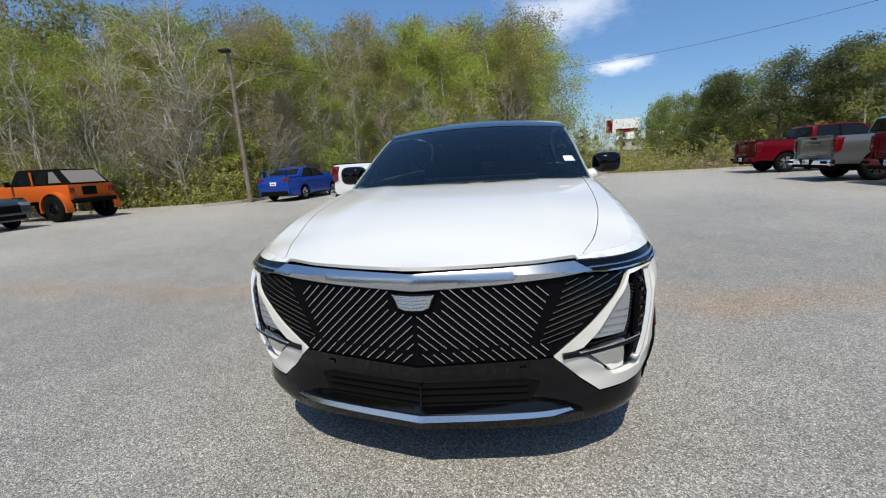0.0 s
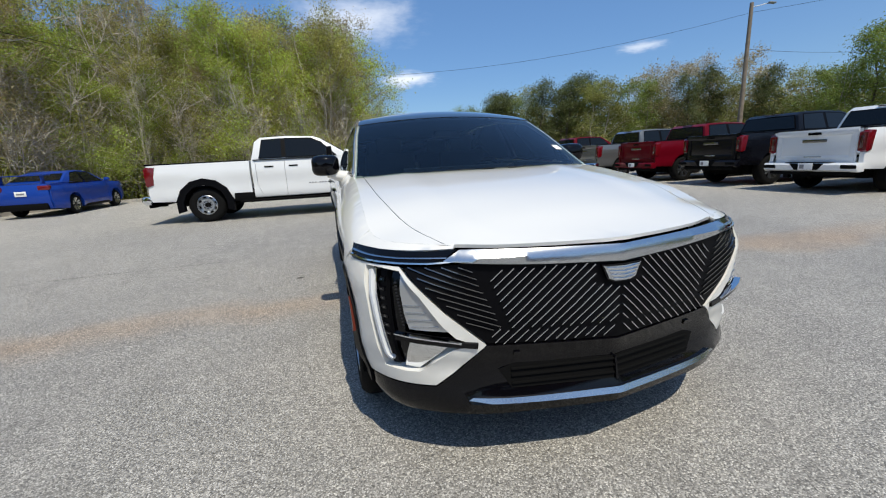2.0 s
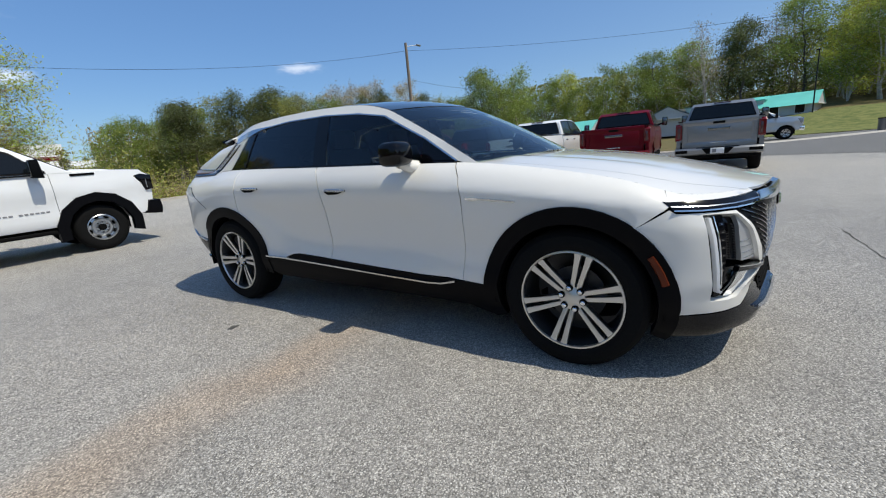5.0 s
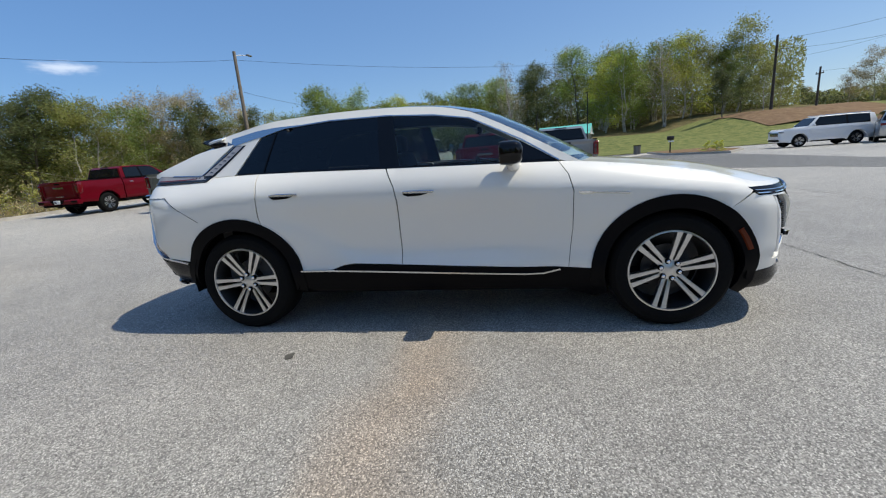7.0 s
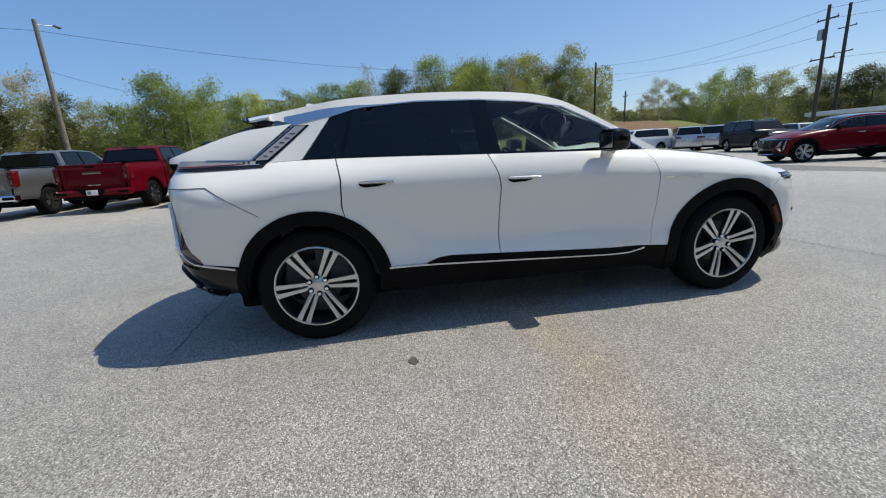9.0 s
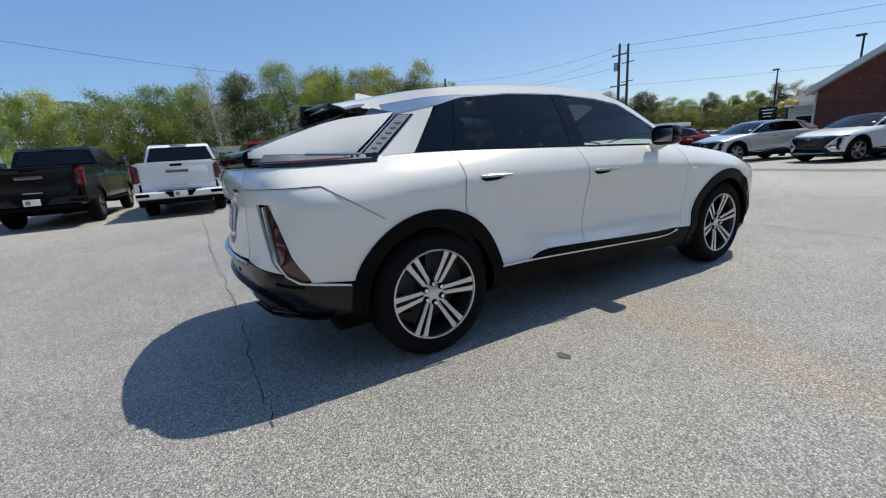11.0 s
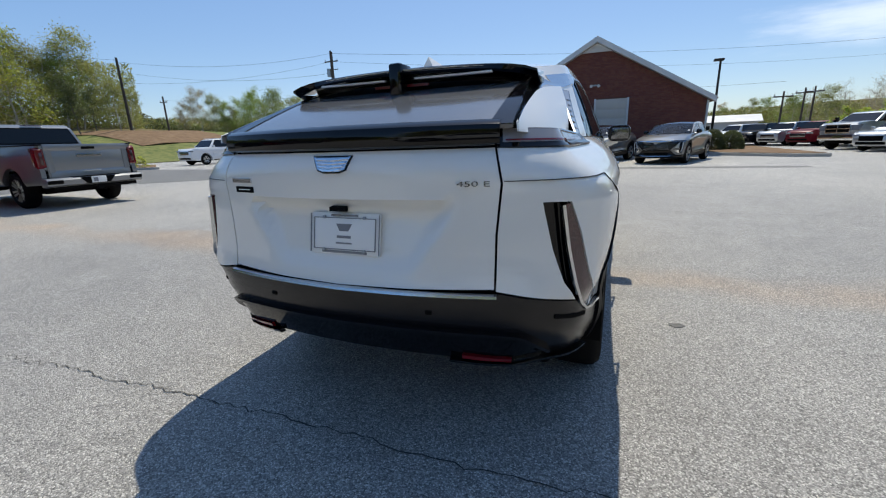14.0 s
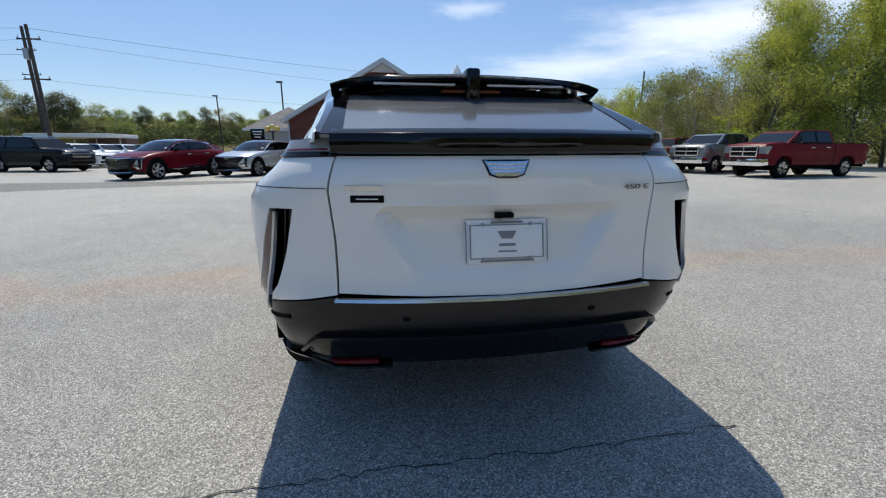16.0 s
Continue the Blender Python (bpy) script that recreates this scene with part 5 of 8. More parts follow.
for x, z in ((-0.09, 0.062), (0.09, 0.062), (-0.09, -0.062), (0.09, -0.062)):
    part("screw", tube((x, 0.02, z), (x, 0.028, z), 0.007, 0.006, 10), M["steel"], plate)

# rear bumper
rb_half = [(0, 0.682), (R(0.30), 0.685), (R(0.612), 0.694), (R(0.70), 0.678), (0.893, 0.651), (1.035, 0.583), (RY(2.03), 0.552), (RY(2.035), 0.45), (RY(2.04), 0.375), (RY(2.2), 0.366), (R(0.84), 0.368), (R(0.72), 0.370), (R(0.5), 0.380), (R(0.40), 0.398), (0, 0.404)]
rb = panel("rear_bumper", both(rb_half), M["bumper_black"], suv_w, tail, "dark grey lower rear bumper", depth=0.03, step=0.035)
ledge = [(0, 0.540), (R(0.35), 0.537), (R(0.60), 0.530), (R(0.68), 0.520), (R(0.74), 0.474), (R(0.81), 0.418)]
part("bumper_ledge", ribbon([(-a, z) for a, z in ledge[:0:-1]] + ledge, tail, 0.020, 0.024, 0.004), M["bumper_black"], rb)
panel("diffuser", both([(a, z - 0.008) for a, z in ledge[:-1]] + [(R(0.79), 0.420), (R(0.66), 0.424), (R(0.46), 0.432), (R(0.40), 0.410), (0, 0.413)]), M["gloss_black"], rb, tail, "gloss black lower panel", lift=0.006, gap=0, step=0.035)
for s in (1, -1):
    part("reflector", ribbon([(s * a, z) for a, z in ((R(0.47), 0.416), (R(0.56), 0.408), (R(0.655), 0.400))], tail, 0.026, 0.012, 0.008), M["lamp_red"], rb, "red lower reflector")
    part("reverse_light", ribbon([(s * a, z) for a, z in ((R(0.66), 0.400), (R(0.72), 0.396), (R(0.79), 0.394))], tail, 0.022, 0.010, 0.006), M["satin_chrome"], rb)
    part("bumper_foot", ribbon([(s * a, z) for a, z in ((R(0.42), 0.394), (R(0.52), 0.384), (R(0.72), 0.375), (R(0.84), 0.374), (RY(2.15), 0.374))], tail, 0.022, 0.022, 0.008), M["gloss_black"], rb)
    part("sensor", ribbon([(s * R(0.357) - 0.012, 0.609), (s * R(0.357) + 0.012, 0.609)], tail, 0.02, 0.003, 0.001), M["matte_black"], rb)
    part("corner_notch", ribbon([(s * R(0.80), 0.592), (s * 0.99, 0.570)], tail, 0.022, 0.004, 0.001), M["matte_black"], rb)

# what fills the shell
part("floor_pan", box(0, 0, 0.30, 1.50, 4.2, 0.16, 0.03), M["matte_black"], suv_w)
part("nose_core", box(0, -1.62, 0.58, 1.06, 1.3, 0.44), M["matte_black"], suv_w)
part("tail_core", box(0, 1.95, 0.70, 1.06, 0.8, 0.6), M["matte_black"], suv_w)
# two unseen plates added to stop sunlight leaking through the panel gaps
part("boot_floor", box(0, 2.10, 0.64, 1.66, 0.34, 0.04), M["matte_black"], suv_w)
part("wing_liner", box(0, -1.36, 0.86, 1.68, 0.9, 0.03), M["matte_black"], suv_w)
part("cabin_tub", prism([(-0.85, 0.40), (-0.85, 1.02), (-0.80, 1.02), (-0.78, 0.46), (1.65, 0.46), (1.68, 1.10), (1.75, 1.10), (1.75, 0.40)], 0.84), M["interior"], suv_w)
for s in (1, -1):
    part("door_card", box(s * 0.83, 0.35, 0.80, 0.03, 2.4, 0.70), M["interior"], suv_w)
dash = part("dashboard", prism([(-0.98, 1.00), (-0.90, 1.10), (-0.55, 1.08), (-0.42, 1.00), (-0.45, 0.85), (-0.85, 0.8)], 0.76, 0.03), M["interior"], suv_w)
part("display", box(0.05, -0.44, 1.10, 0.95, 0.02, 0.13, 0.01), M["roof_glass"], dash)
wheel_b = bmesh.new()
for k in range(28):
    a0, a1 = 2 * math.pi * k / 28, 2 * math.pi * (k + 1) / 28
    merge(wheel_b, tube((0.38 + 0.18 * math.cos(a0), -0.28 + 0.07 * math.sin(a0), 1.03 + 0.17 * math.sin(a0)), (0.38 + 0.18 * math.cos(a1), -0.28 + 0.07 * math.sin(a1), 1.03 + 0.17 * math.sin(a1)), 0.016, 0.016, 6))
merge(wheel_b, box(0.38, -0.28, 1.02, 0.32, 0.03, 0.07, 0.01))
part("steering_wheel", wheel_b, M["satin_black"], suv_w)
panel("headlining", [(-K, -0.18), (K, -0.18), (K, 1.8), (-K, 1.8)], M["interior"], suv_w, rf, lift=-0.05, gap=0, depth=0, centre=(0, 0.5, 0))
for x, y in ((-0.38, 0.12), (0.38, 0.12), (-0.38, 1.12), (0.38, 1.12)):
    seat = part("seat", box(x, y, 0.62, 0.52, 0.52, 0.28, 0.07), M["interior"], suv_w)
    part("seat_back", prism([(y + 0.16, 0.66), (y + 0.36, 1.30), (y + 0.46, 1.28), (y + 0.32, 0.66)], 0.25, 0.03), M["interior"], seat).location.x = x
    part("head_rest", box(x, y + 0.42, 1.38, 0.26, 0.09, 0.17, 0.04), M["interior"], seat)
part("rear_view_mirror", box(0, -0.28, 1.42, 0.24, 0.04, 0.07, 0.02), M["gloss_black"], suv_w)
panel("window_sticker", [(K * 0.84, -0.80), (K * 0.93, -0.80), (K * 0.92, -0.74), (K * 0.84, -0.74)], M["paper"], suv_w, rf, "small white windscreen sticker", lift=0.003, gap=0, depth=0.001, step=0.03, centre=(0, 0.6, 0.8))
for s in (1, -1):
    part("wiper", tube((s * 0.55, -1.02, 1.135), (s * 0.05 + 0.1, -1.16, 1.150), 0.009, 0.006, 6), M["matte_black"], suv_w)

# wheels: six pairs of machined spokes
def hero_wheels():
    h, rim, r = 0.13, 0.272, 0.385
    ty = finish(lathe_x([(rim - 0.005, h - 0.045), (rim + 0.004, h - 0.012), (rim + 0.012, h - 0.006), (0.305, h - 0.001), (0.325, h - 0.001), (0.335, h - 0.004), (0.352, h - 0.006), (0.366, h - 0.020), (0.380, h - 0.035), (0.385, h - 0.055), (0.385, -h + 0.055), (0.38, -h + 0.03), (0.35, -h), (rim, -h + 0.02)], 72), "tyre", M["tyre"])
    lip = finish(lathe_x([(rim + 0.002, h - 0.020), (rim + 0.002, h - 0.008), (rim - 0.008, h - 0.006), (rim - 0.012, h - 0.016)], 72), "rim_lip", M["alloy"])
    dish = finish(lathe_x([(rim - 0.010, h - 0.018), (rim - 0.022, h - 0.05), (rim - 0.03, -h + 0.05), (0.20, -h + 0.04), (0.0, -h + 0.04)], 48), "rim_barrel", M["alloy_dark"])
    disc = finish(lathe_x([(0.160, -0.02), (0.160, 0.0), (0.09, 0.0), (0.09, 0.03), (0.0, 0.03)], 40), "brake_disc", M["alloy_dark"])
    sp = bmesh.new()
    prof = [(0.052, 0.0115, h - 0.052), (0.10, 0.0118, h - 0.040), (0.18, 0.0130, h - 0.026), (0.235, 0.0150, h - 0.018), (0.264, 0.0185, h - 0.013)]
    rows = []
    for rr, hw, x in prof:
        rows.append([sp.verts.new((x - 0.035, rr, -hw * 1.1)), sp.verts.new((x, rr, -hw)), sp.verts.new((x + 0.002, rr, 0)), sp.verts.new((x, rr, hw)), sp.verts.new((x - 0.035, rr, hw * 1.1))])
    for a, b in zip(rows, rows[1:]):
        for k in range(4):
            sp.faces.new((a[k], a[k + 1], b[k + 1], b[k]))
    sp = finish(sp, "spoke", M["alloy"])
    cap = finish(lathe_x([(0.075, h - 0.075), (0.068, h - 0.050), (0.045, h - 0.046), (0.034, h - 0.040), (0.0, h - 0.039)], 32), "hub", M["alloy"])
    lug = finish(lathe_x([(0.0125, h - 0.056), (0.0125, h - 0.030), (0.009, h - 0.027), (0.0, h - 0.027)], 10), "lug_nut", M["chrome"])
    pit = finish(lathe_x([(0.019, h - 0.052), (0.019, h - 0.041), (0.013, h - 0.041)], 14), "lug_pocket", M["matte_black"])
    for y in (FA, RA):
        for s in (1, -1):
            w = new("wheel")
            w.parent = suv_w
            w.matrix_local = pose(s * (0.962 - h), y, r, 0, 0, 0 if s > 0 else 180) @ Matrix.Rotation(0.25 if y < 0 else 0.05, 4, "X")
            for nm, me in (("tyre", ty), ("rim_lip", lip), ("rim_barrel", dish), ("brake_disc", disc), ("hub", cap)):
                shared(nm, me, w)
            for k in range(6):
                base = Matrix.Rotation(2 * math.pi * k / 6, 4, "X")
                for d in (-1, 1):
                    shared("spoke", sp, w, base @ Matrix.Rotation(d * 0.066, 4, "X") @ Matrix.Translation((0, 0, d * 0.0125)))
                shared("lug_nut", lug, w, Matrix.Rotation(2 * math.pi * (k + 0.5) / 6, 4, "X") @ Matrix.Translation((0, 0.060, 0)))
                shared("lug_pocket", pit, w, Matrix.Rotation(2 * math.pi * (k + 0.5) / 6, 4, "X") @ Matrix.Translation((0, 0.060, 0)))


hero_wheels()


def parked_twin(label, paint, at):
    """Another SUV of the same model in its own colour."""
    t = copy_thing(suv_w, at)
    t["label"] = label
    t["group"] = "new SUVs parked before the workshop"
    for o in t.children_recursive:
        if o.type == "MESH" and o.data.materials and o.data.materials[0] == WHITE:
            o.material_slots[0].link = "OBJECT"
            o.material_slots[0].material = M[paint]
    for o in [o for o in t.children_recursive if o.name.startswith(("number_plate", "window_sheet", "dealer_sticker", "lettering", "badge"))]:
        for q in (*o.children_recursive, o):
            bpy.data.objects.remove(q)
    return t



# ---- parked vehicles ----
WHEELS = {}


def wheel_meshes(r, w, rim, spokes, bright, steel):
    """Tyre, rim dish, one spoke, hub cap and nut for a wheel whose outer face looks to +x."""
    key = (r, w, rim, spokes, bright, steel)
    if key in WHEELS:
        return WHEELS[key]
    h = w / 2
    ty = lathe_x([(rim - 0.01, h - 0.03), (rim + 0.008, h - 0.008), (rim + (r - rim) * 0.45, h), (r - 0.045, h - 0.006), (r - 0.012, h - 0.035), (r, h - 0.065), (r, -h + 0.08), (r - 0.008, -h + 0.04), (r - 0.04, -h), (rim, -h + 0.01)], 32)
    sp = bmesh.new()
    if steel:
        ri = lathe_x([(rim - 0.005, h - 0.014), (rim - 0.016, h - 0.008), (rim - 0.026, h - 0.03), (rim - 0.036, h - 0.085), (0.165, h - 0.075), (0.145, h - 0.05), (0.11, h - 0.05), (0.10, h - 0.075), (0.0, h - 0.075)], 32)
        merge(sp, lathe_x([(0.026, h - 0.09), (0.026, h - 0.062), (0.0, h - 0.062)], 10), Matrix.Translation((0, 0.186, 0)) @ Matrix.Diagonal((1, 0.75, 1.5, 1)))
        cap = lathe_x([(0.062, h - 0.08), (0.058, h - 0.03), (0.05, h - 0.022), (0.0, h - 0.022)], 16)
    else:
        ri = lathe_x([(rim - 0.005, h - 0.012), (rim - 0.018, h - 0.008), (rim - 0.026, h - 0.03), (rim - 0.04, h - 0.14), (0.06, h - 0.15), (0.0, h - 0.15)], 32)
        for d in (-1, 1):
            lo = [sp.verts.new((x, q, z)) for x, q, z in ((h - 0.060, 0.05, d * 0.006), (h - 0.060, 0.05, d * 0.030), (h - 0.030, rim - 0.015, d * (0.030 + 0.25 / spokes)), (h - 0.030, rim - 0.015, d * 0.020))]
            hi = [sp.verts.new(v.co + Vector((0.020, 0, 0))) for v in lo]
            sp.faces.new(hi)
            for i in range(4):
                sp.faces.new((lo[i], lo[(i + 1) % 4], hi[(i + 1) % 4], hi[i]))
        cap = lathe_x([(0.078, h - 0.07), (0.072, h - 0.034), (0.04, h - 0.024), (0.0, h - 0.024)], 16)
    nut = lathe_x([(0.012, h - 0.07), (0.012, h - 0.018), (0.0, h - 0.016)], 8)
    WHEELS[key] = (finish(ty, "tyre", M["tyre"]), finish(ri, "rim", M["alloy" if steel else "alloy_dark"]), finish(sp, "vent" if steel else "spoke", M["matte_black"] if steel else M["alloy" if bright else "dark_chrome"]),
                   finish(cap, "hub_cap", M["matte_black"] if steel else M["alloy_dark" if bright else "matte_black"]), finish(nut, "lug_nut", M["dark_chrome"]))
    return WHEELS[key]


def add_wheels(car, track, axles, r, w=0.26, rim=0.25, spokes=6, bright=True, steel=False):
    ty, ri, sp, cap, nut = wheel_meshes(r, w, rim, spokes, bright, steel)
    for y in axles:
        for s in (1, -1):
            wh = new("wheel")
            wh.parent = car
            wh.matrix_local = pose(s * (track - w / 2), y, r, 0, 0, 0 if s > 0 else 180)
            shared("tyre", ty, wh)
            shared("rim", ri, wh)
            shared("hub_cap", cap, wh)
            for k in range(spokes):
                shared("vent" if steel else "spoke", sp, wh, Matrix.Rotation(2 * math.pi * k / spokes + 0.3, 4, "X"))
                if steel:
                    shared("lug_nut", nut, wh, Matrix.Rotation(2 * math.pi * (k + 0.5) / spokes + 0.3, 4, "X") @ Matrix.Translation((0, 0.088, 0)))


def arch(yc, r, z0, zc, n=9):
    """Points of a wheel opening along the lower edge, from rear (+y) to front."""
    a0 = math.asin((z0 - zc) / r)
    return [(yc + r * math.cos(a), zc + r * math.sin(a)) for a in np.linspace(a0, math.pi - a0, n)]


def ring(yc, zc, r0, r1, x0, x1, n=18):
    """A wheel-arch lip."""
    bm = bmesh.new()
    rows = []
    for a in np.linspace(-0.25, math.pi + 0.25, n):
        c, s = math.cos(a), math.sin(a)
        rows.append([bm.verts.new(p) for p in ((x0, yc + r0 * c, zc + r0 * s), (x1, yc + r0 * c, zc + r0 * s), (x1, yc + r1 * c, zc + r1 * s), (x0, yc + r1 * c, zc + r1 * s))])
    for r, q in zip(rows, rows[1:]):
        for k in range(4):
            bm.faces.new((r[k], q[k], q[(k + 1) % 4], r[(k + 1) % 4]))
    return bm


def mirror_x(bm):
    c = bm.copy()
    for v in c.verts:
        v.co.x = -v.co.x
    bmesh.ops.reverse_faces(c, faces=c.faces)
    return c


def pair(name, make, material, parent, label=""):
    """The same part on both sides of a vehicle."""
    bm = make()
    part(name, mirror_x(bm), material, parent, label)
    part(name, bm, material, parent, label)


def side_pane(pts, hw, off=0.006):
    """A pane lying on a leaning cab side; pts in (y, z)."""
    return sheet([(hw(y, z) + off - 0.02, y, z) for y, z in pts], 0.02, (1, 0, 0.3))


SKINS = {}


def skin_part(name, loop, paint, parent, fn, key, label="", step=0.11, depth=0.05):
    """A cut body panel on both sides; the shaped mesh is built once for a kind of vehicle and then shared in each colour."""
    for side in (1, -1):
        k = (key, name, side, tuple(round(v, 3) for p in loop for v in p))
        if k not in SKINS:
            ob = panel(name, [(side * 0 + y, z) for y, z in loop], M[paint], parent, lambda y, z, lift=0.0: Vector((side * fn(y, z), y, z)), label, step=step, gap=0.004, depth=depth, centre=(0, 0, 0.8))
            SKINS[k] = ob.data
        else:
            me = SKINS[k].copy()
            me.materials[0] = M[paint]
            ob = new(name, me)
            ob.parent = parent
            if label:
                ob["label"] = label


def pickup(label, paint, at, L=6.1, wb=3.85, cab=2.35, z_add=0.0, bumper="chrome", arch_trim=False, steel=False, r=0.41, group="", bar=None, bed=2.02):
    v = thing("pickup_truck", label, "pickup truck", group, at)
    P = M[paint]
    W, z0, rail, hood, roof = 1.0, 0.52 + z_add, 1.40 + z_add, 1.42 + z_add, 1.95 + z_add
    yr, yf = L / 2, -L / 2
    ra = yr - 1.22
    fa = ra - wb
    bed0 = yr - bed
    cab_r = bed0 - 0.04
    cab_f = cab_r - cab
    mid = (cab_r + cab_f) / 2 + (0.12 if not steel else 0.26)
    ar = r + 0.10
    belt = hood - 0.02
    key = (L, wb, cab, z_add, r, bed)

    def side(y, z):
        """Half width of the body's skin: a tucked sill, hollow doors, a shoulder line and swollen arches."""
        h = z - z_add
        x = W - 0.035 * sstep(0.62, 0.50, h) - 0.016 * sstep(0.62, 0.78, h) * sstep(1.08, 0.92, h) - 0.055 * sstep(1.14, 1.43, h)
        for yc in (fa, ra):
            d = math.hypot(y - yc, z - r)
            x += 0.020 * sstep(ar + 0.30, ar + 0.06, d)
        return x - 0.085 * sstep(yf + 0.55, yf + 0.02, y) - 0.02 * sstep(yr - 0.35, yr, y)

    core = [(yf + 0.10, z0 + 0.05), (yf + 0.04, z0 + 0.35), (yf + 0.05, hood - 0.16), (yf + 0.16, hood - 0.04), (yf + 0.7, hood), (cab_f - 0.3, hood + 0.03), (cab_r, hood - 0.02), (cab_r, z0 - 0.02)] + arch(fa, ar, z0, r)
    part("front_body", prism(core, lambda y, z: W - 0.075 - 0.04 * sstep(1.2, 1.5, z) - 0.08 * sstep(yf + 0.5, yf, y), 0.035), P, v)
    a0 = math.asin((z0 - r) / ar)
    arc = lambda yc, n=12: [(yc + ar * math.cos(a), r + ar * math.sin(a)) for a in np.linspace(a0, math.pi - a0, n)]
    top = hood - 0.012
    skin_part("front_wing", [(yf + 0.10, z0 + 0.10), (yf + 0.05, z0 + 0.4), (yf + 0.06, top - 0.13), (yf + 0.22, top - 0.03), (yf + 0.7, top), (cab_f + 0.02, top), (cab_f + 0.02, z0)] + arc(fa), paint, v, side, key)
    skin_part("front_door", [(cab_f + 0.02, z0), (cab_f + 0.02, top), (mid, top), (mid, z0)], paint, v, side, key)
    skin_part("rear_door", [(mid, z0), (mid, top), (cab_r - 0.10, top), (cab_r - 0.10, z0 + 0.3), (cab_r - 0.22, z0)], paint, v, side, key)
    skin_part("cab_corner", [(cab_r - 0.10, z0 + 0.3), (cab_r - 0.10, top), (cab_r, top), (cab_r, z0), (cab_r - 0.22, z0)], paint, v, side, key)
    skin_part("bed_side", [(bed0, z0), (bed0, rail), (yr - 0.06, rail - 0.01), (yr - 0.03, z0 + 0.2), (yr - 0.08, z0 + 0.03)] + arc(ra), paint, v, side, key, depth=0.09)
    for s in (1, -1):
        part("bed_wall", box(s * (W - 0.14), (bed0 + yr) / 2, (z0 + 0.35 + rail) / 2, 0.05, yr - bed0 - 0.06, rail - z0 - 0.36), P, v)
        part("rail_cap", box(s * (W - 0.115), (bed0 + yr) / 2, rail + 0.004, 0.125, yr - bed0 - 0.05, 0.03, 0.01), M["satin_black"], v)
    part("bed_floor", box(0, (bed0 + yr) / 2, z0 + 0.3, 1.72, yr - bed0 - 0.1, 0.06), M["matte_black"], v)
    part("bed_front", box(0, bed0 + 0.04, (z0 + 0.3 + rail) / 2, 1.80, 0.06, rail - z0 - 0.3), P, v)
    # tailgate with a pressed centre and a folded top
    zt0, zt1 = z0 + 0.13, rail
    tg = part("tailgate", box(0, yr - 0.075, (zt0 + zt1) / 2, 1.66, 0.08, zt1 - zt0, 0.018), P, v)
    part("top_fold", prism([(yr - 0.12, zt1 - 0.02), (yr - 0.12, zt1 + 0.012), (yr - 0.02, zt1 + 0.006), (yr - 0.004, zt1 - 0.05), (yr - 0.03, zt1 - 0.13)], 0.83, 0.010), P, tg)
    part("lower_fold", prism([(yr - 0.06, zt0 + 0.01), (yr - 0.028, zt0 + 0.02), (yr - 0.020, zt0 + 0.15), (yr - 0.034, zt0 + 0.19), (yr - 0.06, zt0 + 0.19)], 0.80, 0.008), P, tg)
    for s in (1, -1):
        part("side_fold", prism([(yr - 0.06, zt0 + 0.16), (yr - 0.022, zt0 + 0.16), (yr - 0.022, zt1 - 0.12), (yr - 0.06, zt1 - 0.08)], s * 0.81, 0.008, x0=s * 0.70), P, tg)
    part("tailgate_handle", box(0, yr - 0.012, rail - 0.075, 0.27, 0.03, 0.06, 0.012), M["matte_black"], tg)
    part("lettering", box(0, yr - 0.030, rail - 0.235, 0.50, 0.016, 0.070, 0.004), M[bar or "dark_chrome"], tg)
    part("nameplate", box(0, yr - 0.022, zt0 + 0.165, 0.36, 0.012, 0.022, 0.003), M["satin_chrome"], tg)
    # bumper with corner steps and a plate hollow
    B = M[bumper]
    bb = part("rear_bumper", prism([(yr - 0.06, z0 - 0.02), (yr - 0.06, z0 + 0.17), (yr + 0.10, z0 + 0.165), (yr + 0.14, z0 + 0.12), (yr + 0.13, z0 + 0.01), (yr + 0.06, z0 - 0.03)], lambda y, z: 1.0 - 0.03 * sstep(yr, yr + 0.14, y), 0.02), B, v)
    part("step_pad", box(0, yr + 0.03, z0 + 0.172, 0.95, 0.16, 0.014, 0.004), M["matte_black"], bb)
    part("plate_hollow", sheet([(-0.36, yr + 0.135, z0 + 0.155), (0.36, yr + 0.135, z0 + 0.155), (0.24, yr + 0.130, z0 + 0.01), (-0.24, yr + 0.130, z0 + 0.01)], 0.012, (0, 1, 0)), M["matte_black"], bb)
    part("valance", box(0, yr + 0.0, z0 - 0.06, 1.7, 0.14, 0.09, 0.02), M["matte_black"], bb)
    part("tow_hitch", box(0, yr + 0.08, z0 - 0.10, 0.09, 0.16, 0.09, 0.01), M["matte_black"], bb)
    for s in (1, -1):
        part("bumper_step", box(s * 0.82, yr + 0.10, z0 + 0.085, 0.29, 0.10, 0.085, 0.02), M["matte_black"], bb)
        lamp = part("tail_lamp", prism([(yr - 0.24, rail - 0.06), (yr - 0.06, rail - 0.05), (yr - 0.012, rail - 0.10), (yr - 0.012, rail - 0.46), (yr - 0.05, rail - 0.50), (yr - 0.18, rail - 0.46)], s * (W - 0.006), 0.014, x0=s * 0.835), M["lamp_red"], v, "red tail lamp")
        part("lamp_core", box(s * 0.905, yr - 0.008, rail - 0.29, 0.055, 0.016, 0.26, 0.006), M["lamp_smoke"], lamp)
        part("lamp_bar", box(s * 0.865, yr - 0.008, rail - 0.27, 0.016, 0.018, 0.33, 0.004), M["lamp_red"], lamp)
        mz, my = hood + (0.08 if steel else 0.13), cab_f + (0.20 if steel else 0.0)
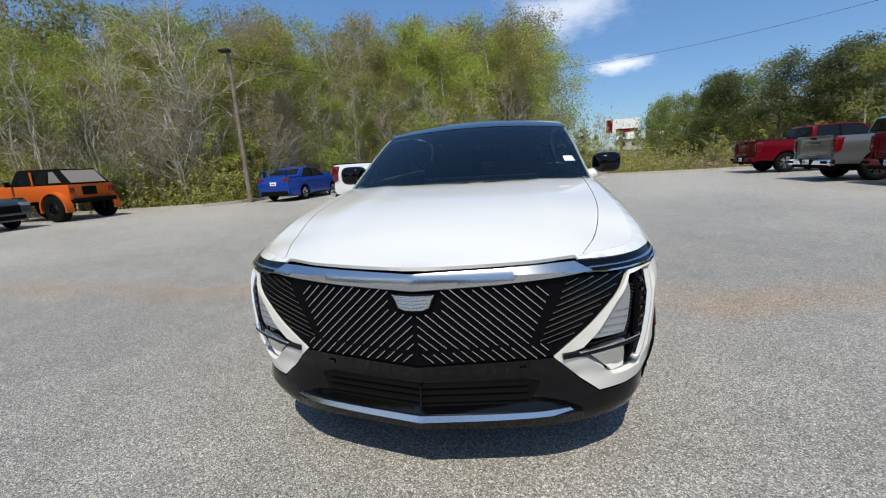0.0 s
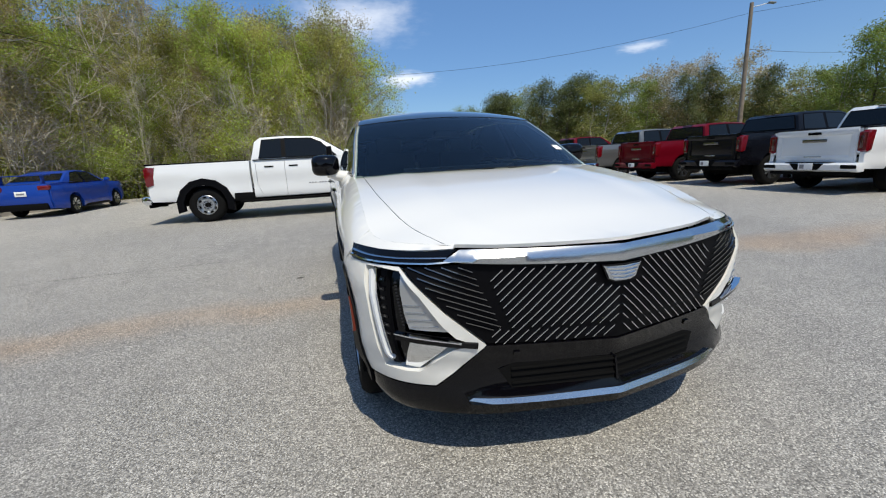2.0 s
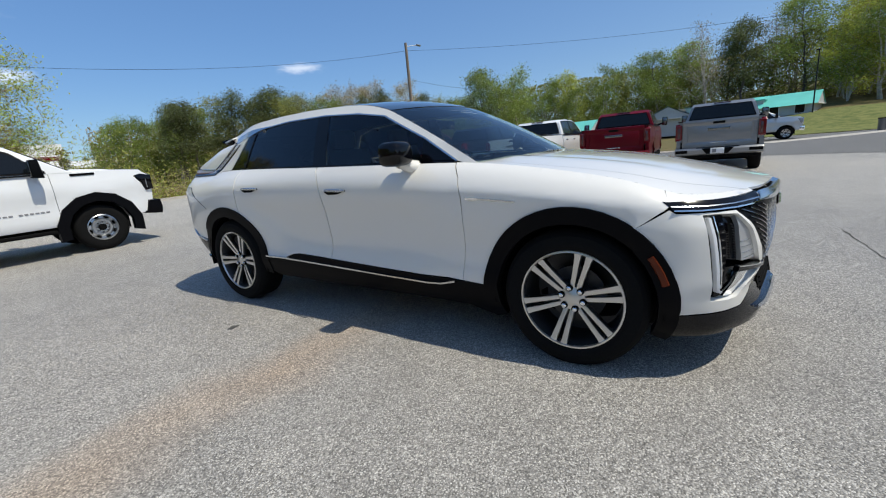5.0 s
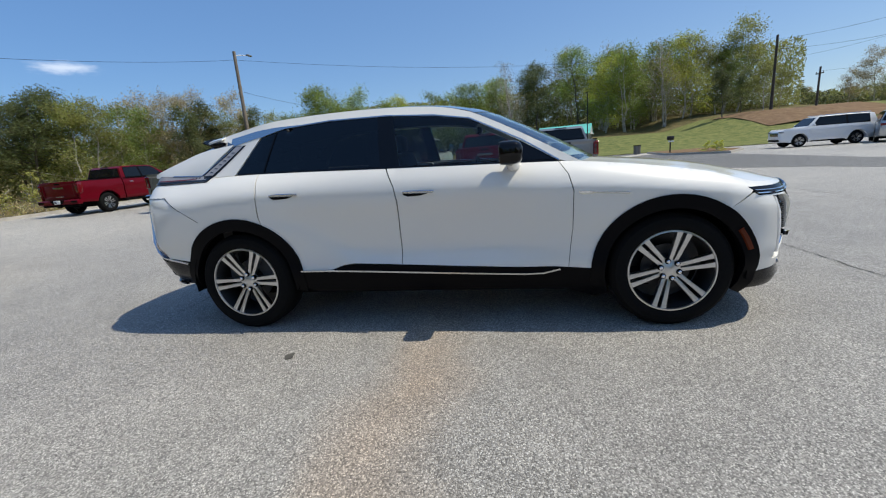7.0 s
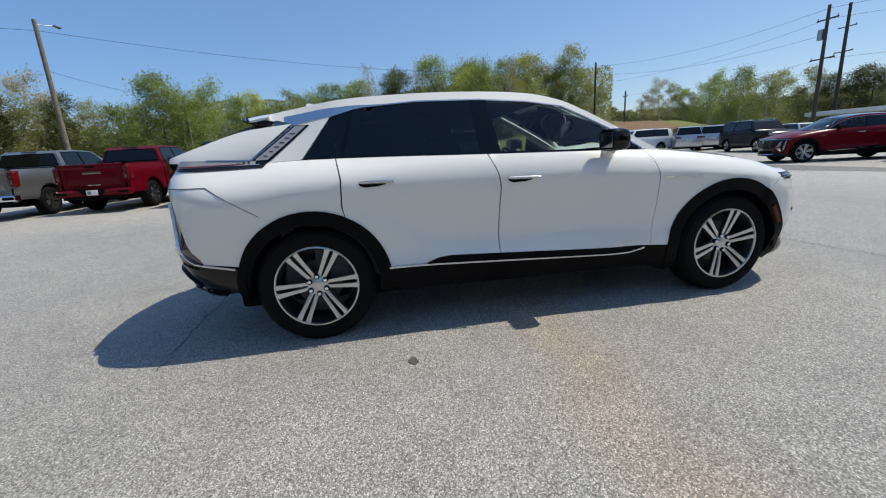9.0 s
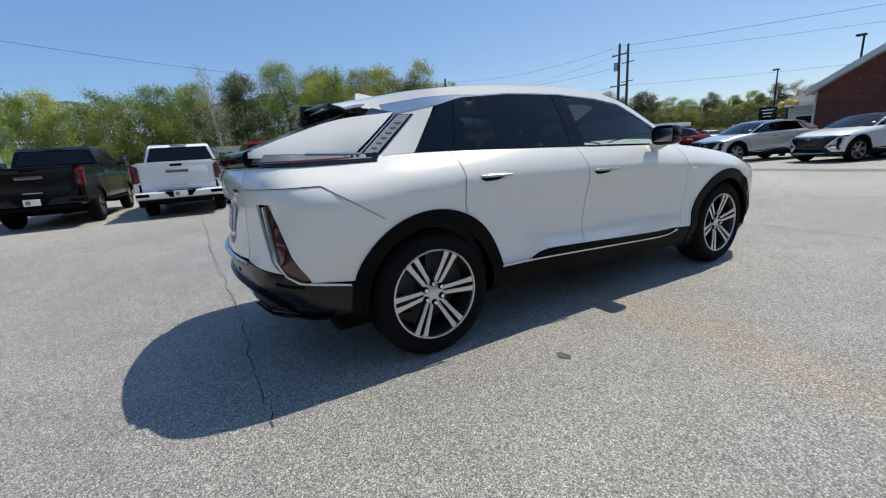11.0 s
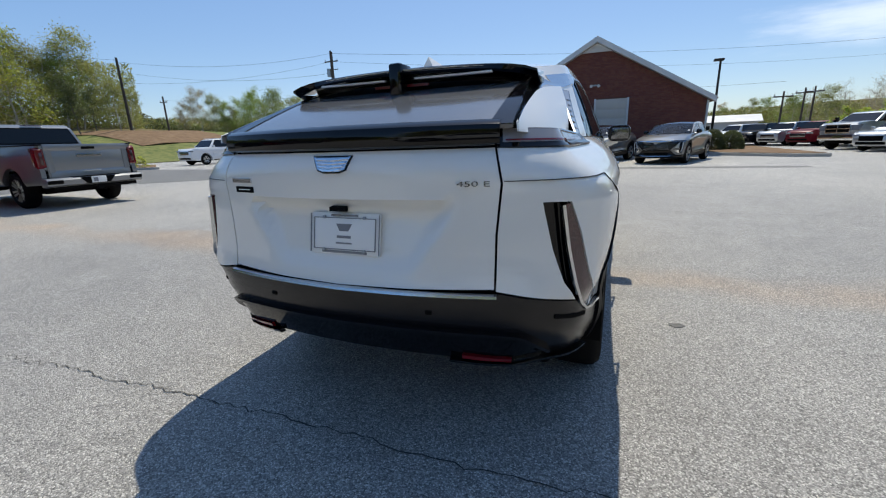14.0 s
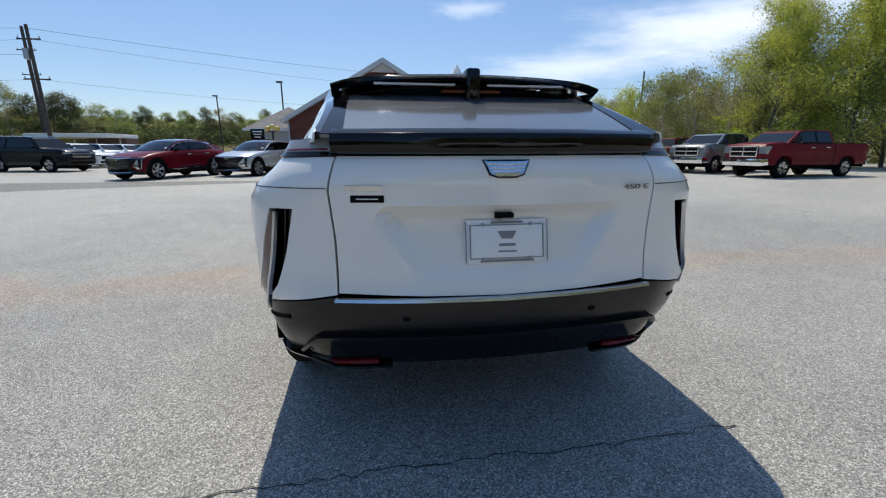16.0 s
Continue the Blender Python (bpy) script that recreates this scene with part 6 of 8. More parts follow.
        mir = part("side_mirror", prism([(my - 0.09, mz - 0.15), (my - 0.06, mz + 0.15), (my + 0.05, mz + 0.14), (my + 0.06, mz - 0.14)], s * 1.24, 0.03, x0=s * 1.06), M["gloss_black" if not steel else "satin_black"], v)
        part("mirror_glass", box(s * 1.15, my + 0.062, mz, 0.15, 0.008, 0.24, 0.003), M["dark_chrome"], mir)
        part("mirror_arm", tube((s * 0.92, my - 0.05, hood + 0.02), (s * 1.09, my, mz - 0.06), 0.035, 0.03, 8), M["satin_black"], mir)
    plate = part("number_plate", box(0, yr + 0.152, z0 + 0.085, 0.305, 0.012, 0.145, 0.004), M["paper"], bb, "plain white plate with a dark bar")
    part("print", box(0.07, yr + 0.160, z0 + 0.085, 0.09, 0.006, 0.09), M["ink"], plate)
    # cab over the belt
    hw = lambda y, z: 0.945 - 0.19 * max(0.0, (z - belt) / (roof - belt)) ** 1.2
    ws0, ws1, rr = cab_f - 0.32, cab_f + 0.42, cab_r - 0.10
    part("cab", prism([(cab_r, belt), (rr, roof - 0.12), (rr - 0.14, roof - 0.02), ((rr + ws1) / 2, roof), (ws1 + 0.15, roof - 0.03), (ws1, roof - 0.08), (ws0, belt)], hw, 0.03), P, v)
    G = M["far_glass"]
    w1 = [(cab_r - 0.20, belt + 0.045), (rr - 0.19, roof - 0.10), (mid + 0.05, roof - 0.075), (mid + 0.05, belt + 0.045)]
    w2 = [(mid - 0.05, belt + 0.045), (mid - 0.05, roof - 0.075), (ws1 + 0.20, roof - 0.095), (ws1 - 0.02, roof - 0.20), (ws0 + 0.36, belt + 0.045)]
    for w in (w1, w2):
        pair("window_surround", lambda: side_pane(shrink(w, -0.028), hw, 0.004), M["satin_black"], v)
        pair("side_window", lambda: side_pane(w, hw, 0.009), G, v)
    pair("door_pillar", lambda: side_pane([(mid + 0.055, belt + 0.03), (mid + 0.055, roof - 0.06), (mid - 0.055, roof - 0.06), (mid - 0.055, belt + 0.03)], hw, 0.006), M["satin_black"], v)
    rw = lambda d, e, m_: part("rear_window" if e else "window_seal", sheet([(q * (hw(0, z) - d), cab_r - (cab_r - rr) * (z - belt) / (roof - 0.12 - belt) + (0.010 if e else 0.005), z) for q, z in ((1, belt + d - 0.03), (1, roof - 0.02 - d), (-1, roof - 0.02 - d), (-1, belt + d - 0.03))], 0.012, (0, 1, 0.2)), m_, v)
    rw(0.085, 0, M["satin_black"])
    rw(0.11, 1, G)
    part("high_brake_light", box(0, rr - 0.05, roof - 0.045, 0.42, 0.05, 0.03, 0.01), M["lamp_smoke"], v)
    part("windscreen", sheet([(s * (hw(0, z) - 0.08), ws0 + (ws1 - ws0) * (z - belt) / (roof - 0.08 - belt) - 0.012, z) for s, z in ((1, belt + 0.04), (1, roof - 0.11), (-1, roof - 0.11), (-1, belt + 0.04))], 0.012, (0, -1, 0.8)), G, v)
    for y in (mid - 0.20, cab_r - 0.40):
        pair("door_handle", lambda: box(W - 0.022, y, belt - 0.165, 0.05, 0.21, 0.036, 0.012), M["matte_black" if steel else "chrome"], v)
    pair("belt_strip", lambda: box(W - 0.045, (ws0 + cab_r) / 2 + 0.25, belt + 0.004, 0.05, cab_r - ws0 - 0.6, 0.022, 0.006), M["satin_black"], v)
    pair("running_board", lambda: box(0.93, (fa + ra) / 2 - 0.15, z0 - 0.075, 0.17, wb - 1.2, 0.06, 0.02), M["matte_black"], v)
    if arch_trim:
        wide = 0.125 if steel else 0.075
        for y in (fa, ra):
            pair("arch_trim", lambda: ring(y, r, ar - 0.03, ar + wide, W - 0.08, W + 0.045, 9 if steel else 18), M["satin_black"], v)
    gr = part("grille", box(0, yf + 0.05, hood - 0.34, 1.16, 0.08, 0.40, 0.03), M["satin_black"], v)
    trim = M["satin_black" if steel else "satin_chrome"]
    for z in (hood - 0.14, hood - 0.34, hood - 0.54):
        part("grille_bar", prism([(yf - 0.03, z - 0.022), (yf - 0.035, z + 0.022), (yf + 0.05, z + 0.025), (yf + 0.05, z - 0.025)], 0.60, 0.008), trim, gr)
    for x in (-0.585, 0.0, 0.585):
        part("grille_post", box(x, yf + 0.0, hood - 0.34, 0.045, 0.06, 0.40, 0.012), trim, gr)
    for k in range(3):
        part("grille_slat", box(0, yf + 0.012, hood - 0.47 + 0.13 * k, 1.12, 0.02, 0.014), M["dark_chrome"], gr)
    part("front_bumper", prism([(yf - 0.06, z0 - 0.02), (yf - 0.09, z0 + 0.10), (yf - 0.07, z0 + 0.26), (yf + 0.16, z0 + 0.27), (yf + 0.24, z0 + 0.02)], lambda y, z: 0.98 - 0.10 * sstep(yf + 0.2, yf - 0.1, y), 0.03), M["satin_black" if steel else bumper], v)
    pair("hood_ridge", lambda: prism([(yf + 0.4, hood - 0.03), (yf + 0.7, hood + 0.018), (cab_f - 0.35, hood + 0.05), (cab_f - 0.25, hood + 0.03)], 0.70, 0.02, x0=0.36), P, v)
    if steel:
        pair("bed_step", lambda: box(0.965, bed0 + 0.20, z0 + 0.04, 0.09, 0.46, 0.20, 0.03), M["matte_black"], v)
        def letters():
            bm = bmesh.new()
            for k in range(9):
                merge(bm, box(W - 0.010, cab_f + 0.16 + 0.066 * k + (0.05 if k > 5 else 0), belt - 0.60, 0.012, 0.045, 0.022, 0.003))
            return bm
        pair("model_bars", letters, M["ink"], v)
        pair("wing_vent", lambda: box(W - 0.045, cab_f - 0.42, belt - 0.035, 0.04, 0.34, 0.04, 0.01), M["satin_black"], v)
    hl = lambda: prism([(yf + 0.03, hood - 0.42), (yf + 0.03, hood - 0.16), (yf + 0.20, hood - 0.12), (yf + 0.36, hood - 0.16), (yf + 0.22, hood - 0.30), (yf + 0.16, hood - 0.44)], 0.945, 0.015, x0=0.62)
    pair("head_lamp", hl, M["gloss_black" if steel else "lamp_grey"], v)
    if steel:
        pair("lamp_strip", lambda: box(0.93, yf + 0.13, hood - 0.30, 0.03, 0.03, 0.20, 0.008), M["lamp_clear"], v)
    part("underbody", box(0, 0.1, 0.48, 1.1, L - 1.2, 0.2), M["matte_black"], v)
    for y in (fa, ra):
        part("wheel_well", box(0, y, (0.3 + r + ar) / 2, 1.34, 2 * ar - 0.01, r + ar - 0.32), M["matte_black"], v)
        part("axle", tube((-0.8, y, r), (0.8, y, r), 0.06, 0.06, 10), M["matte_black"], v)
    part("spare_wheel", tube((0, ra + 0.75, 0.50), (0, ra + 0.75, 0.68), 0.34, 0.34, 20), M["tyre"], v)
    add_wheels(v, 0.98, (fa, ra), r, 0.28, 0.27 if not steel else 0.235, 6 if not steel else 8, True, steel)
    return v


def car(label, paint, at, name="car", category="car", L=4.7, W=0.9, H=1.45, wb=2.75, hood=0.95, belt=1.0, deck=1.05, r=0.335, z0=0.22, ws=(0.27, 0.42), rear=(0.80, 0.93), group="", bright=True, roof_paint=None, grille="matte_black", rails=False):
    """A saloon, hatchback or estate; ws and rear: where the screens begin and end, as parts of the length."""
    v = thing(name, label, category, group, at)
    P = M[paint]
    yf, yr = -L / 2, L / 2
    fa = yf + (L - wb) * 0.47
    ra = fa + wb
    w0, w1 = yf + L * ws[0], yf + L * ws[1]
    r0, r1 = yf + L * rear[0], yf + L * rear[1]
    ar = r + 0.07
    belt_y = lambda y: belt - 0.01 - (belt - hood) * sstep(w0 + 0.3, yf + 0.2, y) - 0.02 * sstep(r1 - 0.2, yr, y)
    low = [(yf + 0.08, z0 + 0.05), (yf, z0 + 0.25), (yf + 0.02, hood - 0.22), (yf + 0.14, hood - 0.08), (yf + 0.5, hood - 0.02), (w0, hood + 0.06), (r1, deck), (yr - 0.06, deck - 0.04), (yr, deck - 0.25), (yr - 0.01, z0 + 0.25), (yr - 0.08, z0 + 0.06)] + arch(ra, ar, z0, r) + arch(fa, ar, z0, r)
    tuck = lambda y: 0.16 * sstep(yf + 0.75, yf, y) ** 1.5 + 0.11 * sstep(yr - 0.6, yr, y) ** 1.5
    part("body", prism(low, lambda y, z: W * (0.955 - 0.05 * sstep(0.75, 1.15, z) - 0.05 * sstep(0.5, 0.2, z) - tuck(y)), 0.04), P, v)

    def side(y, z):
        """Half width of the pressed side: tucked sill, hollow doors, a shoulder and swollen arches."""
        h = (z - z0) / (belt - z0)
        x = 1 - 0.045 * sstep(0.22, 0.0, h) - 0.022 * sstep(0.15, 0.38, h) * sstep(0.80, 0.55, h) - 0.055 * sstep(0.80, 1.02, h)
        for yc in (fa, ra):
            x += 0.020 * sstep(ar + 0.26, ar + 0.03, math.hypot(y - yc, z - r))
        return W * (x - tuck(y))

    mid = (w1 + r0) / 2 + 0.05
    a0 = math.asin((z0 - r) / ar)
    arc = lambda yc: [(yc + ar * math.cos(a), r + ar * math.sin(a)) for a in np.linspace(a0, math.pi - a0, 11)]
    key = (L, W, H, wb, hood, belt, deck)
    fd, rd = max(w0 + 0.22, fa + ar + 0.06), ra - ar * 0.62
    up = lambda a, b: [(y, belt_y(y)) for y in np.linspace(a, b, 5)]
    skin_part("front_wing", [(yf + 0.09, z0 + 0.10), (yf + 0.03, z0 + 0.30), (yf + 0.05, hood - 0.20)] + up(yf + 0.22, fd) + [(fd, z0)] + arc(fa), paint, v, side, key)
    skin_part("front_door", [(fd, z0)] + up(fd, mid) + [(mid, z0)], paint, v, side, key)
    skin_part("rear_door", [(mid, z0)] + up(mid, rd) + [(rd, r + ar * 0.80), (rd - ar * 0.30, r + ar * 0.30), (ra - ar - 0.02, z0)], paint, v, side, key)
    skin_part("rear_quarter", [(rd, r + ar * 0.80)] + up(rd, yr - 0.10) + [(yr - 0.03, deck - 0.25), (yr - 0.04, z0 + 0.3), (yr - 0.10, z0 + 0.06)] + arc(ra)[:8], paint, v, side, key)
    hw = lambda y, z: W * 0.93 - 0.24 * max(0.0, (z - belt) / (H - belt)) ** 1.3 - 0.03
    top = [(r1, deck - 0.02), (r0, H - 0.08), (r0 - 0.25, H - 0.02), ((w1 + r0) / 2, H), (w1 + 0.2, H - 0.03), (w1, H - 0.08), (w0, hood + 0.03)]
    part("cabin", prism(top, hw, 0.03), M[roof_paint] if roof_paint else P, v)
    G = M["far_glass"]
    zb, zt = belt + 0.03, H - 0.10
    fr = lambda z: w0 + (w1 - w0) * (z - hood) / (H - 0.08 - hood)
    bk = lambda z: r1 + (r0 - r1) * (z - deck) / max(0.05, H - 0.08 - deck)
    zz = max(zb, deck - 0.02)
    pair("window_surround", lambda: side_pane(shrink([(fr(zb) + 0.22, zb), (fr(zt) + 0.14, zt), (mid, zt + 0.025), (bk(zt) - 0.28, zt), (bk(zz) - 0.42, zb)], -0.025), hw, 0.004), M["satin_black"], v)
    for w in ([(fr(zb) + 0.22, zb), (fr(zt) + 0.14, zt), (mid - 0.05, zt + 0.02), (mid - 0.05, zb)], [(mid + 0.05, zb), (mid + 0.05, zt + 0.02), (bk(zt) - 0.28, zt), (bk(zz) - 0.42, zb)]):
        pair("side_window", lambda: side_pane(w, hw, 0.009), G, v)
    part("windscreen", sheet([(s * (hw(0, z) - 0.03), fr(z) - 0.012, z) for s, z in ((1, hood + 0.08), (1, zt), (-1, zt), (-1, hood + 0.08))], 0.012, (0, -1, 0.9)), G, v)
    part("rear_window", sheet([(s * (hw(0, z) - 0.06), bk(z) + 0.006, z) for s, z in ((1, deck + 0.06), (1, zt), (-1, zt), (-1, deck + 0.06))], 0.012, (0, 1, 0.6)), G, v)
    part("grille", box(0, yf + 0.02, hood - 0.34, W * 1.05, 0.06, 0.24, 0.02), M[grille], v)
    part("lower_intake", box(0, yf + 0.03, z0 + 0.18, W * 1.3, 0.08, 0.14, 0.03), M["matte_black"], v)
    pair("head_lamp", lambda: box(W * 0.70, yf + 0.12, hood - 0.20, W * 0.34, 0.22, 0.11, 0.03), M["lamp_grey"], v)
    pair("tail_lamp", lambda: box(W * 0.70, yr - 0.06, deck - 0.16, W * 0.36, 0.14, 0.15, 0.03), M["lamp_red"], v)
    pair("side_mirror", lambda: box(W + 0.07, fr(zb) + 0.20, zb + 0.05, 0.18, 0.13, 0.13, 0.04), P, v)
    for y in (mid - 0.16, rd - 0.10):
        pair("door_handle", lambda: box(side(y, belt - 0.14) - 0.004, y, belt - 0.14, 0.035, 0.17, 0.028, 0.01), P, v)
    pair("sill", lambda: box(W * 0.93, (fa + ra) / 2, z0 + 0.03, 0.08, wb - 0.9, 0.1, 0.02), M["satin_black"], v)
    plate = part("number_plate", box(0, yr + 0.012, deck - 0.32, 0.31, 0.012, 0.155, 0.003), M["paper"], v)
    part("print", box(0, yr + 0.02, deck - 0.32, 0.2, 0.006, 0.05), M["ink"], plate)
    part("underbody", box(0, 0, z0 + 0.12, W * 1.3, L - 1.0, 0.16), M["matte_black"], v)
    for y in (fa, ra):
        part("wheel_well", box(0, y, (0.2 + r + ar) / 2, 2 * W - 0.52, 2 * ar - 0.01, r + ar - 0.22), M["matte_black"], v)
    if rails:
        pair("roof_rail", lambda: box(W * 0.62, (w1 + r0) / 2, H + 0.025, 0.04, (r0 - w1) * 0.9, 0.04, 0.01), M["chrome"], v)
    add_wheels(v, W - 0.01, (fa, ra), r, 0.22, r * 0.68, 5, bright)
    return v


def suv(label, paint, at, group="", **k):
    a = dict(L=5.3, W=1.02, H=1.9, wb=3.07, hood=1.22, belt=1.28, deck=1.22, r=0.40, z0=0.32, ws=(0.27, 0.38), rear=(0.955, 0.985), grille="dark_chrome", rails=True)
    a.update(k)
    return car(label, paint, at, "suv", "suv", group=group, **a)


def facing(x, y, heading):
    """A pose on the ground for something whose front looks along a compass heading (clockwise from +y)."""
    return pose(x, y, 0, 0, 0, 180 - heading)


ROW = "pickup trucks parked in a row"
TX = 10.0 + 3.05
pickup("deep red pickup truck with black wheels by the wood", "red", facing(TX + 0.3, 17.7, 90), group=ROW, bumper="red", r=0.42)
pickup("pewter grey pickup truck with a chrome bumper", "pewter", facing(TX - 0.45, 11.8, 90), group=ROW, r=0.42)
pickup("deep red pickup truck with a red bumper", "red", facing(TX - 0.1, 9.0, 92), group=ROW, bumper="red", r=0.42)
pickup("black pickup truck with a black bumper and red tail lamps", "black_paint", facing(TX, 6.05, 92), group=ROW, bumper="black_paint", z_add=0.06, r=0.43)
pickup("white pickup truck with dark lettering on its tailgate", "white_flat", facing(TX - 0.3, 3.15, 91.5), group=ROW, bumper="white_flat", r=0.42, arch_trim=True)
pickup("deep red pickup truck beside a white one", "red", facing(TX + 0.5, 0.45, 88), group=ROW, bumper="red", z_add=0.03, r=0.42, L=6.0)
pickup("silver grey pickup truck at the row's end, with a grey bumper", "mid_grey", facing(TX + 0.2, -2.4, 92), group=ROW, L=5.85, wb=3.75, bumper="mid_grey")
pickup("white work pickup truck with steel wheels and black arch trims", "white_flat", facing(-2.07, 8.14, 93.1), L=5.85, wb=3.66, cab=2.05, bumper="chrome", steel=True, arch_trim=True, r=0.41, bed=2.28)
pickup("light grey pickup truck parked side-on by the road", "silver", facing(33.5, -4.2, 180), L=5.85, wb=3.75)
car("bright blue sports saloon with a rear wing", "blue", facing(-10.2, 14.6, 2), name="saloon_car", category="car", L=4.6, W=0.9, H=1.47, wb=2.65, hood=0.98, belt=1.02, deck=1.10, r=0.33, ws=(0.27, 0.43), rear=(0.72, 0.86))
car("dark slate saloon parked beside an orange off-roader", "navy", facing(-17.3, 5.5, 88), name="saloon_car", category="car", L=4.8, hood=0.98, belt=1.03, deck=1.08, rear=(0.75, 0.88))


blue = [o for o in bpy.data.objects if o.get("label", "").startswith("bright blue")][0]
part("rear_wing", box(0, 2.12, 1.34, 1.5, 0.22, 0.03, 0.01), M["blue"], blue)
for s in (1, -1):
    part("wing_stand", box(s * 0.55, 2.10, 1.20, 0.03, 0.16, 0.28, 0.01), M["blue"], blue)
part("rear_valance", box(0, 2.27, 0.36, 1.3, 0.12, 0.2, 0.03), M["matte_black"], blue)


def off_roader(at):
    v = thing("off_roader", "orange off-road vehicle with a black soft top and oversized tyres", "off-roader", "", at)
    r = 0.47
    part("body", prism([(2.0, 0.75), (2.02, 1.28), (-0.55, 1.30), (-0.62, 1.36), (-1.9, 1.28), (-1.95, 0.85), (-1.3, 0.72)], 0.80, 0.03), M["orange"], v)
    hw = lambda y, z: 0.79 - 0.10 * (z - 1.28) / 0.55
    part("soft_top", prism([(1.98, 1.28), (1.45, 1.84), (-0.2, 1.87), (-0.30, 1.80), (-0.62, 1.30)], hw, 0.03), M["matte_black"], v, "black canvas soft top")
    for w in ([(0.45, 1.33), (0.45, 1.72), (-0.18, 1.74), (-0.45, 1.33)], [(1.1, 1.33), (1.1, 1.74), (0.55, 1.74), (0.55, 1.33)]):
        pair("side_window", lambda: side_pane(w, hw), M["far_glass"], v)
    pair("quarter_window", lambda: side_pane([(1.75, 1.36), (1.4, 1.74), (1.2, 1.74), (1.2, 1.36)], hw), mat("clear_vinyl", (0.2, 0.19, 0.17), 0.3), v)
    part("rear_window", sheet([(s * x, y, z) for s, x, y, z in ((1, 0.62, 1.965, 1.34), (1, 0.58, 1.56, 1.78), (-1, 0.58, 1.56, 1.78), (-1, 0.62, 1.965, 1.34))], 0.012, (0, 1, 0.8)), mat("grey_vinyl", (0.25, 0.22, 0.20), 0.35), v)
    pair("door_pillar", lambda: box(0.80, 0.5, 1.53, 0.03, 0.08, 0.48, 0.01), M["orange"], v)
    for y in (-1.42, 1.42):
        pair("mudguard", lambda: ring(y, r, r + 0.06, r + 0.12, 0.74, 1.0), M["orange"], v)
    part("rear_bumper", box(0, 2.1, 0.72, 1.5, 0.16, 0.16, 0.03), M["matte_black"], v)
    part("tailgate_hardware", box(0.1, 2.04, 1.05, 0.5, 0.05, 0.3, 0.02), M["satin_black"], v)
    pair("tail_lamp", lambda: box(0.70, 2.04, 1.08, 0.14, 0.06, 0.2, 0.02), M["lamp_red"], v)
    pair("side_mirror", lambda: box(0.93, -0.45, 1.40, 0.16, 0.1, 0.18, 0.03), M["matte_black"], v)
    part("underbody", box(0, 0, 0.68, 1.0, 3.2, 0.16), M["matte_black"], v)
    add_wheels(v, 1.0, (-1.42, 1.42), r, 0.32, 0.24, 6, False)


off_roader(facing(-17.15, 8.5, 270))

SUVS = "large SUVs parked in a line"
suv("white full-size SUV with chrome trim", "white_flat", facing(28.3, -20.9, 5), SUVS)
for k, (c, lab) in enumerate((("silver", "silver full-size SUV in a line"), ("silver", "silver full-size SUV in a line"), ("black_paint", "black full-size SUV in a line"), ("black_paint", "black full-size SUV in a line"))):
    suv(lab, c, facing(27.4 + 0.1 * k, -24.5 - 2.3 * k, 122 + 2 * k), SUVS)
suv("black full-size SUV parked side-on", "black_paint", facing(19.5, -23.2, 285), SUVS)
FAR = "cars parked along the lot's far side"
for k in range(6):
    c = ("white_flat", "silver", "white_flat", "grey", "silver", "white_flat")[k]
    car(f"{dict(white_flat='white', silver='silver', grey='dark grey')[c]} parked car with sun on its windscreen", c, facing(20.6 - 0.1 * k, -28.0 - 2.6 * k, 287), group=FAR, H=1.62, hood=1.02, belt=1.08, deck=1.12, rear=(0.88, 0.96))
pickup("silver pickup truck in the used-car row", "silver", facing(-14.6, -26.4, 58), L=5.8, wb=3.65)
WEST = "cars parked along the wood"
car("silver saloon in the used-car row", "silver", facing(-14.2, -23.2, 56), group=WEST)
car("silver saloon beside a dark red SUV", "silver", facing(-15.0, -20.6, 58), group=WEST)
suv("dark red SUV in the used-car row", "dodge_red", facing(-15.8, -17.8, 62), WEST, L=4.9, W=0.95, H=1.80, rails=False)
pickup("older grey pickup truck with a chrome grille", "pewter", facing(-17.4, -15.8, 72), L=5.6, wb=3.5)
pickup("faded red pickup truck with a chrome bumper and grille", "dodge_red", facing(-17.8, -12.1, 84), L=5.8, wb=3.55)
for k in range(6):
    c = ("white_flat", "black_paint", "silver", "dodge_red", "white_flat", "silver")[k]
    suv(f"{dict(white_flat='white', silver='silver', black_paint='black', dodge_red='dark red')[c]} crossover parked by the white shed", c, facing(-11.0 - 1.15 * k, -38.5 + 1.9 * k, 52), FAR, L=4.6, W=0.92, H=1.65, wb=2.7, hood=1.05, belt=1.1, deck=1.12, r=0.35, z0=0.26, rails=False)
TW = 22
for x, y, c, lab in ((9.65, -16.45, "red", "deep red electric SUV parked before the workshop"), (6.2, -18.1, "silver", "silver electric SUV parked before the workshop"), (2.6, -18.3, "white_flat", "white electric SUV parked before the workshop"),
                     (-0.45, -17.2, "grey", "dark grey electric SUV parked before the workshop"), (-3.55, -16.9, "pewter", "silver-grey electric SUV parked before the workshop")):
    parked_twin(lab, c, pose(x, y, 0, 0, 0, 180 - TW))

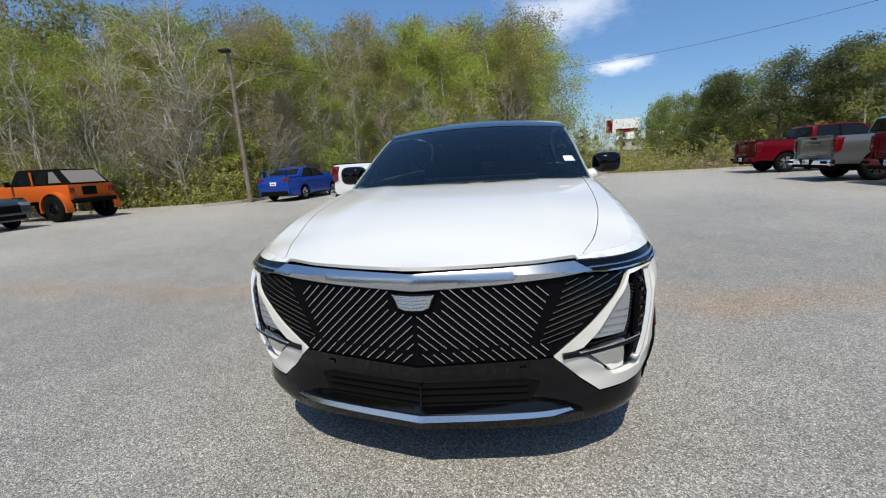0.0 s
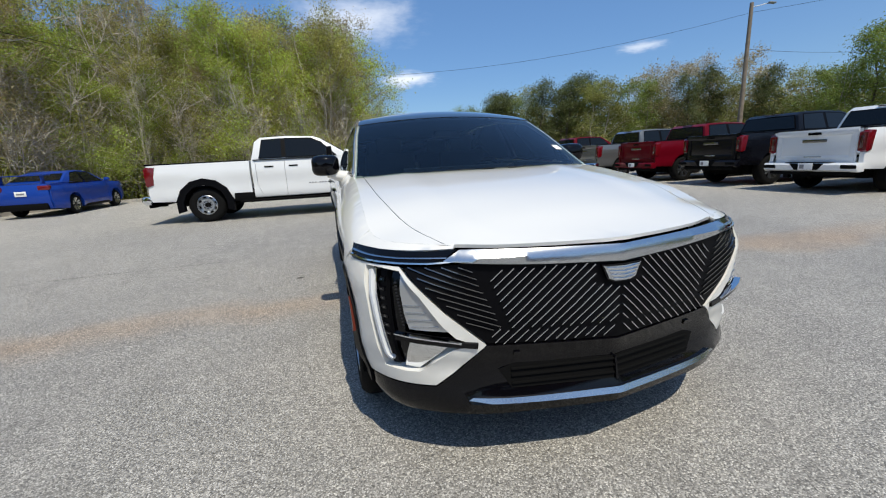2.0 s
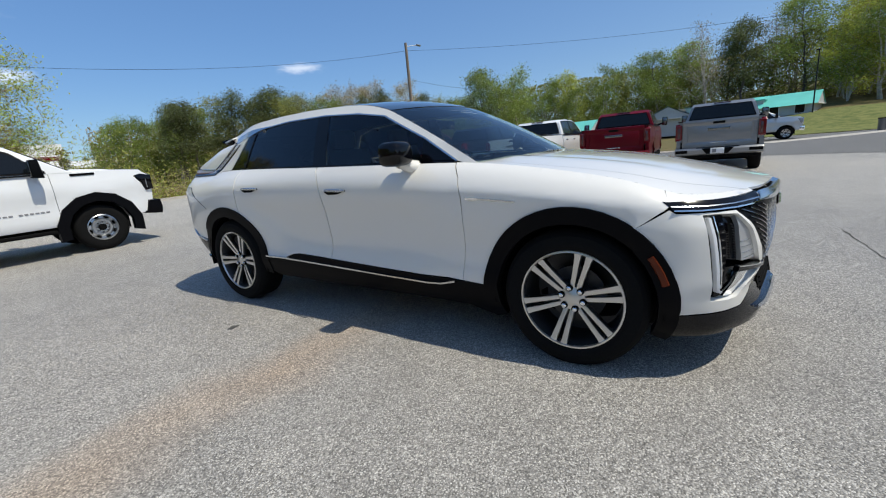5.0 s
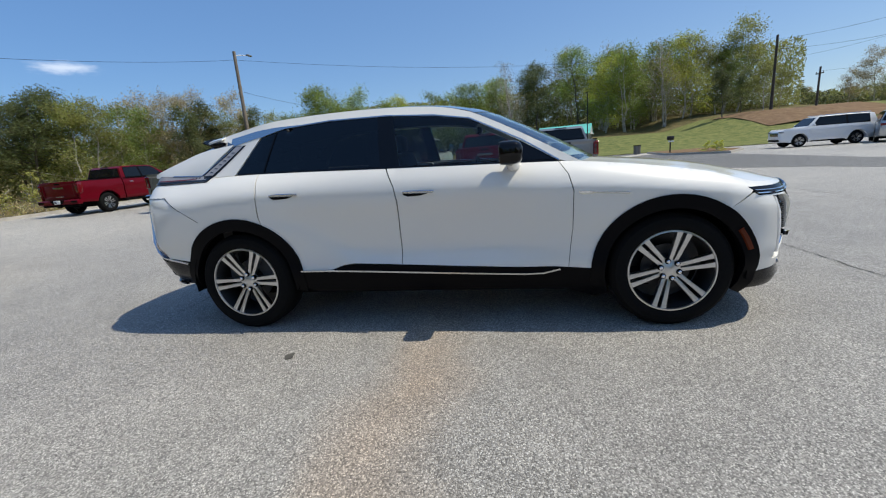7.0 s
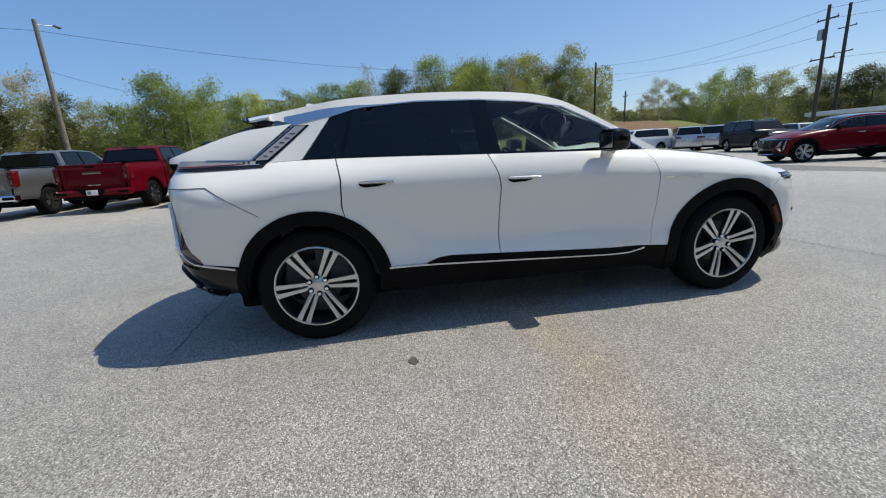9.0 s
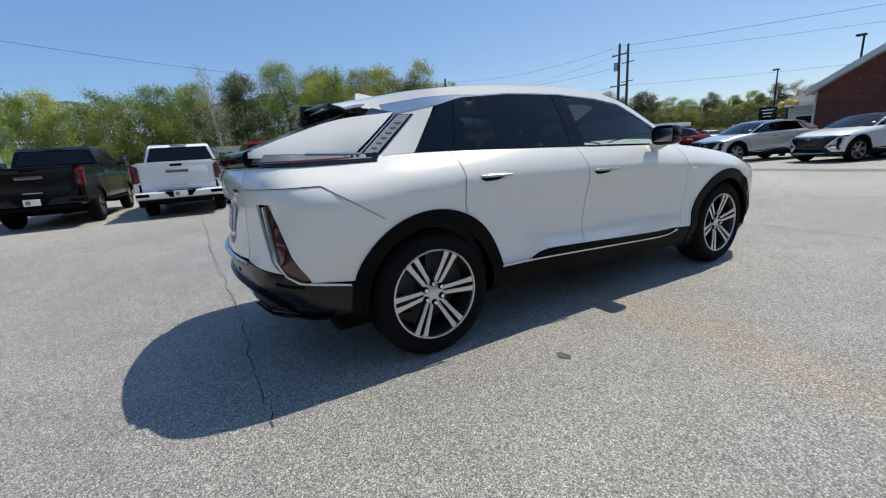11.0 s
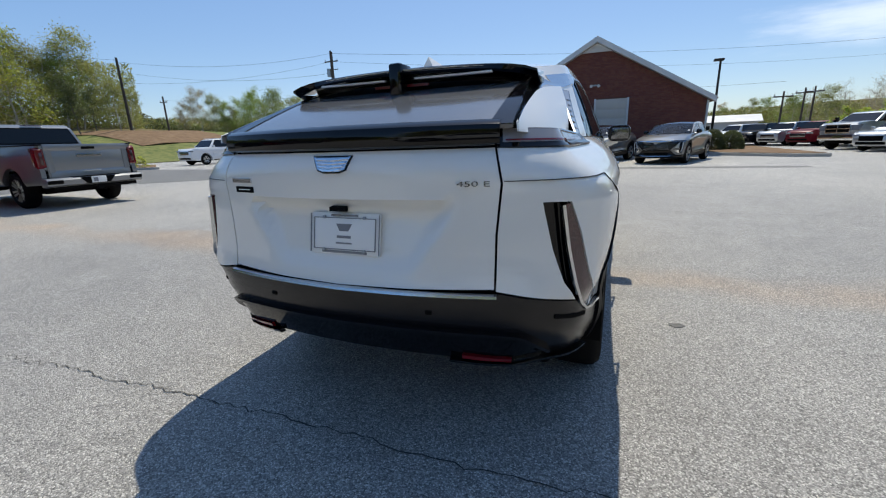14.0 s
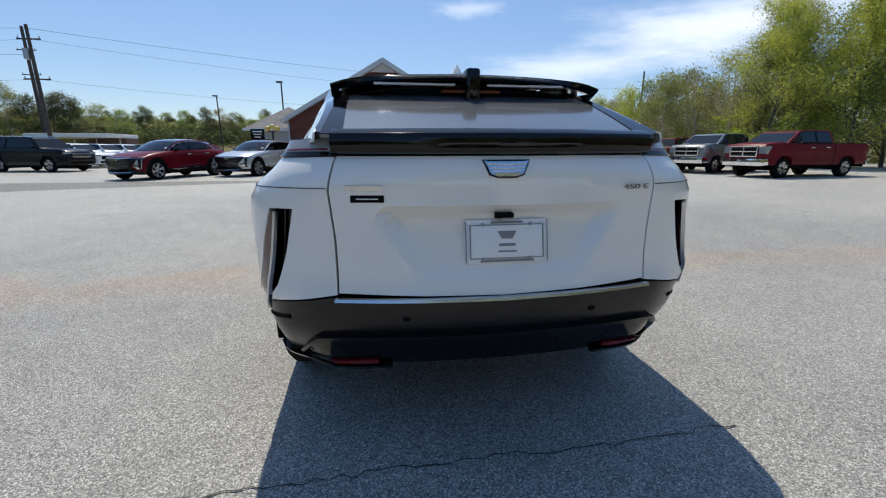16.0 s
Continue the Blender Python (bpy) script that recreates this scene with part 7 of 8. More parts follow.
# ---- brick building ----
def building():
    """Brick gable end with a loading door, under a shallow roof."""
    v = thing("brick_building", "red-brick workshop with a white-edged gable and a beige loading door", "building")
    hwid, eave, apex, y0, y1 = 5.5, 2.85, 6.05, -22.0, -46.0
    gable = [(-hwid, 0.0), (hwid, 0.0), (hwid, eave), (0, apex), (-hwid, eave)]
    core = bmesh.new()
    f = [core.verts.new((x, y0 - 0.06, z)) for x, z in gable]
    b = [core.verts.new((x, y1, z)) for x, z in gable]
    core.faces.new(f)
    core.faces.new(b[::-1])
    for i in range(5):
        core.faces.new((f[i], f[(i + 1) % 5], b[(i + 1) % 5], b[i]))
    wall = part("wall", core, M["brick_core"], v, smooth=0)
    # courses of bricks on the gable, joints left open
    cw, ch, gap_ = 0.205, 0.076, 0.010
    V_, F_ = [], []
    row = 0
    z = 0.05
    while z < apex - 0.1:
        half = hwid if z + ch < eave else hwid * (apex - z - ch) / (apex - eave)
        x = -half + (cw / 2 if row % 2 else 0.0)
        while x < half:
            w = min(cw - gap_, half - x)
            if w > 0.03 and not (-1.80 < x + w / 2 < 0.0 and z < 3.12):
                k = len(V_)
                V_ += [(x, y0 - 0.004, z), (x + w, y0 - 0.004, z), (x + w, y0 - 0.004, z + ch - gap_), (x, y0 - 0.004, z + ch - gap_), (x, y0 - 0.06, z), (x + w, y0 - 0.06, z), (x + w, y0 - 0.06, z + ch - gap_), (x, y0 - 0.06, z + ch - gap_)]
                F_ += [(k, k + 3, k + 2, k + 1), (k, k + 1, k + 5, k + 4), (k + 3, k + 7, k + 6, k + 2), (k + 1, k + 2, k + 6, k + 5), (k, k + 4, k + 7, k + 3)]
            x += cw
        z += ch
        row += 1
    me = bpy.data.meshes.new("brickwork")
    me.from_pydata(V_, [], F_)
    me.materials.append(M["brick_far"])
    brickwork = new("brickwork", me)
    brickwork.parent = wall
    brickwork["kind"] = "stuff"
    door = part("loading_door", box(-0.9, y0 - 0.02, 1.55, 1.62, 0.05, 3.1), M["door_cream"], v, "beige steel loading door")
    for k in range(6):
        part("panel", box(-0.9, y0 + 0.008, 0.3 + k * 0.5, 1.5, 0.02, 0.42, 0.01), M["door_cream"], door)
    for s in (-1, 1):
        part("door_frame", box(-0.9 + s * 0.85, y0 + 0.01, 1.56, 0.09, 0.09, 3.15), M["trim_white"], v)
    # roof planes with thickness and overhang, white barge boards
    over, t = 0.35, 0.16
    sl = (apex - eave) / hwid
    for s in (-1, 1):
        xe = s * (hwid + over)
        ze = eave - over * sl + 0.05
        rb = sheet([(0, y0 + 0.3, apex + 0.05), (xe, y0 + 0.3, ze), (xe, y1, ze), (0, y1, apex + 0.05)], t, (s * sl, 0, 1))
        part("roof", rb, M["shingle"], v)
        bb = sheet([(0, y0 + 0.31, apex + 0.26), (xe, y0 + 0.31, ze + 0.20), (xe, y0 + 0.31, ze - 0.06), (0, y0 + 0.31, apex - 0.02)], 0.06, (0, 1, 0))
        part("barge_board", bb, M["trim_white"], v, "pale painted barge board")
        part("soffit", sheet([(s * 0.02, y0, apex - 0.06), (xe, y0, ze - 0.06), (xe, y0 + 0.3, ze - 0.06), (s * 0.02, y0 + 0.3, apex - 0.06)], 0.03, (0, 0, 1)), M["trim_white"], v)
        part("down_pipe", tube((s * (hwid + 0.04), y0 + 0.03, 0.2), (s * (hwid + 0.04), y0 + 0.03, eave - 0.1), 0.05), M["trim_white"], v)
    part("gable_panel", sheet([(0.98, y0 + 0.02, 5.55), (-0.98, y0 + 0.02, 5.55), (0, y0 + 0.02, 6.05)], 0.04, (0, 1, 0)), M["trim_white"], v, "pale boarded triangle in the gable")
    lamp = part("flood_lamp", box(0.0, y0 + 0.08, 3.85, 0.36, 0.06, 0.08), M["steel"], v)
    for s in (-1, 1):
        part("lamp_head", tube((s * 0.16, y0 + 0.06, 3.85), (s * 0.2, y0 + 0.24, 3.80), 0.05, 0.08), M["trim_white"], lamp)


building()


def office():
    v = thing("office_building", "low office with a hipped shingle roof behind the brick workshop", "building")
    part("wall", box(8.0, -36, 1.4, 4.6, 9, 2.8), M["siding"], v)
    bm = bmesh.new()
    a = [bm.verts.new(p) for p in [(5.3, -30.8, 2.75), (10.7, -30.8, 2.75), (10.7, -41.2, 2.75), (5.3, -41.2, 2.75)]]
    r = [bm.verts.new(p) for p in [(7.6, -33.2, 4.6), (7.6, -38.5, 4.6)]]
    for f in ((a[0], a[1], r[0]), (a[1], a[2], r[1], r[0]), (a[2], a[3], r[1]), (a[3], a[0], r[0], r[1])):
        bm.faces.new(f)
    part("roof", bm, M["shingle"], v, smooth=0)
    part("fascia", box(8.0, -30.82, 2.70, 5.4, 0.06, 0.2), M["trim_white"], v)
    for x in (6.6, 9.2):
        w = part("window", box(x, -31.48, 1.5, 1.2, 0.08, 1.1), M["trim_white"], v)
        part("pane", box(x, -31.43, 1.5, 1.05, 0.03, 0.95), M["far_glass"], w)


def globe_lamp(x, y, h):
    v = thing("globe_lamp", "black lamp post with a cluster of yellow glass globes", "lamp")
    part("post", tube((x, y, 0), (x, y, h - 0.25), 0.06, 0.045, 12), M["bronze"], v)
    part("base", tube((x, y, 0), (x, y, 0.35), 0.13, 0.08, 12), M["bronze"], v)
    part("arm", tube((x - 0.26, y, h - 0.28), (x + 0.26, y, h - 0.28), 0.025), M["bronze"], v)
    for dx, dz in ((-0.26, 0.0), (0.0, 0.10), (0.26, 0.0)):
        gb = bmesh.new()
        bmesh.ops.create_uvsphere(gb, u_segments=14, v_segments=10, radius=0.15)
        bmesh.ops.translate(gb, verts=gb.verts, vec=(x + dx, y, h - 0.12 + dz))
        part("globe", gb, M["globe"], v, "yellowed glass globe")


globe_lamp(6.3, -21.3, 2.45)
sign = thing("notice_board", "small black notice board on a thin post", "sign")
part("post", tube((7.2, -21.6, 0), (7.2, -21.6, 1.75), 0.035), M["bronze"], sign)
board = part("board", box(7.2, -21.6, 2.02, 0.75, 0.06, 0.60, 0.01), M["gloss_black"], sign)
for k in range(3):
    part("print", box(7.2, -21.565, 2.18 - 0.15 * k, 0.5 - 0.08 * k, 0.01, 0.05), M["paper"], board)
office()


def gabled_house(label, x, y, w, d, wall, ridge, heading, roof, siding, dormers=1):
    v = thing("house", label, "house", at=pose(x, y, fall(x, y), 0, 0, 180 - heading))
    part("wall", box(0, 0, wall / 2, w, d, wall), M[siding], v)
    bm = bmesh.new()
    o = 0.4
    P = [bm.verts.new(p) for p in [(-w / 2 - o, -d / 2 - o, wall - 0.1), (w / 2 + o, -d / 2 - o, wall - 0.1), (w / 2 + o, d / 2 + o, wall - 0.1), (-w / 2 - o, d / 2 + o, wall - 0.1), (-w / 2 - o, 0, ridge), (w / 2 + o, 0, ridge)]]
    for f in ((0, 1, 5, 4), (2, 3, 4, 5), (0, 3, 2, 1)):
        bm.faces.new([P[i] for i in f])
    part("roof", bm, M[roof], v, smooth=0)
    for s in (1, -1):
        part("gable", sheet([(s * (w / 2 + 0.3), -d / 2 - 0.2, wall - 0.08), (s * (w / 2 + 0.3), d / 2 + 0.2, wall - 0.08), (s * (w / 2 + 0.3), 0, ridge - 0.12)], 0.2, (-s, 0, 0)), M[siding], v)
        part("gable_trim", box(s * (w / 2 + 0.1), 0, wall - 0.1, 0.7, d + 0.5, 0.14), M["trim_white"], v)
    n = max(2, int(w / 2.6))
    for k in range(n):
        wx = -w / 2 + w * (k + 0.5) / n
        win = part("window", box(wx, -d / 2 - 0.02, wall * 0.55, 1.1, 0.1, 1.2), M["trim_white"], v)
        part("pane", box(wx, -d / 2 - 0.06, wall * 0.55, 0.95, 0.06, 1.05), M["far_glass"], win)
    for k in range(dormers):
        wx = -w / 4 + k * w / 2.5
        part("dormer", prism([(-d * 0.36, wall), (-d * 0.36, wall + 1.0), (0, wall + 1.0), (0, wall)], 0.6), M[siding], v).location.x = wx
        part("dormer_roof", box(wx, -d * 0.18, wall + 1.08, 1.6, d * 0.42, 0.14), M[roof], v)
    return v


gabled_house("white cottage with a long teal metal roof", 73, 20.5, 12, 7, 2.0, 3.7, 275, "teal", "siding", 2)
gabled_house("grey building with a teal metal roof and dark windows", 74, 3.8, 12, 6.4, 2.6, 4.3, 356, "teal", "siding", 0)
gabled_house("small cottage with a grey roof", 84, -1.5, 9, 7, 2.2, 3.4, 278, "mid_grey", "siding", 1)
gabled_house("cottage with a bright teal metal roof and a dormer", 73, -10.0, 8, 7, 1.3, 2.9, 285, "teal", "siding", 1)
gabled_house("low white shed with a pale roof", -13.3, -56, 6.6, 5, 2.2, 2.9, 10, "trim_white", "siding", 0)
gabled_house("white roadside cabin far behind the wood", 34, 118, 16, 8, 3.0, 4.5, 200, "trim_white", "trim_white", 0)


def fuel_canopy():
    v = thing("canopy", "white flat-roofed roadside canopy on thin posts", "canopy")
    part("roof", box(38.3, -58, 2.9, 9.2, 7, 0.5, 0.05), M["trim_white"], v)
    for x in (34.2, 37, 39.6, 42.4):
        part("post", tube((x, -58, 0), (x, -58, 2.7), 0.10), M["steel"], v)
    part("kiosk", box(36, -60, 1.3, 4.5, 3, 2.6), M["brick_core"], v)


fuel_canopy()


def billboard():
    v = thing("billboard", "pale roadside billboard with red blocks on a post", "billboard")
    x, y = 27, 121
    part("board", box(x, y, 8.0, 9, 0.4, 4.2), M["paper"], v)
    part("block", box(x - 3.4, y - 0.24, 8.2, 1.6, 0.08, 3.4), M["red"], v)
    part("bar", box(x + 1.2, y - 0.24, 7.0, 5.5, 0.08, 0.9), M["red"], v)
    part("post", tube((x, y, 0), (x, y, 6), 0.3), M["steel"], v)


billboard()

# ---- poles and cables ----
def pole(label, x, y, h, r=0.13, material="wood_pole", lamp=0.0, arms=(), can=False, lean=0.0, z0=0.0):
    v = thing("utility_pole", label, "pole")
    part("post", tube((x, y, z0 - 0.3), (x + lean, y, h), r * 1.15, r * 0.75, 12), M[material], v)
    if lamp:
        part("lamp_arm", tube((x, y, h - 0.35), (x + lamp, y - 0.5, h - 0.15), 0.03), M["steel"], v)
        part("lamp_head", box(x + lamp * 1.25, y - 0.6, h - 0.14, 0.62, 0.26, 0.14, 0.05), M["steel"], v)
    for z, w in arms:
        xa = x + lean * (h - z) / h
        part("cross_arm", box(xa, y, h - z, w, 0.1, 0.12), M["dark_pole"], v)
        for k in range(3):
            part("insulator", tube((xa - w * 0.45 + k * w * 0.45, y, h - z + 0.05), (xa - w * 0.45 + k * w * 0.45, y, h - z + 0.26), 0.05, 0.04, 8), M["steel"], v)
    if can:
        xa = x + lean * (h - 2.4) / h + 0.42
        part("transformer", tube((xa, y, h - 2.9), (xa, y, h - 2.0), 0.26, 0.26, 14), M["steel"], v)
    return v


pole("weathered wooden light pole at the wood's edge", -12.0, 13.0, 6.5, 0.10, lamp=0.0)
tagged(part("flood_light", box(-12.0, 12.8, 6.45, 0.46, 0.3, 0.12, 0.03), M["bronze"]), "small bronze floodlight on a pole's top", "lamp")
pole("tall weathered utility pole with a lamp arm", 31.8, 23.1, 11.6, 0.17, lamp=1.0, arms=())
pole("short utility pole with a grey transformer", 46, 20, 8.2, 0.15, "dark_pole", can=True)
pole("dark utility pole with cross-arms and a transformer", 31.2, -41.6, 12.1, 0.17, "dark_pole", arms=((1.2, 1.9), (4.6, 2.2)), can=True)
pole("very tall dark utility pole", 48.0, -65.6, 17.6, 0.24, "dark_pole", arms=((3.0, 2.4), (6.2, 2.4)))
pole("dark utility pole with a cross-arm beyond the used cars", -39.4, -76.3, 11.1, 0.18, "dark_pole", arms=((0.4, 4.0), (1.7, 4.6)))
pole("tall dark utility pole beside the clay bank", 60, -34.9, 13.1, 0.18, "dark_pole", z0=2)
pole("dark utility pole by the road", 60, -40.2, 8.7, 0.14, "dark_pole", z0=1, arms=((0.8, 1.4),))
pole("thin dark pole above the western wood", -30.5, -43.0, 9.9, 0.11, "dark_pole")
for x, y, h in ((-16.5, -48, 4.7), (-19.5, -52, 5.2), (-21.0, -54, 5.4)):
    pole("dark utility pole behind the used cars", x, y, h, 0.10, "dark_pole", arms=((0.5, 1.6),))


def street_lamp(x, y, h, label):
    v = thing("street_lamp", label, "lamp")
    part("post", tube((x, y, 0), (x, y, h), 0.085, 0.065, 12), M["bronze"], v)
    part("lamp_head", box(x + 0.12, y + 0.1, h + 0.06, 0.55, 0.4, 0.14, 0.03), M["bronze"], v)
    part("base", tube((x, y, 0), (x, y, 0.7), 0.22, 0.22, 14), M["concrete"], v)


street_lamp(-7.3, -29.5, 5.55, "dark bronze light pole by a clipped hedge")
street_lamp(9.3, -39.3, 7.3, "dark bronze light pole behind the workshop")
street_lamp(19.5, -52, 7.4, "thin dark light pole beyond parked cars")
street_lamp(66, -12.5, 9.0, "pale floodlight pole on the grass bank")


def cable(p, q, sag, r=0.010, label="thin black overhead cable"):
    bm = bmesh.new()
    p, q = Vector(p), Vector(q)
    n = 24
    side = (q - p).cross(Vector((0, 0, 1))).normalized()
    rows = []
    for i in range(n + 1):
        t = i / n
        c = p.lerp(q, t) - Vector((0, 0, sag * 4 * t * (1 - t)))
        rows.append([bm.verts.new(c + side * (r * math.cos(a)) + Vector((0, 0, r * math.sin(a)))) for a in (0.5, 2.6, 4.7)])
    for a, b in zip(rows, rows[1:]):
        for k in range(3):
            bm.faces.new((a[k], b[k], b[(k + 1) % 3], a[(k + 1) % 3]))
    tagged(part("cable", bm, M["wire"]), label, "cable")


T2 = (31.8, 23.1, 10.9)
cable(T2, (-6, 42, 9.9), 1.6, 0.013)
cable((-6, 42, 9.9), (-12, 13, 6.2), 0.6, 0.012)
cable(T2, (60, -34.9, 12.8), 1.8, 0.013)
cable((31.8, 23.1, 8.3), (46, 20, 7.9), 0.3, 0.012)
cable((60, -34.9, 12.6), (31.2, -41.6, 11.8), 1.0, 0.015)
cable((60, -34.9, 11.4), (31.2, -41.6, 9.6), 1.0, 0.015)
cable((60, -34.9, 10.0), (31.2, -41.6, 10.9), 0.9, 0.012)
cable((60, -40.2, 8.2), (31.2, -41.6, 7.5), 0.7, 0.012)
cable((31.2, -41.6, 10.9), (-39.4, -76.3, 10.7), 1.2, 0.013)
cable((31.2, -41.6, 11.8), (-60, -90, 15), 1.6, 0.017)
cable((31.2, -41.6, 7.5), (-16.5, -48, 5.6), 0.7, 0.012)

# ---- trees ----


def leaves_mesh(name, pts, size, material, flat=0.0, rng=None, corners=4):
    """Many small bent leaves about the given points, in one mesh."""
    n = len(pts)
    P = np.asarray(pts)
    u = rng.normal(size=(n, 3))
    u /= np.linalg.norm(u, axis=1)[:, None]
    w = rng.normal(size=(n, 3))
    w[:, 2] *= 1 - flat
    w -= (w * u).sum(1)[:, None] * u
    w /= np.linalg.norm(w, axis=1)[:, None]
    s = (size * rng.uniform(0.55, 1.35, n))[:, None]
    V = np.empty((n, 4, 3))
    V[:, 0] = P - u * s
    V[:, 1] = P - w * s * 0.55 + np.cross(u, w) * s * 0.2
    V[:, 2] = P + u * s
    V[:, 3] = P + w * s * 0.55 + np.cross(u, w) * s * 0.2
    if corners == 3:
        V = V[:, :3]
    F = np.arange(n * corners).reshape(n, corners)
    me = bpy.data.meshes.new(name)
    me.from_pydata(V.reshape(-1, 3).tolist(), [], F.tolist())
    me.materials.append(material)
    return me


def limb(bm, pts, r0, r1, seg=5):
    """A branch swept through points."""
    rows = []
    for i, p in enumerate(pts):
        d = (pts[min(i + 1, len(pts) - 1)] - pts[max(i - 1, 0)]).normalized()
        s = d.orthogonal().normalized()
        t = d.cross(s)
        r = r0 + (r1 - r0) * i / (len(pts) - 1)
        rows.append([bm.verts.new(p + s * (r * math.cos(2 * math.pi * k / seg)) + t * (r * math.sin(2 * math.pi * k / seg))) for k in range(seg)])
    for a, b in zip(rows, rows[1:]):
        for k in range(seg):
            bm.faces.new((a[k], a[(k + 1) % seg], b[(k + 1) % seg], b[k]))


def tree_proto(label, seed, h, leaf, n_leaf, bark="bark", crown0=0.25, spread=0.34, size=0.11, limbs=18, twigs=5, up=0.6, tr=0.012, pine=False, stems=1, corners=4, near=False):
    rng = np.random.default_rng(seed)
    v = thing("tree", label, "tree", at=pose(0, 0, -80))
    bm = bmesh.new()
    tips = []
    for st in range(stems):
        base = Vector((rng.uniform(-.3, .3), rng.uniform(-.3, .3), 0)) * (stems > 1)
        top = Vector((rng.uniform(-.08, .08) * h, rng.uniform(-.08, .08) * h, h * (1 - 0.15 * st * rng.uniform(0.5, 1))))
        tp = [base.lerp(top, k / 7) + Vector((rng.uniform(-1, 1), rng.uniform(-1, 1), 0)) * (0.015 * h if 0 < k < 7 else 0) for k in range(8)]
        limb(bm, tp, h * tr, h * tr * 0.12, 7)
        for i in range(limbs // stems):
            f = crown0 + (0.97 - crown0) * ((i + rng.uniform()) / (limbs // stems))
            k = min(6, int(f * 7))
            p = tp[k].lerp(tp[k + 1], f * 7 - k)
            a = rng.uniform(0, 2 * math.pi)
            ln = h * spread * (1.05 - 0.75 * (f - crown0) / (1 - crown0)) * rng.uniform(0.6, 1.15)
            if pine:
                ln *= 0.75
            d = Vector((math.cos(a), math.sin(a), up * rng.uniform(0.4, 1.4) if not pine else rng.uniform(-0.1, 0.35)))
            pts = [p]
            for s in range(3):
                d = (d + Vector((rng.normal() * .22, rng.normal() * .22, rng.normal() * .15 + 0.06))).normalized()
                pts.append(pts[-1] + d * ln / 3)
            limb(bm, pts, h * tr * 0.34 * (1.1 - f * 0.6), 0.008, 4)
            tips.append((pts[2], pts[3]))
            for t in range(twigs):
                q = pts[1].lerp(pts[3], rng.uniform())
                dd = (d + Vector(rng.normal(size=3)) * 0.75).normalized()
                e = q + dd * ln * rng.uniform(0.2, 0.5)
                mid = q.lerp(e, 0.5) + Vector(rng.normal(size=3)) * ln * 0.03
                limb(bm, [q, mid, e], 0.018, 0.005, 3)
                tips.append((q, e))
    part("trunk", bm, M[bark], v)
    if n_leaf:
        idx = rng.integers(0, len(tips), n_leaf)
        t = rng.uniform(0.1, 1.1, n_leaf)[:, None]
        A = np.array([tips[i][0] for i in idx])
        B = np.array([tips[i][1] for i in idx])
        sig = h * (0.027 if near else 0.040) if not pine else h * (0.022 if near else 0.032)
        P = A + (B - A) * t + rng.normal(size=(n_leaf, 3)) * sig
        ob = new("crown", leaves_mesh("crown", P, size, M[leaf], 0.3, rng, corners))
        ob.parent = v
    return v


PROTO = {
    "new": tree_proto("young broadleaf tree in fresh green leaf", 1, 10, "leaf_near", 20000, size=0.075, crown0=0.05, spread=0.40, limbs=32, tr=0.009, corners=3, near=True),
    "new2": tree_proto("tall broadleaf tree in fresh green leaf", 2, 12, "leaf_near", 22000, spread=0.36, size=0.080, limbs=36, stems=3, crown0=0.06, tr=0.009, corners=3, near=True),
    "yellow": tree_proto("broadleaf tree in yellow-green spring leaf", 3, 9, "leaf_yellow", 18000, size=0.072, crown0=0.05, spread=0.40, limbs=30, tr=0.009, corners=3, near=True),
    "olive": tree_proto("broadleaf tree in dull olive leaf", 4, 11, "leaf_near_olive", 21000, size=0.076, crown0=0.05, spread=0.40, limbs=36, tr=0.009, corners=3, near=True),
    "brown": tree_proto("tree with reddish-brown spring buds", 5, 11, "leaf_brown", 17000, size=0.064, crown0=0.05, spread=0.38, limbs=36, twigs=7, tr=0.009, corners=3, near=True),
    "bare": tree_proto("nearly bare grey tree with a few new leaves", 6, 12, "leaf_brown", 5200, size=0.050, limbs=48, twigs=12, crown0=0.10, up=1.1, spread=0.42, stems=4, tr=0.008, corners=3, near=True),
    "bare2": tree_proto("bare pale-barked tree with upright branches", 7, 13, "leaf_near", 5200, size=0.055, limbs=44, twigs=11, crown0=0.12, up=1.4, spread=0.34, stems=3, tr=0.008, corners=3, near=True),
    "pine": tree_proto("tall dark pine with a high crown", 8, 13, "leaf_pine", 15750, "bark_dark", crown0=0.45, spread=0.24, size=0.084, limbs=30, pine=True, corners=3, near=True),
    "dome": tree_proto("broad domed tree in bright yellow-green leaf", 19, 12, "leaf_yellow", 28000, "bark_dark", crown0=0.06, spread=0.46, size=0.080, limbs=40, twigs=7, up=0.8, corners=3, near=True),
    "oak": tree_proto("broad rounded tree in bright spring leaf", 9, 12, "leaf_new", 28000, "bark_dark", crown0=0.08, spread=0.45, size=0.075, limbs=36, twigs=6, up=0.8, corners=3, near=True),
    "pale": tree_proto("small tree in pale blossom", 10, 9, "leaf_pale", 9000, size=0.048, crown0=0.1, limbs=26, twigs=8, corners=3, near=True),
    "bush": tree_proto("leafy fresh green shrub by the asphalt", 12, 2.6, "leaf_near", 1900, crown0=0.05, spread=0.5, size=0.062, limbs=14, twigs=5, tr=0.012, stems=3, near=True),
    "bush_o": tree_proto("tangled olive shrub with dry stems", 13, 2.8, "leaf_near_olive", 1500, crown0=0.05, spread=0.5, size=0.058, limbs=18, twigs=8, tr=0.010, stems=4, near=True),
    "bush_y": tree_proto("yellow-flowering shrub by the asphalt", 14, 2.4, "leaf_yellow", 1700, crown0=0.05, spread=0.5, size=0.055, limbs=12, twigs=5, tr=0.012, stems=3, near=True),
}
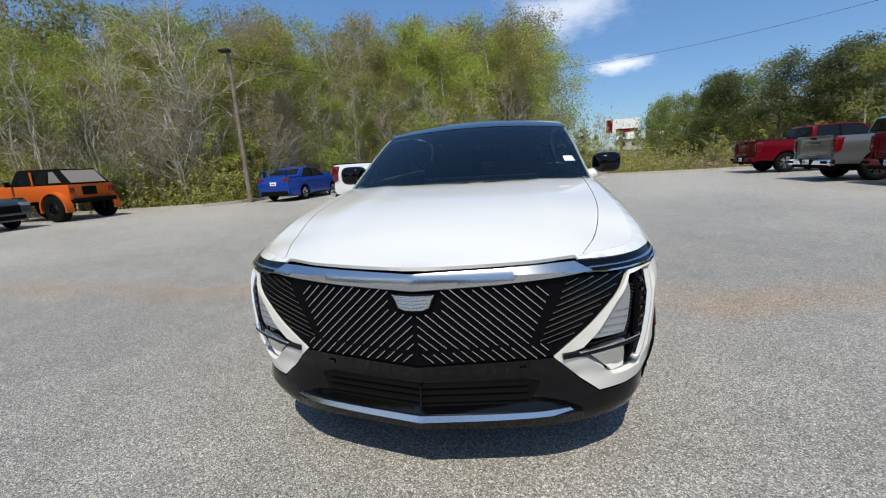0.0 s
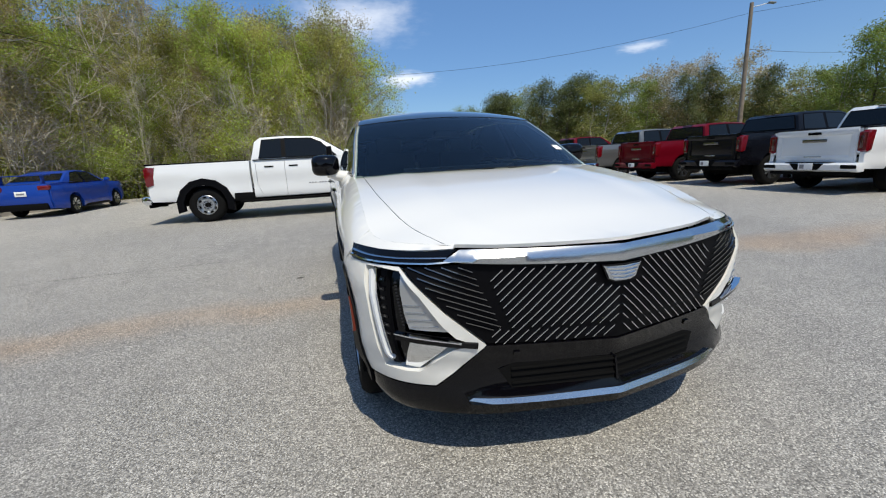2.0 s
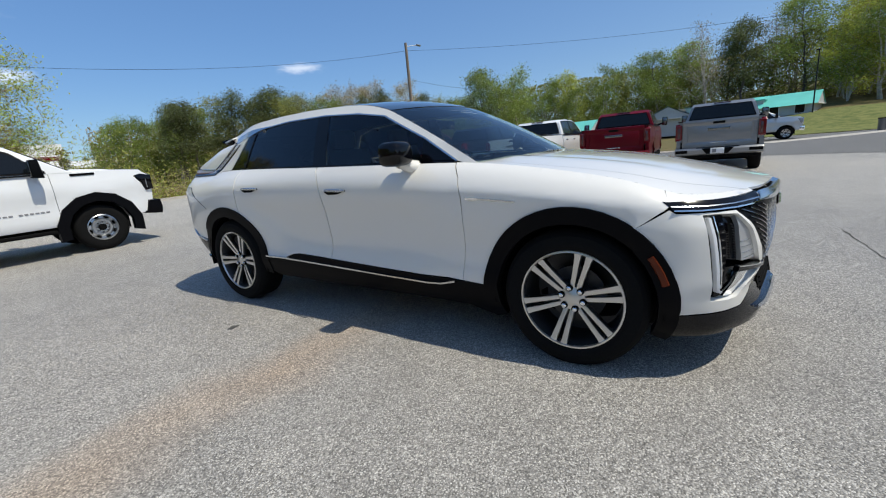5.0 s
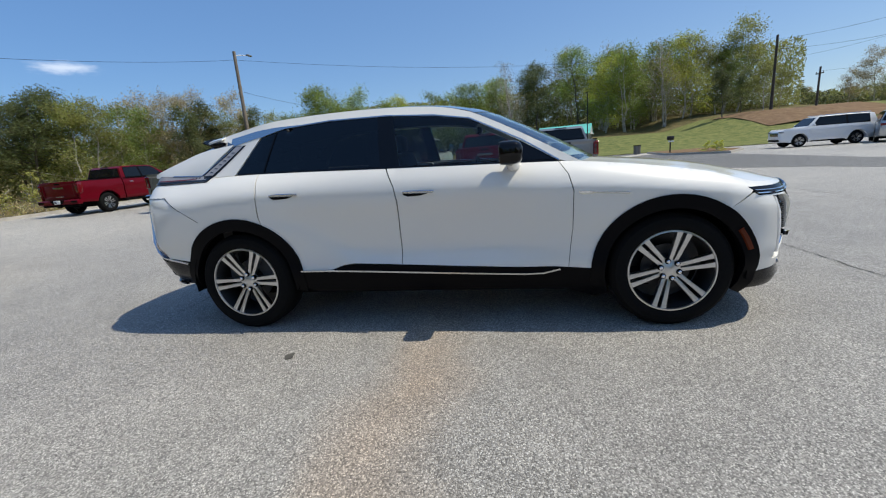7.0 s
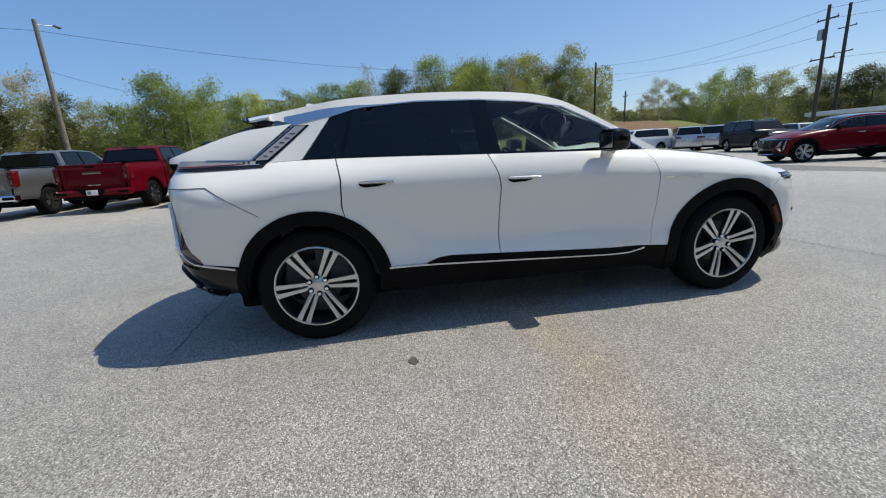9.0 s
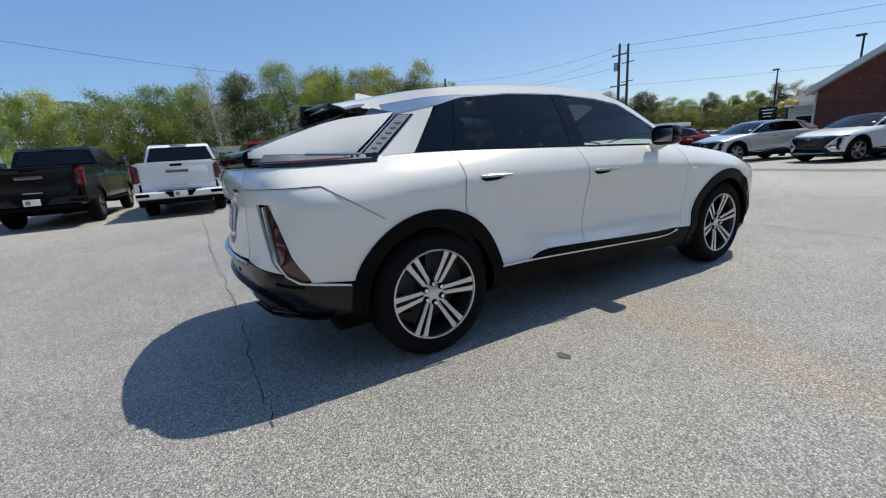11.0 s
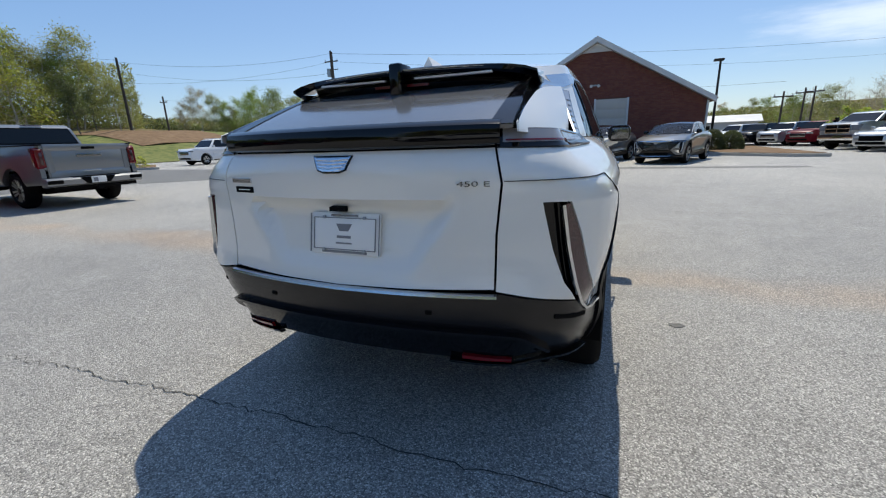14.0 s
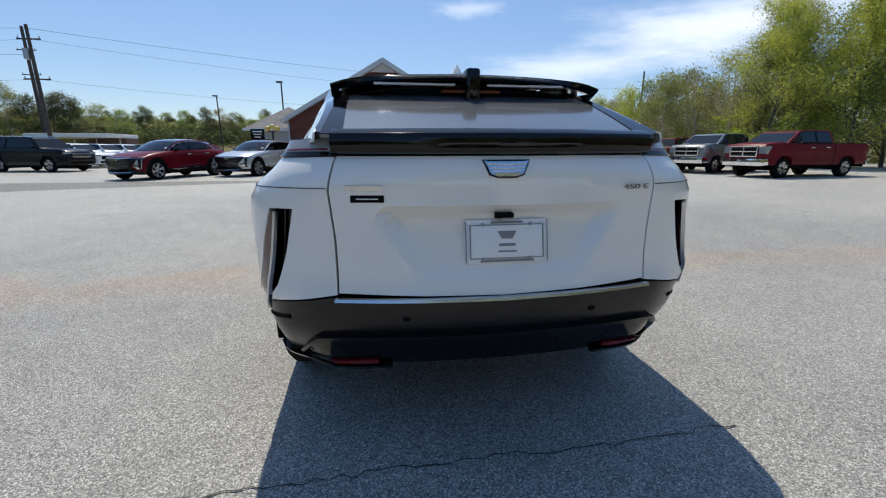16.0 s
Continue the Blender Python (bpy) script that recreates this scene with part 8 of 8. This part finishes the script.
FAR_PROTO = {
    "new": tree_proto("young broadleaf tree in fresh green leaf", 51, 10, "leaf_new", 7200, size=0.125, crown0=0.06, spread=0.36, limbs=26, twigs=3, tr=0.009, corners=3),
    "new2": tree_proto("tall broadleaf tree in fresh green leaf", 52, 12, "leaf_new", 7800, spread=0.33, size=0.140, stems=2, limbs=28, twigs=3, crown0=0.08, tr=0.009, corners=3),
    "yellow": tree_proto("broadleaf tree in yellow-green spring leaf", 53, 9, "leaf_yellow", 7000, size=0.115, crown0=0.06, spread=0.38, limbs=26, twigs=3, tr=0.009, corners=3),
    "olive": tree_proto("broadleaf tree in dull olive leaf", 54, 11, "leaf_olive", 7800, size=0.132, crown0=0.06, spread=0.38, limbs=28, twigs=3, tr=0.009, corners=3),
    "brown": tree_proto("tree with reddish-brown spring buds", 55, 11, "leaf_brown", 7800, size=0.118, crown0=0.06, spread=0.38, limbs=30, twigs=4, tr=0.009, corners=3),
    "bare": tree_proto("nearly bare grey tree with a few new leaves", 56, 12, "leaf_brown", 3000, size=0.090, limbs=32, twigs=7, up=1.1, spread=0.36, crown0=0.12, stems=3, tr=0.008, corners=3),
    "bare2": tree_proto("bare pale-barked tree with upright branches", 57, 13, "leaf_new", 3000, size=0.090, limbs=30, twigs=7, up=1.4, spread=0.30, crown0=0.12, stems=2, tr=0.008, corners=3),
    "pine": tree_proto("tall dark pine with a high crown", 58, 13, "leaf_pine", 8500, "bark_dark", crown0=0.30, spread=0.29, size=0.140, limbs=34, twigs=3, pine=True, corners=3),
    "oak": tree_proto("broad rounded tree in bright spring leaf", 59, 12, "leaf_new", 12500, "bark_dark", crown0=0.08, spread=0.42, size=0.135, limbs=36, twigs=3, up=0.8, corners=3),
}
HEIGHT = {"new": 10, "new2": 12, "yellow": 9, "olive": 11, "brown": 11, "bare": 12, "bare2": 13, "pine": 13, "oak": 12, "dome": 12, "pale": 9, "bush": 2.6, "bush_o": 2.8, "bush_y": 2.4}
rt = random.Random(5)


def plant(kind, x, y, h, group="", wide=1.0):
    s = h / HEIGHT[kind]
    src = FAR_PROTO[kind] if kind in FAR_PROTO and math.hypot(x, y) > 31.5 else PROTO[kind]
    t = copy_thing(src, pose(x, y, fall(x, y) - 0.05, 0, 0, rt.uniform(0, 360)) @ Matrix.Diagonal((s * wide, s * wide, s, 1)))
    if group:
        t["group"] = group
    if kind.startswith("bush"):
        t["category"] = "shrub"
        t.name = "shrub"
    return t


def wood(az0, az1, step, d0, d1, el, kinds, group, jitter=0.18, wide=1.0):
    """Trees between two compass bearings, at distances d0 to d1, whose tops stand about el degrees high."""
    az = az0
    while az < az1:
        d = rt.uniform(d0, d1)
        h = 1.25 + d * math.tan(radians(el(az) if callable(el) else el)) * rt.uniform(1 - jitter, 1 + jitter * 0.4)
        a = radians(az + rt.uniform(-step, step) * 0.4)
        x, y = math.sin(a) * d, math.cos(a) * d
        plant(rt.choice(kinds), x, y, h - fall(x, y), group, wide * (1.22 if d0 > 44 else 1.0))
        az += step * rt.uniform(0.7, 1.3) * (0.95 if d0 > 44 else 1.0)


LW = "trees of the wood by the kerb"
wood(296, 364, 2.6, 21, 25, lambda a: 15.5 if a < 312 else 17.5, ["bare", "olive", "brown", "new", "olive", "new2"], LW, 0.3)
wood(296, 362, 2.3, 25, 31, lambda a: 16.0 if a < 310 else 19.0, ["olive", "bare", "new2", "brown", "bare2", "new"], LW, 0.2)
wood(297, 362, 2.9, 19.5, 22, 12.5, ["bare", "bare2", "bare", "new"], LW, 0.3)
wood(294, 362, 2.2, 32, 40, 17.5, ["olive", "new2", "brown", "olive"], LW, 0.2)
wood(296, 312, 3.2, 22, 26, 14.0, ["new2", "new", "olive"], LW)
plant("yellow", -15.2, 15.5, 5.5, LW)
for x, y, h, w in ((-15.4, 14.2, 10.2, 1.25), (-12.6, 18.6, 9.0, 1.0), (-9.0, 20.4, 8.6, 1.1), (-5.2, 21.6, 8.2, 1.0), (-18.5, 13.2, 8.6, 1.1)):
    plant("bare", x, y, h, LW, w)
plant("new2", 1.2, 24.5, 9.2, LW, 1.2)
plant("new2", -1.2, 23.5, 9.4, LW, 1.1)
plant("olive", -3.4, 23.2, 9.0, LW, 1.2)
plant("new", -14.2, 17.2, 7.6, LW, 1.2)
plant("new2", -17.5, 16.0, 8.0, LW, 1.2)
plant("new", 0.2, 27.0, 9.0, LW, 1.3)
for k in range(64):
    # shrubs along the kerb
    t = k / 63
    i = t * 9.999
    j = int(i)
    a, b = KERB[1 + j], KERB[2 + j]
    x, y = a[0] + (b[0] - a[0]) * (i - j), a[1] + (b[1] - a[1]) * (i - j)
    dd = rt.uniform(1.6, 4.5)
    if x < 4.5:
        plant(rt.choice(["bush", "bush_o", "bush_o", "bush_y" if rt.random() < 0.4 else "bush"]), x - 0.25 * dd, y + dd, rt.uniform(1.6, 3.6), "shrubs along the kerb", 1.1)
for x, y, h in ((5.5, 22.6, 1.5), (7.5, 23.2, 1.4), (9.5, 22.4, 1.6), (11.5, 23, 1.8), (14, 24, 2.0), (17, 24, 2.2), (20, 24.5, 2.2), (6.5, 25.5, 1.8), (12.5, 26, 2.3)):
    plant("bush_o", x, y, h, "shrubs along the kerb", 1.2)
plant("pale", 7.4, 36.5, 4.4, "scattered small trees")
plant("bare", 6.3, 38, 4.6, "scattered small trees")
EW = "trees of the eastern wood"
wood(4, 17, 1.6, 110, 130, 2.6, ["olive", "new", "pine"], EW)
wood(17, 27, 1.7, 47, 60, lambda a: 6.6 + 0.18 * (a - 17), ["new2", "new", "olive", "new2"], EW)
wood(23, 27, 3.0, 46, 48, 8.2, ["pine"], EW)
wood(28, 37, 1.9, 46, 56, 9.2, ["pine", "pine", "olive", "pine"], EW, 0.1, 1.2)
wood(37, 49, 1.7, 48, 60, 9.0, ["new2", "brown", "brown", "new", "olive"], EW, 0.15)
wood(48, 56, 1.9, 52, 62, 8.6, ["pine", "pine", "brown", "olive"], EW, 0.15)
wood(55, 64, 1.9, 50, 62, 7.6, ["new", "new2", "olive"], EW)
wood(64.5, 69, 2.0, 47, 52, 9.9, ["oak", "new2"], EW, 0.08)
wood(69, 80, 1.7, 86, 96, 7.6, ["new", "yellow", "olive", "new2"], EW)
wood(77, 82, 2.0, 95, 110, 5.0, ["pine", "olive"], EW)
wood(81.5, 91, 1.9, 90, 102, 9.0, ["oak", "oak", "new2"], EW, 0.12, 1.1)
wood(91, 104, 1.7, 86, 100, 12.2, ["bare", "pine", "oak", "olive", "bare2", "new2"], EW, 0.15)
wood(102, 118, 1.6, 80, 94, 11.6, ["oak", "pine", "olive", "new2", "yellow", "bare"], EW, 0.2)
wood(116, 121, 1.7, 70, 80, 7.2, ["pine", "pine", "olive"], EW)
wood(120, 126, 2.2, 110, 130, 3.9, ["pine", "olive", "brown"], EW)
SW = "trees of the southern skyline"
wood(126, 142, 1.5, 82, 100, 6.0, ["new", "olive", "brown", "new2", "olive"], SW, 0.3)
wood(133, 137.5, 3.0, 80, 82, 7.1, ["new2", "new"], SW, 0.05, 0.8)
wood(141, 171, 1.4, 95, 115, 4.6, ["pine", "new", "brown", "pine", "olive"], SW, 0.2, 1.25)
wood(140, 171, 1.9, 112, 125, 3.8, ["pine", "olive", "pine"], SW, 0.15, 1.3)
wood(143, 148, 1.8, 92, 96, 5.6, ["pine"], SW, 0.1, 1.3)
wood(190, 201, 1.6, 88, 105, 3.0, ["new", "olive", "brown"], SW, 0.25)
wood(199, 213, 1.4, 60, 75, lambda a: 3.6 + 0.17 * (a - 199), ["brown", "olive", "new", "bare"], SW, 0.2)
WW = "trees of the western wood"
wood(211, 220, 1.9, 36, 42, 7.4, ["brown", "olive", "bare", "brown", "yellow"], WW, 0.2)
wood(229, 244, 2.0, 33, 38, 14.5, ["dome", "dome", "oak"], WW, 0.12, 1.05)
wood(220, 230, 1.5, 33, 39, lambda a: 8.5 + 0.5 * (a - 220), ["bare", "brown", "olive", "bare2"], WW, 0.15, 1.1)
wood(217, 226, 2.0, 38, 44, 9.0, ["brown", "olive", "new", "bare"], WW, 0.2)
wood(243, 296, 3.4, 33, 45, 12.0, ["olive", "new2", "bare", "oak"], WW, 0.2, 1.2)
for k in range(16):
    a = radians(206 + k * 1.9)
    d = rt.uniform(31, 34)
    plant(rt.choice(["bush", "bush_o", "bush"]), math.sin(a) * d, math.cos(a) * d, rt.uniform(1.8, 3.2), "shrubs behind the used cars", 1.3)
for k, (x, y, h) in enumerate(((-6.45, -24.6, 1.15), (-7.45, -24.9, 1.05))):
    rng = np.random.default_rng(60 + k)
    d = rng.normal(size=(5200, 3))
    d /= np.linalg.norm(d, axis=1)[:, None]
    d[:, 2] = np.abs(d[:, 2])
    pts = d * rng.uniform(0.86, 1.0, (5200, 1)) * (0.68, 0.68, h) + (x, y, 0.16)
    hedge = thing("shrub", "clipped round dark green shrub on the kerbed island", "shrub", "clipped shrubs on the island", Matrix.Identity(4))
    ob = new("foliage", leaves_mesh("foliage", pts, 0.055, M["leaf_pine"], 0.2, rng, 3))
    ob.parent = hedge
    part("stem", tube((x, y, 0.1), (x, y, 0.8), 0.05, 0.03, 8), M["bark_dark"], hedge)
for x, y in ((27.6, -14.4), (28.6, -14.9), (29.6, -14.7)):
    plant("bush_y", x, y, 0.85, "low yellow shrubs on the island", 1.5)


def brush(name, label, seed, n, line, depth, top, material, size):
    """Low tangled growth along a line."""
    rng = np.random.default_rng(seed)
    L = np.array(line, float)
    k = rng.uniform(0, len(L) - 1.001, n)
    i = k.astype(int)
    P = L[i] + (L[i + 1] - L[i]) * (k - i)[:, None]
    off = rng.uniform(0, 1, n) ** 1.3 * depth
    z = rng.uniform(0, 1, n) ** 1.5 * top * (0.25 + 0.75 * off / depth)
    pts = np.c_[P[:, 0] - off * 0.3, P[:, 1] + off, z]
    tagged(new(name, leaves_mesh(name, pts, size, material, 0.2, rng, 3)), label, "undergrowth", kind="stuff")


edge = [(x, y + 0.5) for x, y in KERB[1:11]]
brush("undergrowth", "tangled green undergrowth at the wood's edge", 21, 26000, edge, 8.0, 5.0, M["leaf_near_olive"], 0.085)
brush("undergrowth", "dry brown brush at the wood's edge", 22, 9000, edge, 7.0, 2.6, M["leaf_brown"], 0.085)
brush("undergrowth", "fresh green weeds by the kerb", 23, 16000, edge, 5.0, 2.2, M["leaf_near"], 0.065)
brush("undergrowth", "dry brush behind the parked trucks", 24, 9000, [(5, 21.6), (12, 22), (24, 23), (36, 26)], 9.0, 1.8, M["leaf_brown"], 0.10)


def thicket(az0, az1, d, top, seed, material, n=9000, size=0.22):
    """Dense low growth that closes the foot of a distant wood."""
    rng = np.random.default_rng(seed)
    n = int(n * 2.4)
    a = np.radians(rng.uniform(az0, az1, n))
    dd = d * rng.uniform(0.96, 1.12, n)
    x, y = np.sin(a) * dd, np.cos(a) * dd
    z = np.array([fall(p, q) for p, q in zip(x, y)]) + rng.uniform(0, 1, n) ** 1.2 * top
    tagged(new("thicket", leaves_mesh("thicket", np.c_[x, y, z], size * 0.72, material, 0.2, rng, 3)), "dense low growth at the foot of a distant wood", "thicket", kind="stuff")


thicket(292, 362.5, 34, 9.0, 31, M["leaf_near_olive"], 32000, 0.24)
thicket(292, 362, 40, 12.0, 41, M["leaf_brown"], 20000, 0.26)
thicket(16, 66, 58, 5.5, 32, M["leaf_olive"], 16000, 0.32)
thicket(16, 66, 64, 7.5, 42, M["leaf_brown"], 10000, 0.36)
thicket(66, 122, 96, 11.0, 33, M["leaf_olive"], 24000, 0.5)
thicket(122, 172, 108, 3.6, 34, M["leaf_olive"], 14000, 0.6)
thicket(122, 172, 100, 3.0, 44, M["leaf_pine"], 8000, 0.5)
thicket(188, 214, 80, 4.2, 35, M["leaf_olive"], 10000, 0.38)
thicket(210, 298, 46, 6.0, 36, M["leaf_olive"], 16000, 0.36)
for t in (*PROTO.values(), *FAR_PROTO.values()):
    for o in (*t.children_recursive, t):
        bpy.data.objects.remove(o)
# mailbox and bin on the verge
box_v = thing("mailbox", "black roadside mailbox on a post", "mailbox")
part("post", tube((30.5, -12.4, 0), (30.5, -12.4, 1.1), 0.05), M["bronze"], box_v)
part("case", box(30.5, -12.4, 1.25, 0.25, 0.5, 0.3, 0.08), M["bronze"], box_v)
part("print", box(30.36, -12.4, 1.0, 0.02, 0.4, 0.1), M["paper"], box_v)
bin_v = thing("litter_bin", "dark cylindrical litter bin on the verge", "bin")
part("drum", tube((37.5, -12.0, 0), (37.5, -12.0, 0.8), 0.3, 0.32, 16), M["grey"], bin_v)
part("rim", tube((37.5, -12.0, 0.78), (37.5, -12.0, 0.84), 0.34, 0.34, 16), M["matte_black"], bin_v)
